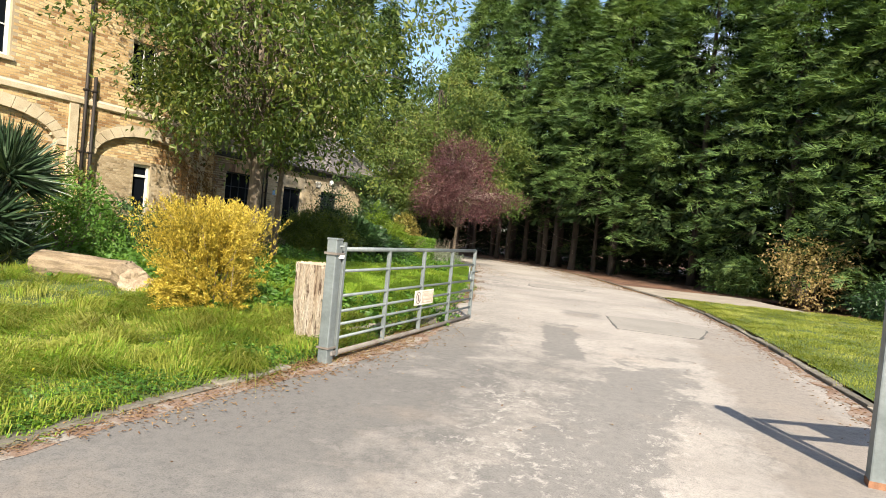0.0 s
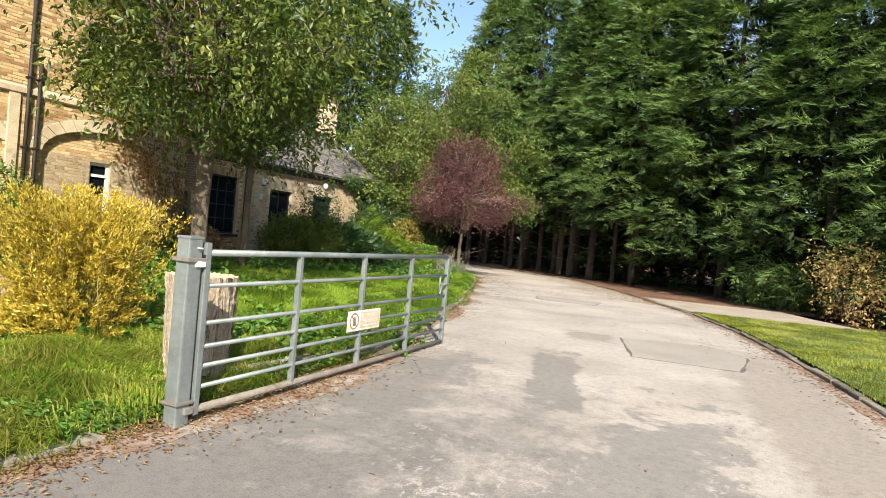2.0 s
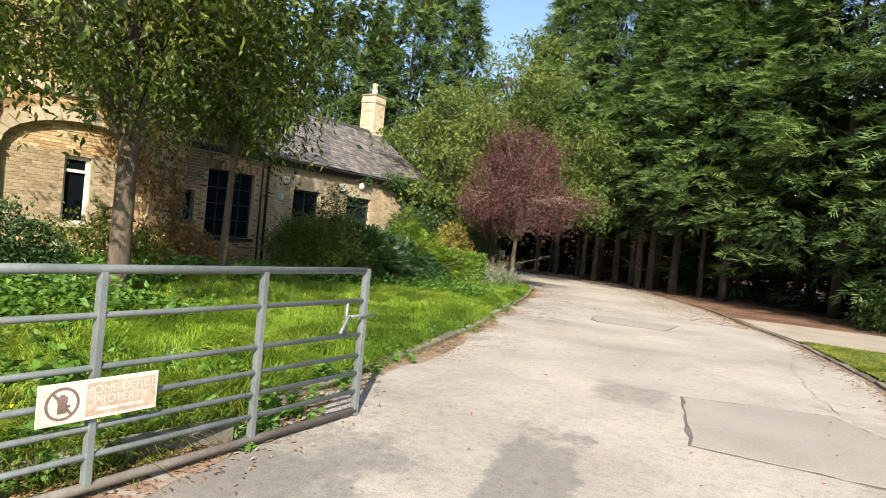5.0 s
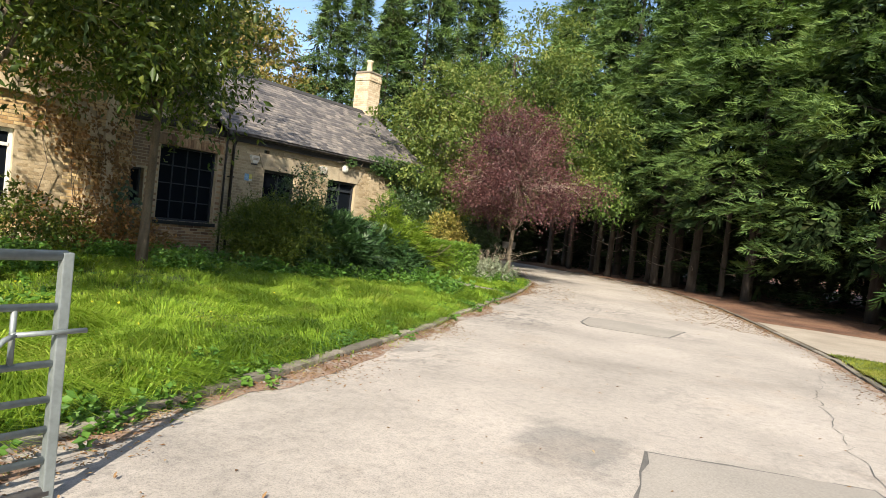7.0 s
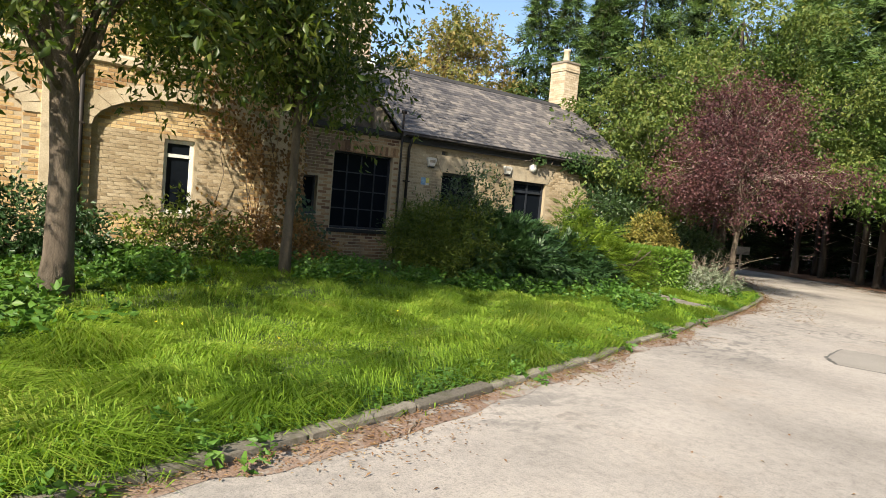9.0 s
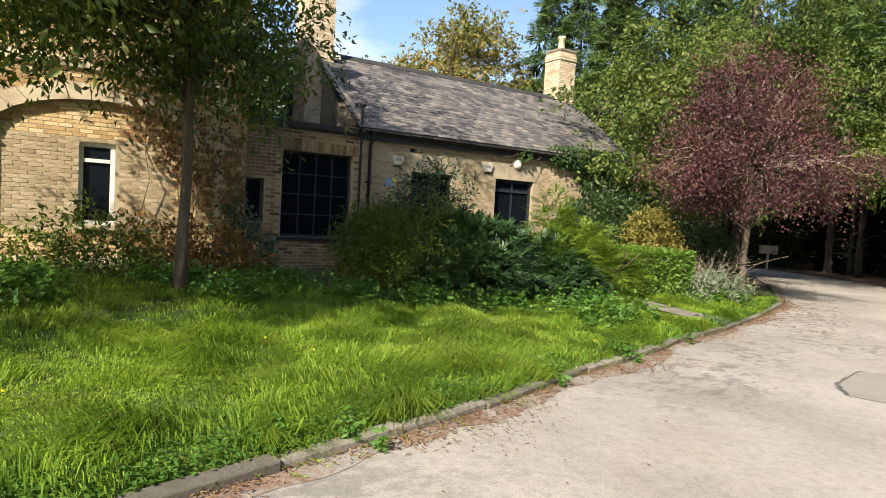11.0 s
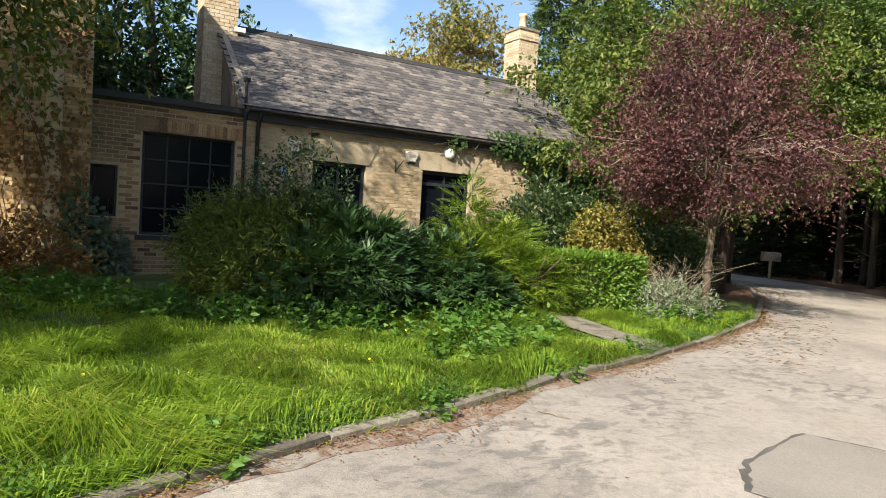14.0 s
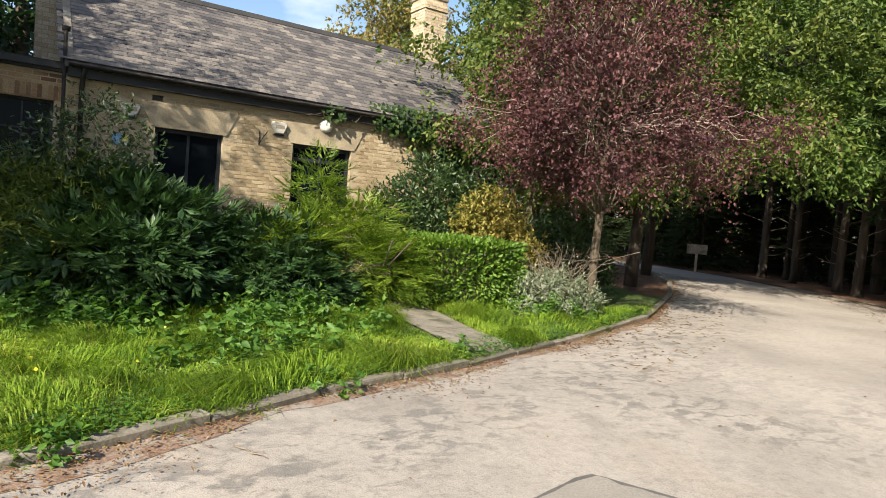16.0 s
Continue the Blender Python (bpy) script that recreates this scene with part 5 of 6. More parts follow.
broad_tree("purple_plum_tree", (-10.6, 26.7, lz(-10.6, 26.7) - 0.04),
           ([(0, 0, 0), (0.02, 0, 0.5), (0.0, 0.02, 1.1), (0.05, 0.0, 1.7), (0.0, 0.05, 2.8), (0.0, 0.0, 4.4)], [0.10, 0.078, 0.07, 0.066, 0.05, 0.03]),
           [(0.0, -0.2, 3.15, 1.8, 1.8, 0.95), (0.0, -0.1, 4.1, 1.45, 1.5, 1.2), (-0.1, -0.2, 5.0, 0.9, 0.95, 0.9), (0.0, -0.1, 5.7, 0.6, 0.6, 0.8), (0.1, 0.0, 4.7, 1.2, 1.2, 0.9), (1.2, 1.1, 3.2, 1.2, 1.1, 0.75), (1.4, 1.4, 2.9, 0.8, 0.8, 0.5), (-0.5, -1.7, 3.1, 0.9, 0.9, 0.6), (0.7, -1.4, 2.7, 1.0, 0.9, 0.55), (-0.9, 0.7, 2.8, 1.2, 1.2, 0.7), (0.1, -1.1, 3.6, 0.9, 0.9, 0.8), (0.2, 1.0, 3.6, 1.0, 1.0, 0.8)],
           M["leaf_purple"], M["bark"], "purple leaved plum tree with fine bare twigs beside the drive", 3700, 11, (0.064, 0.038), 0.38, 0.6, 40, "tree", "", 280, 17, 0.6)
broad_tree("ivy_clad_tree", (-15.6, 29.6, -0.1),
           ([(0, 0, 0), (0.1, 0, 2), (0, 0.1, 4), (0, 0, 7)], [0.22, 0.18, 0.14, 0.05]),
           [(0.2, -1.6, 4.6, 1.8, 2.2, 2.2), (0.4, 0.2, 6.2, 2.0, 2.4, 2.2), (0.9, -0.6, 2.6, 1.8, 2.0, 1.6), (0.3, 1.6, 4.5, 2.2, 2.2, 2.4)],
           M["leaf_mid"], M["bark"], "leafy yellow green tree at the end of the cottage", 3600, 9, (0.13, 0.075), 0.45, 0.5, 18, "tree", "", 0, 46)
# this trunk and the next take the dark bark in place of shade
broad_tree("birch_tree", (-14.7, 32.7, -0.15),
           ([(0, 0, 0), (0.1, 0, 2.5), (0, 0.1, 5), (0, 0, 9.5)], [0.19, 0.15, 0.12, 0.04]),
           [(0.4, -0.4, 6.0, 2.7, 2.7, 2.4), (0.8, 0, 9.0, 2.1, 2.1, 2.6), (-0.6, 1.2, 7.6, 2.0, 2.0, 2.0), (2.4, 0.4, 4.6, 2.0, 2.0, 1.3), (-1.2, 0.4, 5.0, 2.2, 2.2, 2.2), (3.2, 1.6, 6.0, 1.8, 1.8, 1.5)],
           M["leaf_mid"], M["bark_conifer_shade"], "tall loose yellow green tree behind the plum tree", 4400, 9, (0.14, 0.07), 0.55, 0.7, 24, "tree", "", 30, 44)
broad_tree("overhanging_tree", (-17.6, 37.0, -0.15),
           ([(0, 0, 0), (0.1, 0, 2.5), (0, 0.1, 5), (0, 0, 9)], [0.19, 0.16, 0.13, 0.05]),
           [(0.6, -0.6, 5.6, 3.2, 2.8, 2.2), (3.0, -1.4, 5.0, 2.6, 2.4, 1.6), (4.9, -1.0, 4.4, 2.0, 2.0, 1.2), (2.4, -0.6, 7.6, 3.2, 3.0, 2.2), (5.2, -0.4, 6.6, 2.0, 2.0, 1.6), (1, -0.5, 9.6, 2.6, 2.6, 1.8)],
           M["leaf_bright"], M["bark_conifer_shade"], "bright green broad leaved tree hanging over the drive", 4000, 9, (0.16, 0.075), 0.55, 0.8, 24, "tree", "", 30, 52, 1.1)
broad_tree("autumn_tree", (-45.5, 40.5, -0.2),
           ([(0, 0, 0), (0.2, 0, 4), (0, 0.3, 8), (0, 0, 13)], [0.5, 0.4, 0.3, 0.12]),
           [(0, 0, 13.5, 4.0, 4.5, 4.0), (-1, -3.5, 12.0, 2.8, 2.6, 2.2), (1, 3.4, 12.2, 2.8, 2.6, 2.4), (0, 0.8, 16.2, 2.4, 2.6, 1.8)],
           M["leaf_autumn"], M["bark"], "tall thin crowned tree turning yellow behind the cottage", 1500, 9, (0.30, 0.16), 1.0, 0.6, 30, "tree", "", 60, 24, 2.0)
for x, y, h in ((-27, 18.2, 11.5), (-33, 23.0, 9.5), (-30, 13.5, 11)):
    broad_tree("dark_tree", (x, y, -0.1),
               ([(0, 0, 0), (0.2, 0, 3), (0, 0.2, 6), (0, 0, h * 0.85)], [0.35, 0.28, 0.2, 0.08]),
               [(0, 0, h * 0.62, 3.4, 3.4, h * 0.34), (0.5, -1.6, h * 0.42, 2.8, 2.4, 2.4), (0.5, 1.6, h * 0.45, 2.6, 2.4, 2.4)],
               M["leaf_laurel"], M["bark"], "dark leafy tree behind the flat roof", 3000, 8, (0.22, 0.12), 0.8, 0.6, 16, "tree", "trees behind the annex", 0, 26, 1.6)


# ---- cypress trees ----
def cypress(name, at, h, r, bare, label, seed_fronds, group, frond=0.58, blades_each=5, thin=0.082, mat="leaf_conifer"):
    t = thing(name, at, label, "conifer", group)
    lean = rng.normal() * 0.15
    tubes("trunk", [([(0, 0, -0.2), (0.05, lean * 0.3, h * 0.2), (0, lean, h * 0.55), (0, lean, h * 0.96)], [0.22, 0.17, 0.12, 0.03])], M["bark_conifer_shade"], t, sides=10)
    # boughs set round the trunk, each ending in flat plumes of drooping sprays with dark gaps between
    per = 14
    bough_n = seed_fronds // per
    bz = bare + (h - bare) * rng.random(bough_n) ** 0.9
    ba = rng.random(bough_n) * 2 * math.pi
    s = (bz - bare) / (h - bare)
    reach = r * np.minimum(1.0, 0.78 + 2.2 * s) * np.clip(1.12 - s ** 1.7, 0.05, 1.1) * (0.70 + 0.42 * rng.random(bough_n))
    n = bough_n * per
    pick = np.repeat(np.arange(bough_n), per)
    a0 = ba[pick]
    axis = np.stack([np.cos(a0), np.sin(a0), np.zeros(n)], 1)
    side = np.stack([-np.sin(a0), np.cos(a0), np.zeros(n)], 1)
    u, w = rng.random(n), rng.normal(size=n)
    size = max(0.85, frond / 0.58)
    c = axis * (reach[pick] - 1.15 * size * (1 - u))[:, None] + side * (w * 0.34 * size * (1.15 - 0.6 * u))[:, None]
    c[:, 2] = np.maximum(bz[pick] + 0.14 * reach[pick] - 0.30 * size * u ** 2 + rng.normal(size=n) * 0.07 * size, 0.2)
    out = unit(axis + side * (w * 0.45)[:, None] + np.array([0, 0, 0.22]))
    # dark filler sprays further in, which close the crown and paint its shaded gaps
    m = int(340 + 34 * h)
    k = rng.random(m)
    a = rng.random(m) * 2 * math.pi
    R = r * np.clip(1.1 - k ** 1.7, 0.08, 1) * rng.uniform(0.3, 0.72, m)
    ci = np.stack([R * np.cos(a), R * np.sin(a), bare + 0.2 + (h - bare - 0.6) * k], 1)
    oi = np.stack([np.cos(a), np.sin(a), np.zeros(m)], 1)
    leaf_mesh("inner_growth", frond_arrays(ci, oi, 0.80, 5, 0.9, 0.7, 0.11, 0.9), M["leaf_shade"], t)
    leaf_mesh("foliage", frond_arrays(c, out, frond, blades_each, 1.0, 0.30, thin, 0.38), M[mat], t)
    few = rng.choice(bough_n, 14, replace=False)
    tubes("boughs", [limb((0, 0, bz[i] - 0.3), (reach[i] * 0.8 * math.cos(ba[i]), reach[i] * 0.8 * math.sin(ba[i]), bz[i] + 0.1), 0.05, 0.012, 0.05, 4, 0.03) for i in few], M["bark_conifer_shade"], t, sides=5)["kind"] = "stuff"
    return t


kinds = [cypress("cypress_tree", (-4.9, 36.0, -0.15), 17.0, 4.0, 2.7, "tall dark green cypress with layered drooping sprays", 10600, "cypress row", 0.46, 7, 0.048),
         cypress("cypress_tree", (-0.7, 33.2, -0.1), 18.0, 4.0, 1.3, "tall dark green cypress with layered drooping sprays", 11200, "cypress row", 0.46, 7, 0.048),
         cypress("cypress_tree", (2.9, 30.0, -0.05), 17.0, 3.9, 0.3, "tall dark green cypress with boughs to the ground", 10000, "cypress row", 0.46, 7, 0.048),
         cypress("cypress_tree", (-38.0, 51.0, -0.2), 20.0, 4.4, 0.4, "tall dark cypress standing behind the others", 2600, "cypresses behind", 0.72, 5, 0.07),
         # added dark thicket, its colour standing in for deep shade under the canopy
         cypress("young_cypress", (-20.8, 44.9, -0.2), 20.0, 4.2, 0.2, "low dark cypress added to stand in for the deep shade under the others", 1500, "young cypresses in the shade", 0.80, 4, 0.09, "leaf_shade")]
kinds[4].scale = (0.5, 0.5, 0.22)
# low copies darken the canopy's foot; the last six, added unseen, block skylight
for i, (x, y, k, s, tall) in enumerate([(6.2, 27.2, 2, 1.0, 1.0), (9.8, 25.8, 2, 1.02, 1.0), (13.4, 24.6, 3, 0.9, 0.9), (-8.6, 39.6, 0, 1.0, 1.0), (-12.6, 42.8, 0, 1.0, 1.22), (-16.6, 45.4, 0, 0.98, 1.28),
                                        (-20.2, 48.8, 0, 1.0, 0.92), (-24.0, 49.8, 3, 1.0, 0.4), (-3.0, 39.0, 3, 0.95, 1.0), (-6.8, 42.2, 3, 0.95, 1.0), (-10.8, 46.0, 3, 0.95, 1.0), (2.2, 35.6, 3, 0.95, 1.0), (7.0, 32.8, 3, 0.95, 1.0),
                                        (12.0, 32.0, 3, 1.0, 1.0), (-41.6, 47.2, 3, 0.95, 1.12), (-33.5, 50.5, 3, 1.05, 1.2), (-29.0, 52.0, 3, 0.95, 1.15), (-36.0, 58.0, 3, 1.1, 1.3),
                                        (-47.0, 44.0, 3, 0.8, 0.7), (-16.6, 51.5, 3, 1.1, 0.5), (-12.0, 53.0, 3, 1.1, 0.5), (-7.0, 50.5, 3, 1.1, 0.5), (-2.0, 47.0, 3, 1.1, 0.5), (3.0, 43.0, 3, 1.1, 0.5), (-21.5, 53.0, 3, 1.1, 0.42), (-26.0, 53.5, 3, 1.1, 0.36), (-31.0, 47.0, 3, 0.9, 0.4), (8.0, 40.0, 3, 1.1, 0.5), (-14.4, 47.6, 3, 0.9, 0.35), (-9.4, 43.6, 3, 0.85, 0.4), (-5.2, 39.6, 3, 0.85, 0.4), (-0.6, 36.6, 3, 0.85, 0.4), (-18.8, 51.0, 3, 0.9, 0.35), (-23.5, 46.8, 3, 0.7, 0.3), (4.6, 33.0, 3, 0.85, 0.4), (-29.0, 49.0, 3, 0.9, 0.3), (-40.2, 49.2, 3, 0.9, 1.2), (-35.6, 48.4, 3, 0.9, 1.15), (-27.0, 60.0, 3, 1.2, 0.5), (-19.0, 59.0, 3, 1.2, 0.7), (-11.0, 58.0, 3, 1.2, 0.8), (-4.0, 55.0, 3, 1.2, 0.8), (3.0, 51.0, 3, 1.2, 0.8), (9.0, 47.0, 3, 1.2, 0.8)]):
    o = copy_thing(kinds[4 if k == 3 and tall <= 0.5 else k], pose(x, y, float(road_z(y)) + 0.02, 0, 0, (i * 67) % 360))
    o.scale = (s, s, s * tall)
# close ranks of bare trunks under the canopy
runs_at = [(-17.4 + 1.02 * i + rng.normal() * 0.22, 44.6 - 0.70 * i + rng.normal() * 0.5) for i in range(13)]
pole = thing("conifer_trunk", (runs_at[0][0], runs_at[0][1], -0.2), "bare brown conifer trunk in the shade of the canopy", "tree trunk", "bare trunks under the canopy")
tubes("trunk", [([(0, 0, 0), (0.03, 0, 0.4), (0.0, 0.04, 2.5), (0, 0, 6.5)], [0.24, 0.17, 0.15, 0.10])], M["bark_conifer_shade"], pole, sides=10)
tubes("dead_branches", [limb((0, 0, 0.9 + 0.35 * k), (0.9 * math.cos(k * 2.4), 0.9 * math.sin(k * 2.4), 1.2 + 0.35 * k), 0.02, 0.006, 0.02, 4, 0.04) for k in range(12)], M["dead"], pole, sides=5)["kind"] = "stuff"
for i, (x, y) in enumerate(runs_at[1:]):
    o = copy_thing(pole, pose(x, y, -0.2, 0, 0, i * 71 % 360))
    k = 0.7 + 0.5 * ((i * 31) % 10) / 10
    o.scale = (k, k, 1.0)

# ---- shrubs ----
# golden spiky shrub
def spiky(name, at, r, h, n, mat, label, leaf, upward):
    t = thing(name, at, label, "shrub")
    a = rng.random(n) * 2 * math.pi
    k = np.sqrt(rng.random(n))
    foot = np.stack([0.9 * r * k * np.cos(a), 0.9 * r * k * np.sin(a), rng.random(n) * 0.72 * h], 1)
    ang = a + rng.normal(size=n) * 0.35
    tilt = np.where(rng.random(n) < 0.62, 0.7 + 0.6 * rng.random(n), k * 0.5 + rng.normal(size=n) * 0.14)
    way = np.stack([np.sin(tilt) * np.cos(ang), np.sin(tilt) * np.sin(ang), np.cos(tilt)], 1)
    L = np.minimum(h * (0.50 + 0.38 * rng.random(n)) * np.where(tilt > 0.7, 0.31, 0.95), (h * (0.93 + 0.1 * rng.random(n)) - foot[:, 2]) / np.maximum(0.35, np.cos(tilt)))
    per = 78
    s = rng.random((n, per, 1)) ** 0.6
    p = foot[:, None] + way[:, None] * L[:, None, None] * s + np.array([0, 0, -0.10]) * (s ** 2) * (k[:, None, None]) * h + rng.normal(size=(n, per, 3)) * 0.016
    lw = unit(way[:, None] * 1.0 + rng.normal(size=(n, per, 3)) * 0.45)
    p, lw = p.reshape(-1, 3), lw.reshape(-1, 3)
    ok = p[:, 2] > 0.02
    z = 0.7 + 0.6 * rng.random(ok.sum())
    leaf_mesh("foliage", [leaf_arrays(p[ok], lw[ok], leaf[0] * z, leaf[1] * z)], mat, t)
    few = rng.choice(n, 60, replace=False)
    tubes("stems", [([tuple(foot[i]), tuple(foot[i] + way[i] * L[i] * 0.6)], [0.008, 0.003]) for i in few], M["dead"], t, sides=4)["kind"] = "stuff"
    return t


spiky("golden_shrub", (-6.12, 6.6, lz(-6.12, 6.6) - 0.03), 0.50, 1.55, 760, M["leaf_gold"], "bright golden yellow shrub with arching leafy shoots", (0.038, 0.0115), 0.5)
# yucca
t = thing("yucca", (-10.75, 6.5, lz(-10.7, 6.5) - 0.03), "large dark green yucca with stiff sword leaves", "yucca")
ch = []
for hz, n, L in ((0.4, 150, 0.8), (0.95, 180, 0.85), (1.6, 180, 0.85)):
    for g in range(3):
        o = np.array([rng.normal() * 0.45, rng.normal() * 0.45, hz + rng.normal() * 0.15])
        a = rng.random(n) * 2 * math.pi
        el = rng.uniform(-0.45, 1.4, n)
        w = np.stack([np.cos(el) * np.cos(a), np.cos(el) * np.sin(a), np.sin(el)], 1)
        ch.append(leaf_arrays(np.repeat(o[None], n, 0) + w * 0.08, w, L * (0.75 + 0.4 * rng.random(n)), 0.04, 0.3))
leaf_mesh("blades", ch, M["leaf_yucca"], t)["kind"] = "stuff"
tubes("stems", [limb((rng.normal() * 0.2, rng.normal() * 0.2, 0), (rng.normal() * 0.4, rng.normal() * 0.4, 1.1), 0.07, 0.06, 0, 4, 0.02) for _ in range(4)], M["bark"], t, sides=7)["kind"] = "stuff"

GR = "shrubs in front of the cottage"
shrub("broom_shrub", (-12.6, 18.25, lz(-12.6, 18.25) - 0.03), [(0, 0.2, 0.7, 1.0, 0.75, 0.65), (0.8, 0.4, 0.5, 0.9, 0.75, 0.45), (-0.2, 0.1, 0.9, 0.6, 0.5, 0.5), (0.5, 0.7, 0.85, 0.6, 0.5, 0.5)], M["leaf_broom"], "loose olive green broom bush in front of the annex", 2600, 14, (0.10, 0.020), 0.42, 0.25, 0.45, 12, upward=0.5, group=GR)
for nm, x, y, lobes, n, L, lab in (("elder_shrub", -11.9, 19.7, [(0, 0, 0.7, 1.3, 1.15, 0.75), (0.9, -0.3, 0.5, 0.9, 1.1, 0.5), (0, 0.6, 0.75, 1.0, 0.8, 0.6), (-0.6, -0.3, 1.2, 0.6, 0.8, 0.45)], 3600, 0.27, "dense dark green shrub with drooping feathered glossy leaves"),
                                   ("laurel_shrub", -11.7, 21.3, [(0, 0, 0.55, 1.1, 1.0, 0.6), (0.7, 0.1, 0.35, 0.8, 0.9, 0.4)], 2600, 0.22, "dense dark green bush with small glossy leaves")):
    t = thing(nm, (x, y, lz(x, y) - 0.03), lab, "shrub", GR)
    c, d = in_lobes(lobes, n, 0.62)
    k = c[:, 2] > 0.06
    leaf_mesh("foliage", frond_arrays(c[k], unit(d[k] + np.array([0.15, 0, 0.1])), L, 8, 0.95, 0.55, 0.085, 0.35), M["leaf_laurel"], t)
    tubes("stems", [limb((rng.normal() * 0.08, rng.normal() * 0.08, 0), e * 0.9, 0.018, 0.005, 0.05, 5, 0.05) for e in c[:12]], M["bark"], t, sides=5)["kind"] = "stuff"
t = thing("juniper_shrub", (-12.0, 22.4, lz(-12, 22.4) - 0.03), "bright lime green juniper with layered feathery sprays", "shrub", GR)
c, d = in_lobes([(0, 0, 0.65, 1.0, 0.9, 0.7), (0.6, 0.45, 0.55, 0.9, 0.8, 0.5), (-0.2, -0.2, 1.3, 0.5, 0.5, 0.5), (0.1, 0.5, 1.1, 0.5, 0.6, 0.4), (-0.3, -0.1, 1.75, 0.3, 0.35, 0.35), (0.6, -0.7, 0.75, 0.6, 0.6, 0.4)], 1500, 0.55)
k = c[:, 2] > 0.1
leaf_mesh("foliage", plume_arrays(c[k], unit(d[k] * np.array([1, 1, 0.6]) + np.array([0.3, 0, 0.12])), 0.33, 12), M["leaf_lime"], t)
tubes("stems", [limb((0, 0, 0), (rng.normal() * 0.7, rng.normal() * 0.7, 1.0), 0.03, 0.01, 0, 5, 0.05) for _ in range(8)], M["bark"], t, sides=5)["kind"] = "stuff"
shrub("twiggy_shrub", (-12.4, 19.3, lz(-12.4, 19.3)), [(0, 0, 1.75, 0.5, 0.65, 0.7), (0.2, -0.5, 1.5, 0.4, 0.5, 0.5)], M["leaf_ivy"], "thin twiggy grey green shrub rising behind the dark bush", 380, 8, (0.075, 0.032), 0.32, 0.3, 0.6, 26, group=GR)
shrub("dark_wall_shrub", (-14.3, 25.6, lz(-14.3, 25.6)), [(0, 0, 1.25, 0.9, 1.0, 1.25), (0.3, 0.9, 1.1, 0.9, 1.0, 1.2), (0.1, -0.8, 0.9, 0.7, 0.7, 0.9)], M["leaf_ivy"], "dark olive shrub grown against the cottage", 1900, 9, (0.10, 0.045), 0.35, 0.4, 0.6, 14, group=GR)
shrub("dark_wall_shrub", (-13.3, 28.6, -0.1), [(0, 0, 0.8, 0.9, 1.1, 0.85)], M["leaf_ivy"], "dark low shrub in the shade behind the plum tree", 1100, 9, (0.10, 0.045), 0.35, 0.4, 0.6, 10, group=GR)
shrub("variegated_shrub", (-12.9, 26.2, lz(-12.9, 26.2) - 0.03), [(0, 0, 1.2, 0.55, 0.65, 0.85), (0.2, 0.3, 0.7, 0.6, 0.7, 0.6)], M["leaf_varieg"], "yellow variegated shrub behind the clipped hedge", 1100, 9, (0.085, 0.045), 0.25, 0.3, 0.6, 8, group=GR)
shrub("silver_shrub", (-10.75, 26.0, lz(-10.75, 26) - 0.02), [(0, 0, 0.28, 0.65, 0.7, 0.38)], M["leaf_silver"], "low silvery grey shrub beside the plum tree", 620, 9, (0.07, 0.025), 0.22, 0.2, 0.7, 8, group=GR)
t = thing("bare_shrub", (-11.35, 26.5, lz(-11.3, 26.5)), "grey leafless twiggy shrub beside the hedge", "shrub")
tubes("twigs", [limb((rng.normal() * 0.1, rng.normal() * 0.1, 0), (rng.normal() * 0.55, rng.normal() * 0.55, 0.6 + 0.6 * rng.random()), 0.012, 0.003, 0.1, 6, 0.07) for _ in range(70)], M["dead"], t, sides=4)["kind"] = "stuff"

# clipped hedge
t = thing("clipped_hedge", (-11.9, 24.55, lz(-11.9, 24.55) - 0.02), "clipped bright green box shaped hedge beside the path", "hedge")
n = 15000
q = rng.uniform(-1, 1, (n, 3))
ax = rng.integers(0, 3, n)
for i in range(3):
    m = ax == i
    q[m, i] = np.sign(q[m, i]) * (0.88 + 0.14 * rng.random(m.sum()))
q[:, 2] = np.where(ax == 2, np.abs(q[:, 2]), q[:, 2])
c = q * np.array([0.85, 0.95, 0.5]) + np.array([0, 0, 0.53]) + rng.normal(size=(n, 3)) * 0.025
out = unit(q * np.array([1, 1, 0.9]) + rng.normal(size=(n, 3)) * 0.6)
z = 0.7 + 0.6 * rng.random(n)
leaf_mesh("foliage", [leaf_arrays(c, out, 0.075 * z, 0.045 * z)], M["leaf_hedge"], t)
part("woody_core", box_bm((-0.62, -0.72, 0.0), (0.62, 0.72, 0.85), 0.1), M["bark"], t)

# creepers
def wall_creeper(name, y0, y1, z0, z1, x, n, mat, label, leaf, shape, depth=0.12):
    t = thing(name, (0, 0, 0), label, "creeper")
    y, z = rng.uniform(y0, y1, n * 3), rng.uniform(z0, z1, n * 3)
    ok = np.array([rng.random() < shape((a - y0) / (y1 - y0), (b - z0) / (z1 - z0)) for a, b in zip(y, z)])
    y, z = y[ok][:n], z[ok][:n]
    m = len(y)
    c = np.stack([x + 0.02 + np.abs(rng.normal(size=m)) * depth, y, z], 1)
    w = unit(np.stack([0.5 * np.ones(m), rng.normal(size=m) * 0.6, -0.8 + rng.normal(size=m) * 0.4], 1))
    k = 0.6 + 0.8 * rng.random(m)
    side = np.cross(w, np.array([1.0, 0, 0.3]))
    leaf_mesh("leaves", [leaf_arrays(c, w, leaf[0] * k, leaf[1] * k, 0.2, side)], mat, t)
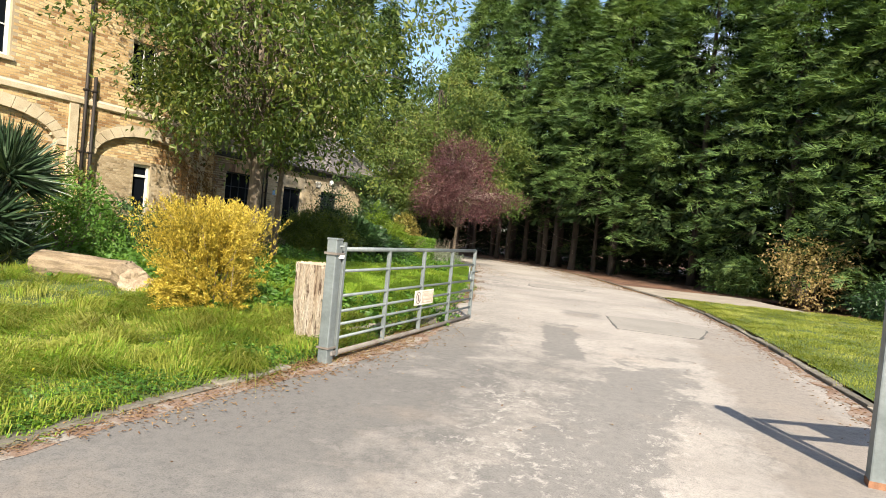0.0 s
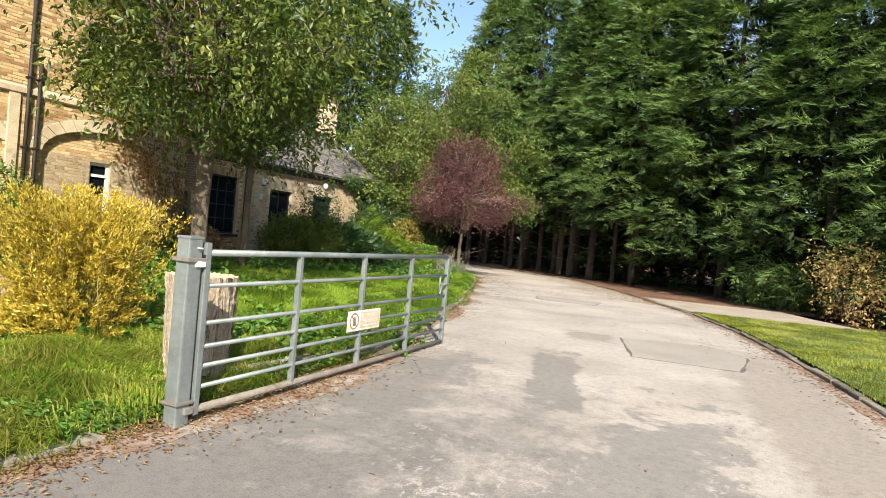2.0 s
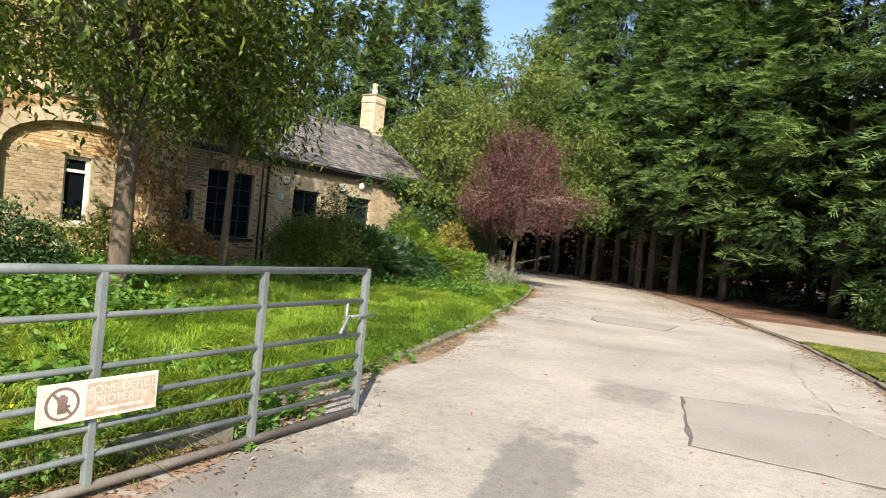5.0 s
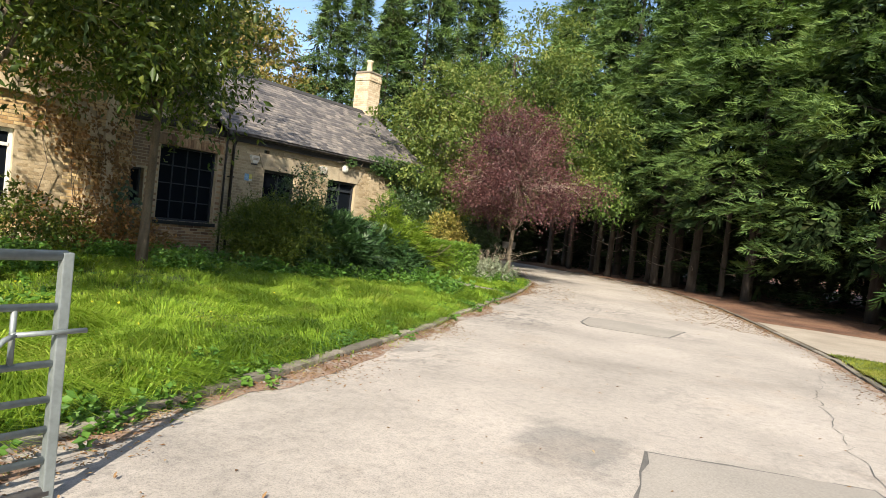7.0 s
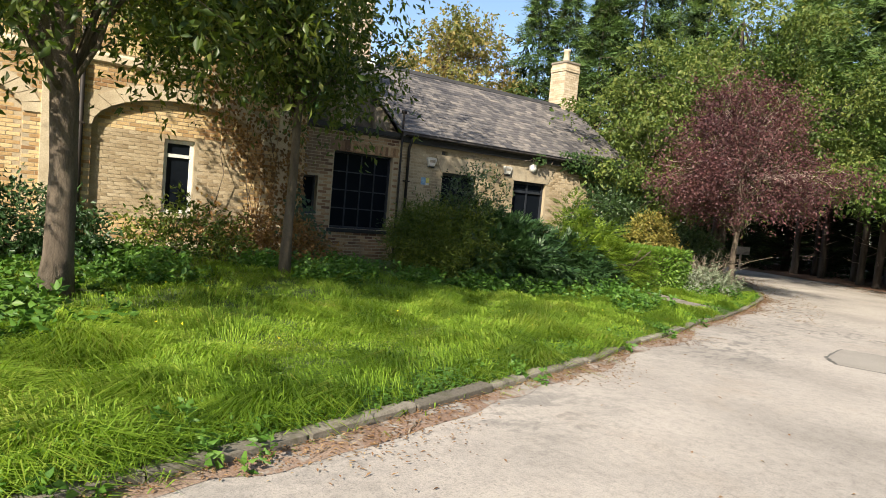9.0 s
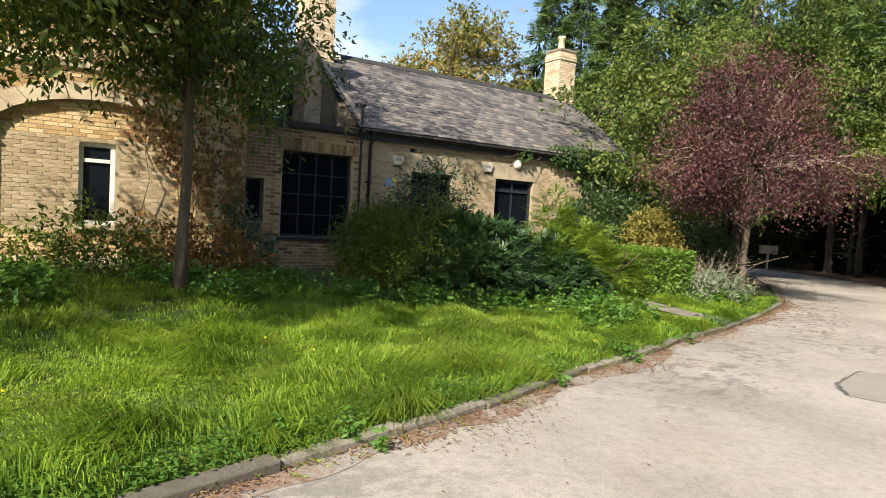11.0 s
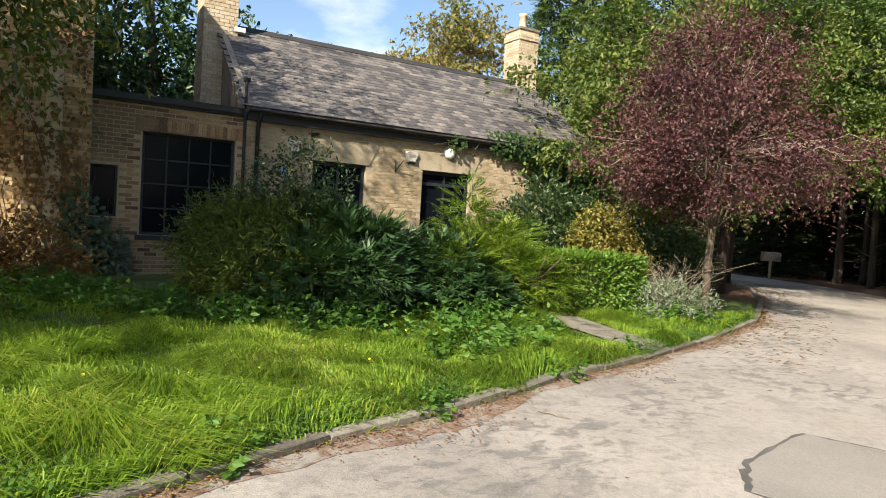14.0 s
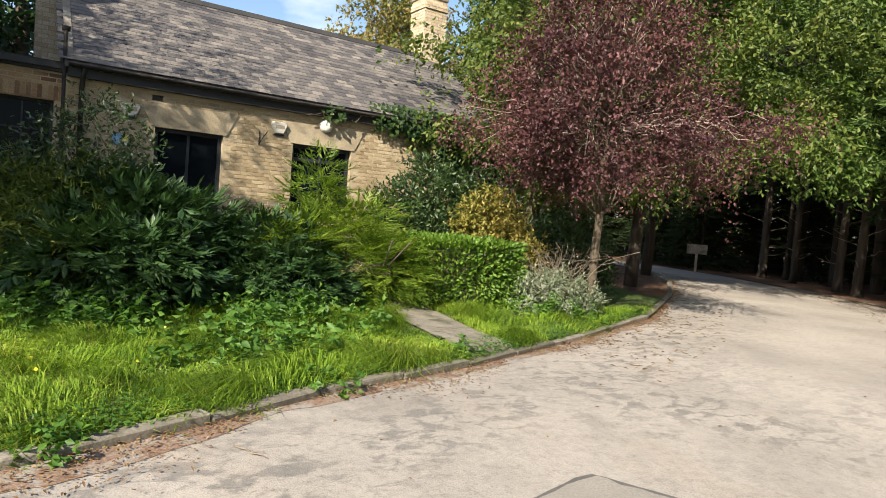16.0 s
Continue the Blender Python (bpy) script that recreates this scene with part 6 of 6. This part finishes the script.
    tubes("stems", [limb((x + 0.03, a, max(z0, 0.05)), (x + 0.03, a + rng.normal() * 0.5, z1 - (z1 - z0) * 0.5 * rng.random()), 0.014, 0.004, 0, 7, 0.02) for a in rng.uniform(y0 + 0.2, y1 - 0.2, 9)], M["bark"], t, sides=5)["kind"] = "stuff"
    return t


wall_creeper("ivy", 24.5, 28.4, 0.1, 3.7, WX, 5200, M["leaf_ivy"], "dark ivy climbing the end of the cottage wall", (0.09, 0.08), lambda u, v: np.clip(1.6 * u - 0.5 + 0.5 * math.sin(7 * v + 4 * u) + (0.5 if v > 0.82 else 0), 0, 1), 0.16)
wall_creeper("ivy", 22.0, 27.5, 3.17, 3.47, -15.27, 520, M["leaf_ivy"], "ivy trailing along the black gutter", (0.09, 0.08), lambda u, v: np.clip(u * 1.5 - 0.45 + 0.3 * math.sin(25 * u), 0, 1), 0.04)
wall_creeper("creeper", 14.0, 16.4, 0.2, 4.4, TALL_X, 1300, M["leaf_russet"], "russet creeper dying back on the corner of the tall house", (0.09, 0.06), lambda u, v: np.clip(0.15 + 0.6 * u - 0.3 * abs(v - 0.5) + 0.35 * math.sin(9 * v + 5 * u), 0, 1), 0.14)
wall_creeper("ivy", 15.7, 17.1, 0.1, 1.9, WX, 1300, M["leaf_ivy"], "dark ivy in the corner of the annex", (0.09, 0.08), lambda u, v: np.clip(1.1 - v - abs(u - 0.4), 0, 1), 0.2)

# low growth along the tall house
for nm, x, y, h, mt, lab, tw in (("rose_shrub", -13.7, 13.4, 0.95, "leaf_broom", "untidy reddish green shrub below the narrow window", 330),
                                 ("rose_shrub", -13.9, 15.2, 0.9, "leaf_russet", "untidy russet shrub near the annex", 420),
                                 ("bay_shrub", -13.0, 10.9, 1.1, "leaf_laurel", "dark evergreen shrub against the tall house", 600),
                                 ("buddleia_shrub", -13.2, 9.3, 2.0, "leaf_mid", "thin pale green shrub in front of the blind arch", 420),
                                 ("wild_shrub", -11.8, 8.6, 1.5, "leaf_nettle", "loose weedy shrub behind the log", 420),
                                 ("wild_shrub", -13.5, 5.5, 1.6, "leaf_mid", "loose weedy shrub behind the yucca", 700)):
    shrub(nm, (x, y, lz(x, y) - 0.03), [(0, 0, h * 0.55, 0.9, 1.0, h * 0.5), (0.3, 0.3, h * 0.35, 0.9, 0.9, h * 0.35)], M[mt], lab, tw, 9, (0.10, 0.042), 0.35, 0.4, 0.7, 16, group="shrubs along the tall house")
# shrubs beyond the verge
shrub("brown_shrub", (3.3, 25.9, float(verge_z(3.3, 25.9)) - 0.03), [(0, 0, 1.0, 1.0, 1.0, 0.9), (-0.4, -0.3, 1.9, 0.8, 0.8, 0.5), (0.7, 0.2, 1.6, 0.7, 0.7, 0.6)], M["leaf_brown"], "sparse brown green shrub on the edge of the verge", 420, 8, (0.10, 0.05), 0.45, 0.3, 0.6, 26)
shrub("dark_wall_shrub", (1.2, 29.6, 0.0), [(0, 0, 0.6, 1.2, 1.0, 0.8), (1.2, -0.5, 0.7, 1.1, 1.0, 0.8)], M["leaf_conifer"], "low dark shrub under the cypress boughs", 1100, 9, (0.13, 0.05), 0.35, 0.3)
for x, y in ((5.6, 22.2), (6.4, 18.4), (7.2, 14.8)):
    shrub("bramble_shrub", (x, y, float(verge_z(x, y)) - 0.05), [(0, 0, 0.5, 1.3, 1.6, 0.7)], M["leaf_laurel"], "dark bramble thicket under the cypresses", 800, 8, (0.12, 0.06), 0.4, 0.4, group="brambles under the cypresses")


# ---- grass and weeds ----
def blades(x, y, zf, height, width, per=14, spread=0.055, flop=1.0):
    """Tufts of grass: tussocks with hollows between them, the blades of each flopping over the same way."""
    m = len(x)
    tuft = np.array([1.5 * noise.noise((a * 1.5, b * 1.5, 0.3)) + 0.8 * noise.noise((a * 3.6, b * 3.6, 2.3)) for a, b in zip(x, y)])
    turn = np.array([noise.noise((a * 0.9, b * 0.9, 5.3)) + 0.35 * noise.noise((a * 2.6, b * 2.6, 8.3)) for a, b in zip(x, y)])
    hc = np.repeat(height * np.clip(0.85 + 1.25 * tuft, 0.30, 1.9) * (0.8 + 0.4 * rng.random(m)), per)
    ac = np.repeat(turn * 6 + rng.normal(size=m) * 0.4, per)
    n = m * per
    px, py = rng.normal(size=n), rng.normal(size=n)
    x, y = np.repeat(x, per) + px * spread, np.repeat(y, per) + py * spread
    h = np.maximum(hc, 0.035) * (0.65 + 0.6 * rng.random(n))
    dx, dy = np.cos(ac) * 0.9 + px * 0.32, np.sin(ac) * 0.9 + py * 0.32
    lean = flop * (0.5 + 0.7 * rng.random(n)) * np.clip(0.6 + hc / height * 0.35, 0.5, 1.4)
    z = zf(x, y)
    r = rng.random(n) * math.pi
    sx, sy = np.cos(r) * width / 2, np.sin(r) * width / 2
    bx, by = dx * lean * h, dy * lean * h
    P = np.stack([np.stack([x, y, z - 0.01], 1),
                  np.stack([x - sx + bx * 0.35, y - sy + by * 0.35, z + h * 0.6], 1), np.stack([x + sx + bx * 0.35, y + sy + by * 0.35, z + h * 0.6], 1),
                  np.stack([x + bx * 1.25, y + by * 1.25, z + h * np.maximum(0.32, 1.0 - 0.55 * lean)], 1)], 1).reshape(-1, 3)
    q = np.arange(n)[:, None] * 4
    F = np.concatenate([q + np.array([[0, 2, 1]]), q + np.array([[1, 2, 3]])])
    return P, F


def scatter_left(n, y0, y1, inner, outer):
    y = rng.uniform(y0, y1, n)
    x = road_left(y) - 0.11 - rng.uniform(inner, outer, n)
    return x, y


chunks, dry_chunks = [], []
for n, y0, y1, a, b in ((5200, 1.5, 12, 0.0, 3.5), (6200, 10, 24, 0.0, 3.2), (4600, 2, 24, 2.8, 7.0), (800, 23, 30, 0, 2.5), (1100, -6, 18, 6.0, 10)):
    x, y = scatter_left(n, y0, y1, a, b)
    ok = (x > -14.6) & ~((y > 16.9) & (x < -11.2)) & ~((np.abs(y - 22.8 + (x + 8.0) * 0.13) < 0.50) & (x < -8.0) & (y > 22)) & (np.hypot(x + 4.12, y - 6.33) > 0.3)
    x, y = x[ok], y[ok]
    dry = rng.random(len(y)) < np.clip((9.5 - y) / 3, 0.04, 0.7)
    chunks.append(blades(x[~dry], y[~dry], lawn_z, 0.125, 0.0088, 20, 0.055))
    dry_chunks.append(blades(x[dry], y[dry], lawn_z, 0.125, 0.0080, 20, 0.055))
# short dense growth that closes the sward between the tufts
for n, y0, y1, a, b in ((3600, 1.5, 12, 0.0, 3.5), (5200, 10, 24, 0.0, 4.2)):
    x, y = scatter_left(n, y0, y1, a, b)
    ok = ~((y > 16.9) & (x < -11.2)) & ~((np.abs(y - 22.8 + (x + 8.0) * 0.13) < 0.50) & (x < -8.0) & (y > 22)) & (np.hypot(x + 4.12, y - 6.33) > 0.3)
    chunks.append(blades(x[ok], y[ok], lawn_z, 0.06, 0.012, 16, 0.09, 1.2))
lawn_grass = leaf_mesh("lawn_grass", chunks, M["grass"], None)
tagged(lawn_grass, "long lush green grass blown in tufts", "grass", kind="stuff")
tagged(leaf_mesh("dry_grass", dry_chunks, M["grass_dry"], None), "yellowing dry grass among the green near the entrance", "grass", kind="stuff")
y = rng.uniform(5.5, 22, 6200)
x = road_right(y) + 0.17 + rng.uniform(0, 1, 6200) ** 1.3 * 6.5
tagged(leaf_mesh("verge_grass", [blades(x, y, verge_z, 0.05, 0.010, 13, 0.08, 1.0)], M["grass_dry"], None), "short mown green grass of the verge", "grass", kind="stuff")
# clover and moss along the grass edge
n = 16000
y = rng.uniform(1.5, 28, n)
x = road_left(y) - 0.08 - np.abs(rng.normal(size=n)) * 0.28
c = np.stack([x, y, lawn_z(x, y) + 0.02 + rng.random(n) * 0.05], 1)
w = unit(np.concatenate([rng.normal(size=(n, 2)), rng.normal(size=(n, 1)) * 0.3], 1))
tagged(leaf_mesh("clover", [leaf_arrays(c, w, 0.03 + 0.02 * rng.random(n), 0.026, 0.1, np.cross(w, np.array([0, 0, 1.0])))], M["leaf_nettle"], None), "low clover along the edge of the grass", "weeds", kind="stuff")
# footpath to the cottage
t = strip("footpath", np.arange(-11.4, -8.25, 0.2), lambda u: 0.0, lambda u: 0.0, lambda x, y: 0.0, M["kerb"], "narrow worn path through the grass to the cottage", "path", 1)
me = t.data
k = 0
for u in np.arange(-11.4, -8.25, 0.2):
    for s in (0.40, -0.40):
        yy = 22.8 - (u + 8.0) * 0.13 + s
        me.vertices[k].co = (u, yy, float(lawn_z(u, yy)) + 0.03)
        k += 1


def weeds(name, n, pts, zf, size, mat, label, spread, tall=0.25):
    ch = []
    for cx, cy, m in pts:
        x, y = cx + rng.normal(size=m) * spread, cy + rng.normal(size=m) * spread
        per = 12
        s = rng.random((m, per, 1))
        b = np.stack([x, y, zf(x, y)], 1)[:, None] + np.array([0, 0, 1.0]) * s * tall * (0.5 + rng.random((m, 1, 1)))
        w = unit(np.concatenate([rng.normal(size=(m, per, 2)), 0.15 + rng.normal(size=(m, per, 1)) * 0.3], 2))
        kk = 0.6 + 0.7 * rng.random(m * per)
        ch.append(leaf_arrays(b.reshape(-1, 3), w.reshape(-1, 3), size[0] * kk, size[1] * kk))
    return tagged(leaf_mesh(name, ch, mat, None), label, "weeds", kind="stuff")


weeds("nettles", 0, [(-8.5, 20.1, 40), (-8.6, 20.7, 30), (-9.9, 19.2, 90), (-9.9, 20.9, 70), (-10.4, 18.2, 100), (-9.9, 21.6, 40), (-11.0, 17.2, 90), (-12.0, 16.2, 120), (-11.0, 15.2, 80), (-12.4, 14.6, 110), (-13.2, 12.2, 100), (-11.8, 12.6, 90), (-10.2, 25.6, 50)], lawn_z, (0.09, 0.05), M["leaf_nettle"], "nettles and weeds before the shrubs", 0.33, 0.26)
weeds("ground_elder", 0, [(-9.6, 10.2, 160), (-8.7, 9.4, 140), (-8.0, 10.6, 120), (-7.5, 8.9, 110), (-10.6, 9.4, 160), (-9.0, 8.2, 140), (-10.4, 12.0, 120), (-11.6, 10.2, 120), (-5.6, 7.6, 60), (-5.2, 8.4, 60)], lawn_z, (0.10, 0.06), M["leaf_nettle"], "leafy ground cover under the cherry tree", 0.5, 0.19)
weeds("kerb_weeds", 0, [(-3.85, 9.3, 30), (-3.75, 8.8, 14), (-4.25, 10.3, 22), (-4.45, 10.9, 22), (-4.6, 11.6, 18), (-5.4, 14.4, 10), (-6.3, 17.0, 10), (-6.8, 18.6, 10), (-7.6, 20.6, 9), (-8.4, 22.4, 9), (-3.95, 7.7, 14), (-3.9, 4.9, 16)], lawn_z, (0.065, 0.04), M["leaf_nettle"], "docks and weeds along the kerb and gate foot", 0.14, 0.13)
# fallen leaves swept along the kerbs
n = 15000
y = rng.uniform(0.5, 30, n)
x = road_left(y) + np.abs(rng.normal(size=n)) * 0.2 * (1.0 + 0.6 * np.sin(y * 2.1)) - 0.10
c = np.stack([x, y, road_z(y) + 0.008 + rng.random(n) * 0.02], 1)
a = rng.random(n) * 2 * math.pi
w = np.stack([np.cos(a), np.sin(a), rng.normal(size=n) * 0.2], 1)
ch = [leaf_arrays(c, w, 0.018 + 0.035 * rng.random(n) ** 2, 0.014, 0.2, np.cross(w, np.array([0, 0, 1.0])))]
n = 2600
y = rng.uniform(6, 36, n)
x = road_right(y) - np.abs(rng.normal(size=n)) * 0.22
c = np.stack([x, y, road_z(y) + 0.008], 1)
a = rng.random(n) * 2 * math.pi
w = np.stack([np.cos(a), np.sin(a), rng.normal(size=n) * 0.2], 1)
ch.append(leaf_arrays(c, w, 0.03 + 0.03 * rng.random(n), 0.02, 0.2, np.cross(w, np.array([0, 0, 1.0]))))
n = 2600
y = rng.uniform(4.3, 9.6, n)
x = road_left(y) - 0.2 + np.abs(rng.normal(size=n)) * 0.30
a = rng.random(n) * 2 * math.pi
w = np.stack([np.cos(a), np.sin(a), rng.normal(size=n) * 0.25], 1)
ch.append(leaf_arrays(np.stack([x, y, np.maximum(road_z(y), np.where(x < road_left(y), lawn_z(x, y), 0)) + 0.012], 1), w, 0.02 + 0.04 * rng.random(n), 0.018, 0.2, np.cross(w, np.array([0, 0, 1.0]))))
n = 5200
y = rng.uniform(24, 40, n)
u = rng.random(n) ** 2.2
x = np.where(rng.random(n) < 0.75, road_right(y) - u * 2.4, road_left(y) + u * 1.6)
a = rng.random(n) * 2 * math.pi
w = np.stack([np.cos(a), np.sin(a), rng.normal(size=n) * 0.25], 1)
ch.append(leaf_arrays(np.stack([x, y, road_z(y) + 0.008], 1), w, 0.04 + 0.05 * rng.random(n), 0.03, 0.2, np.cross(w, np.array([0, 0, 1.0]))))
n = 260
y = rng.uniform(2, 34, n)
x = road_left(y) + rng.random(n) * (road_right(y) - road_left(y))
a = rng.random(n) * 2 * math.pi
w = np.stack([np.cos(a), np.sin(a), rng.normal(size=n) * 0.25], 1)
ch.append(leaf_arrays(np.stack([x, y, road_z(y) + 0.009], 1), w, 0.02 + 0.035 * rng.random(n), 0.018, 0.2, np.cross(w, np.array([0, 0, 1.0]))))
tagged(leaf_mesh("fallen_leaves", ch, M["fallen"], None), "brown fallen leaves swept against the kerbs", "leaves", kind="stuff")
for x, y, r in ((-6.55, 19.6, 20), (-5.9, 15.2, 75), (-4.6, 12.9, 130)):
    t = thing("fallen_twig", (x, y, float(road_z(y)) + 0.008), "small dry twig lying on the drive", "twig", "twigs on the drive", "", r)
    tubes("stem", [limb((-0.14, 0, 0), (0.14, 0.02, 0.004), 0.006, 0.003, 0.02, 5, 0.03)], M["dead"], t, sides=5)
    tubes("shoot", [limb((0.0, 0, 0.002), (0.07, 0.06, 0.006), 0.004, 0.002, 0.02, 3, 0.03)], M["dead"], t, sides=5)
n = 90
x, y = scatter_left(n, 2, 22, 0.2, 5)
c = np.stack([x, y, lawn_z(x, y) + 0.13], 1)
tagged(leaf_mesh("dandelions", [leaf_arrays(c, rng.normal(size=(n, 3)) * np.array([1, 1, 0.2]), 0.03, 0.03)], M["flower"], None), "scattered small yellow flowers in the grass", "flowers", kind="stuff")

# ---- pieces of walls and roofs ----
def brick_field(parent, x, y0, y1, z0, z1, skip, material, single=None, seed=1):
    """Courses of bricks on a wall that faces +x. Those within single (ya, yb, za, zb) become objects of their own, the rest one mesh."""
    rs = random.Random(seed)
    V, F = [], []
    shared = {}
    made = 0
    course, k, z = 0.0755, 0, z0
    while z + 0.06 < z1:
        y = y0 - (0.1125 if k % 2 else 0.0)
        while y < y1:
            a, b = max(y + 0.005, y0), min(y + 0.220, y1)
            c = ((a + b) / 2, z + course / 2)
            # cut a brick back where an opening takes part of it
            if b - a > 0.04 and not skip(a + 0.02, c[1]) and not skip(b - 0.02, c[1]) and not skip(*c):
                d = 0.004 + rs.random() * 0.005
                lo, hi = (x - 0.01, a, z + 0.005), (x + d, b, z + course - 0.005)
                e = 0.004
                if single and single[0] < c[0] < single[1] and single[2] < c[1] < single[3] and made < 300 and b - a > 0.2:
                    key = "brick"
                    if key not in shared:
                        bm = box_bm((-0.012, -0.1075, -0.0328), (0.0, 0.1075, 0.0328), 0.003)
                        ob = part("brick", bm, M["brick_piece"], parent)
                        shared[key] = ob.data
                    else:
                        ob = new("brick", shared[key])
                        ob.parent = parent
                    ob.matrix_basis = pose(x + d, c[0], c[1], rs.gauss(0, 0.25), 0, rs.gauss(0, 0.4))
                    made += 1
                else:
                    o = len(V)
                    V += [(lo[0], lo[1], lo[2]), (lo[0], hi[1], lo[2]), (lo[0], hi[1], hi[2]), (lo[0], lo[1], hi[2]),
                          (hi[0], lo[1] + e, lo[2] + e), (hi[0], hi[1] - e, lo[2] + e), (hi[0], hi[1] - e, hi[2] - e), (hi[0], lo[1] + e, hi[2] - e)]
                    F += [(o + 4, o + 5, o + 6, o + 7), (o, o + 1, o + 5, o + 4), (o + 1, o + 2, o + 6, o + 5), (o + 2, o + 3, o + 7, o + 6), (o + 3, o, o + 4, o + 7)]
            y += 0.225
        z += course
        k += 1
    ob = mesh_obj("brickwork", V, F, material, parent)
    ob["kind"] = "stuff"


def in_any(holes, pad=0.0):
    return lambda y, z: any(h[0] - pad < y < h[1] + pad and h[2] - pad < z < h[3] + pad for h in holes)


def cottage_skip(y, z):
    if in_any([W1, W2, VENT], 0.01)(y, z):
        return True
    return any(h[3] < z < h[3] + 0.42 and h[0] - 0.06 - 0.48 * (z - h[3]) < y < h[1] + 0.06 + 0.48 * (z - h[3]) for h in (W1, W2)) or any(h[0] - 0.08 < y < h[1] + 0.08 and h[2] - 0.1 < z < h[2] for h in (W1, W2))


brick_field(cottage_wall, WX, 19.06, 28.2, -0.1, 3.2, cottage_skip, M["brick_cottage"], (21.7, 24.9, 1.4, 3.2), 3)
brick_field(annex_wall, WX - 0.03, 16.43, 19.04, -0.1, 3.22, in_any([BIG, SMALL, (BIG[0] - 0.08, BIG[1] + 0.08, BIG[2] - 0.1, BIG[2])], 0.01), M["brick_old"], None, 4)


def in_arch(y, z):
    t = arch_top(y)
    return t is not None and z < t


def band(y, z):
    for a, b, s, top in ARCHES:
        if z > s and ((y - (a + b) / 2) / ((b - a) / 2 + 0.3)) ** 2 + ((z - s) / (top - s + 0.3)) ** 2 < 1:
            return True
    return False


sk = bpy.data.objects["wall_tall_house_skin"]
brick_field(sk, TALL_X, 2.5, 16.42, 0.42, 6.85, lambda y, z: in_arch(y, z) or band(y, z) or in_any([UPA, UPB, (UPA[0] - 0.08, UPA[1] + 0.08, UPA[2] - 0.1, UPA[2])], 0.01)(y, z) or 3.8 < z < 4.02, M["brick"], None, 5)
brick_field(tall_wall, TALL_X - 0.11, 7.55, 15.45, 0.42, 3.38, lambda y, z: not in_arch(y, z + 0.03) or in_any([TWIN, (TWIN[0] - 0.08, TWIN[1] + 0.08, TWIN[2] - 0.1, TWIN[2])], 0.01)(y, z), M["brick"], (12.1, 15.0, 0.9, 2.6), 6)


# soldier course over the annex window
V, F = [], []
for y in np.arange(BIG[0] - 0.12, BIG[1] + 0.1, 0.076):
    o = len(V)
    lo, hi = (WX - 0.035, y, BIG[3] + 0.012), (WX - 0.012, y + 0.066, BIG[3] + 0.225)
    V += [(x, q, z) for x in (lo[0], hi[0]) for q, z in ((lo[1], lo[2]), (hi[1], lo[2]), (hi[1], hi[2]), (lo[1], hi[2]))]
    F += [(o + 4, o + 5, o + 6, o + 7), (o, o + 1, o + 5, o + 4), (o + 1, o + 2, o + 6, o + 5), (o + 2, o + 3, o + 7, o + 6), (o + 3, o, o + 4, o + 7)]
mesh_obj("soldier_course", V, F, M["brick_old"], annex_wall)

# slates on the front pitch
roof = bpy.data.objects["roof_front"]
run = math.hypot(RIDGE[0] - EAVE[0], RIDGE[1] - EAVE[1])
ang = math.degrees(math.atan2(RIDGE[1] - EAVE[1], EAVE[0] - RIDGE[0]))
gauge, wide = 0.165, 0.235
rs = random.Random(9)
bm = box_bm((-wide / 2 + 0.003, -0.27, 0), (wide / 2 - 0.003, 0.0, 0.008))
first = part("slate", bm, M["slate_piece"], roof)
base_mesh = first.data
V, F = [], []
local = [tuple(v.co) for v in base_mesh.vertices]
faces = [tuple(q.vertices) for q in base_mesh.polygons]
rows, made = int(run / gauge) + 1, 0
for r in range(rows):
    y = 19.02 + (wide / 2 if r % 2 else 0)
    while y < 28.3:
        s = r * gauge - 0.03
        px, pz = EAVE[0] - s * math.cos(radians(ang)), EAVE[1] + s * math.sin(radians(ang)) + 0.002
        m = Matrix.Translation((px, y, pz)) @ Matrix(((0, math.cos(radians(ang)), math.sin(radians(ang)), 0), (-1, 0, 0, 0), (0, -math.sin(radians(ang)), math.cos(radians(ang)), 0), (0, 0, 0, 1))) @ pose(0, 0, 0, 2.0 + rs.gauss(0, 0.35), rs.gauss(0, 0.4), rs.gauss(0, 0.9))
        if 20.0 < y < 25.0 and made < 300 and r < 17:
            ob = first if made == 0 else new("slate", base_mesh)
            ob.parent = roof
            ob.matrix_basis = m
            made += 1
        else:
            o = len(V)
            V += [tuple(m @ Vector(c)) for c in local]
            F += [tuple(i + o for i in f) for f in faces]
        y += wide
    
ob = mesh_obj("slates", V, F, M["slate"], roof)
ob["kind"] = "stuff"
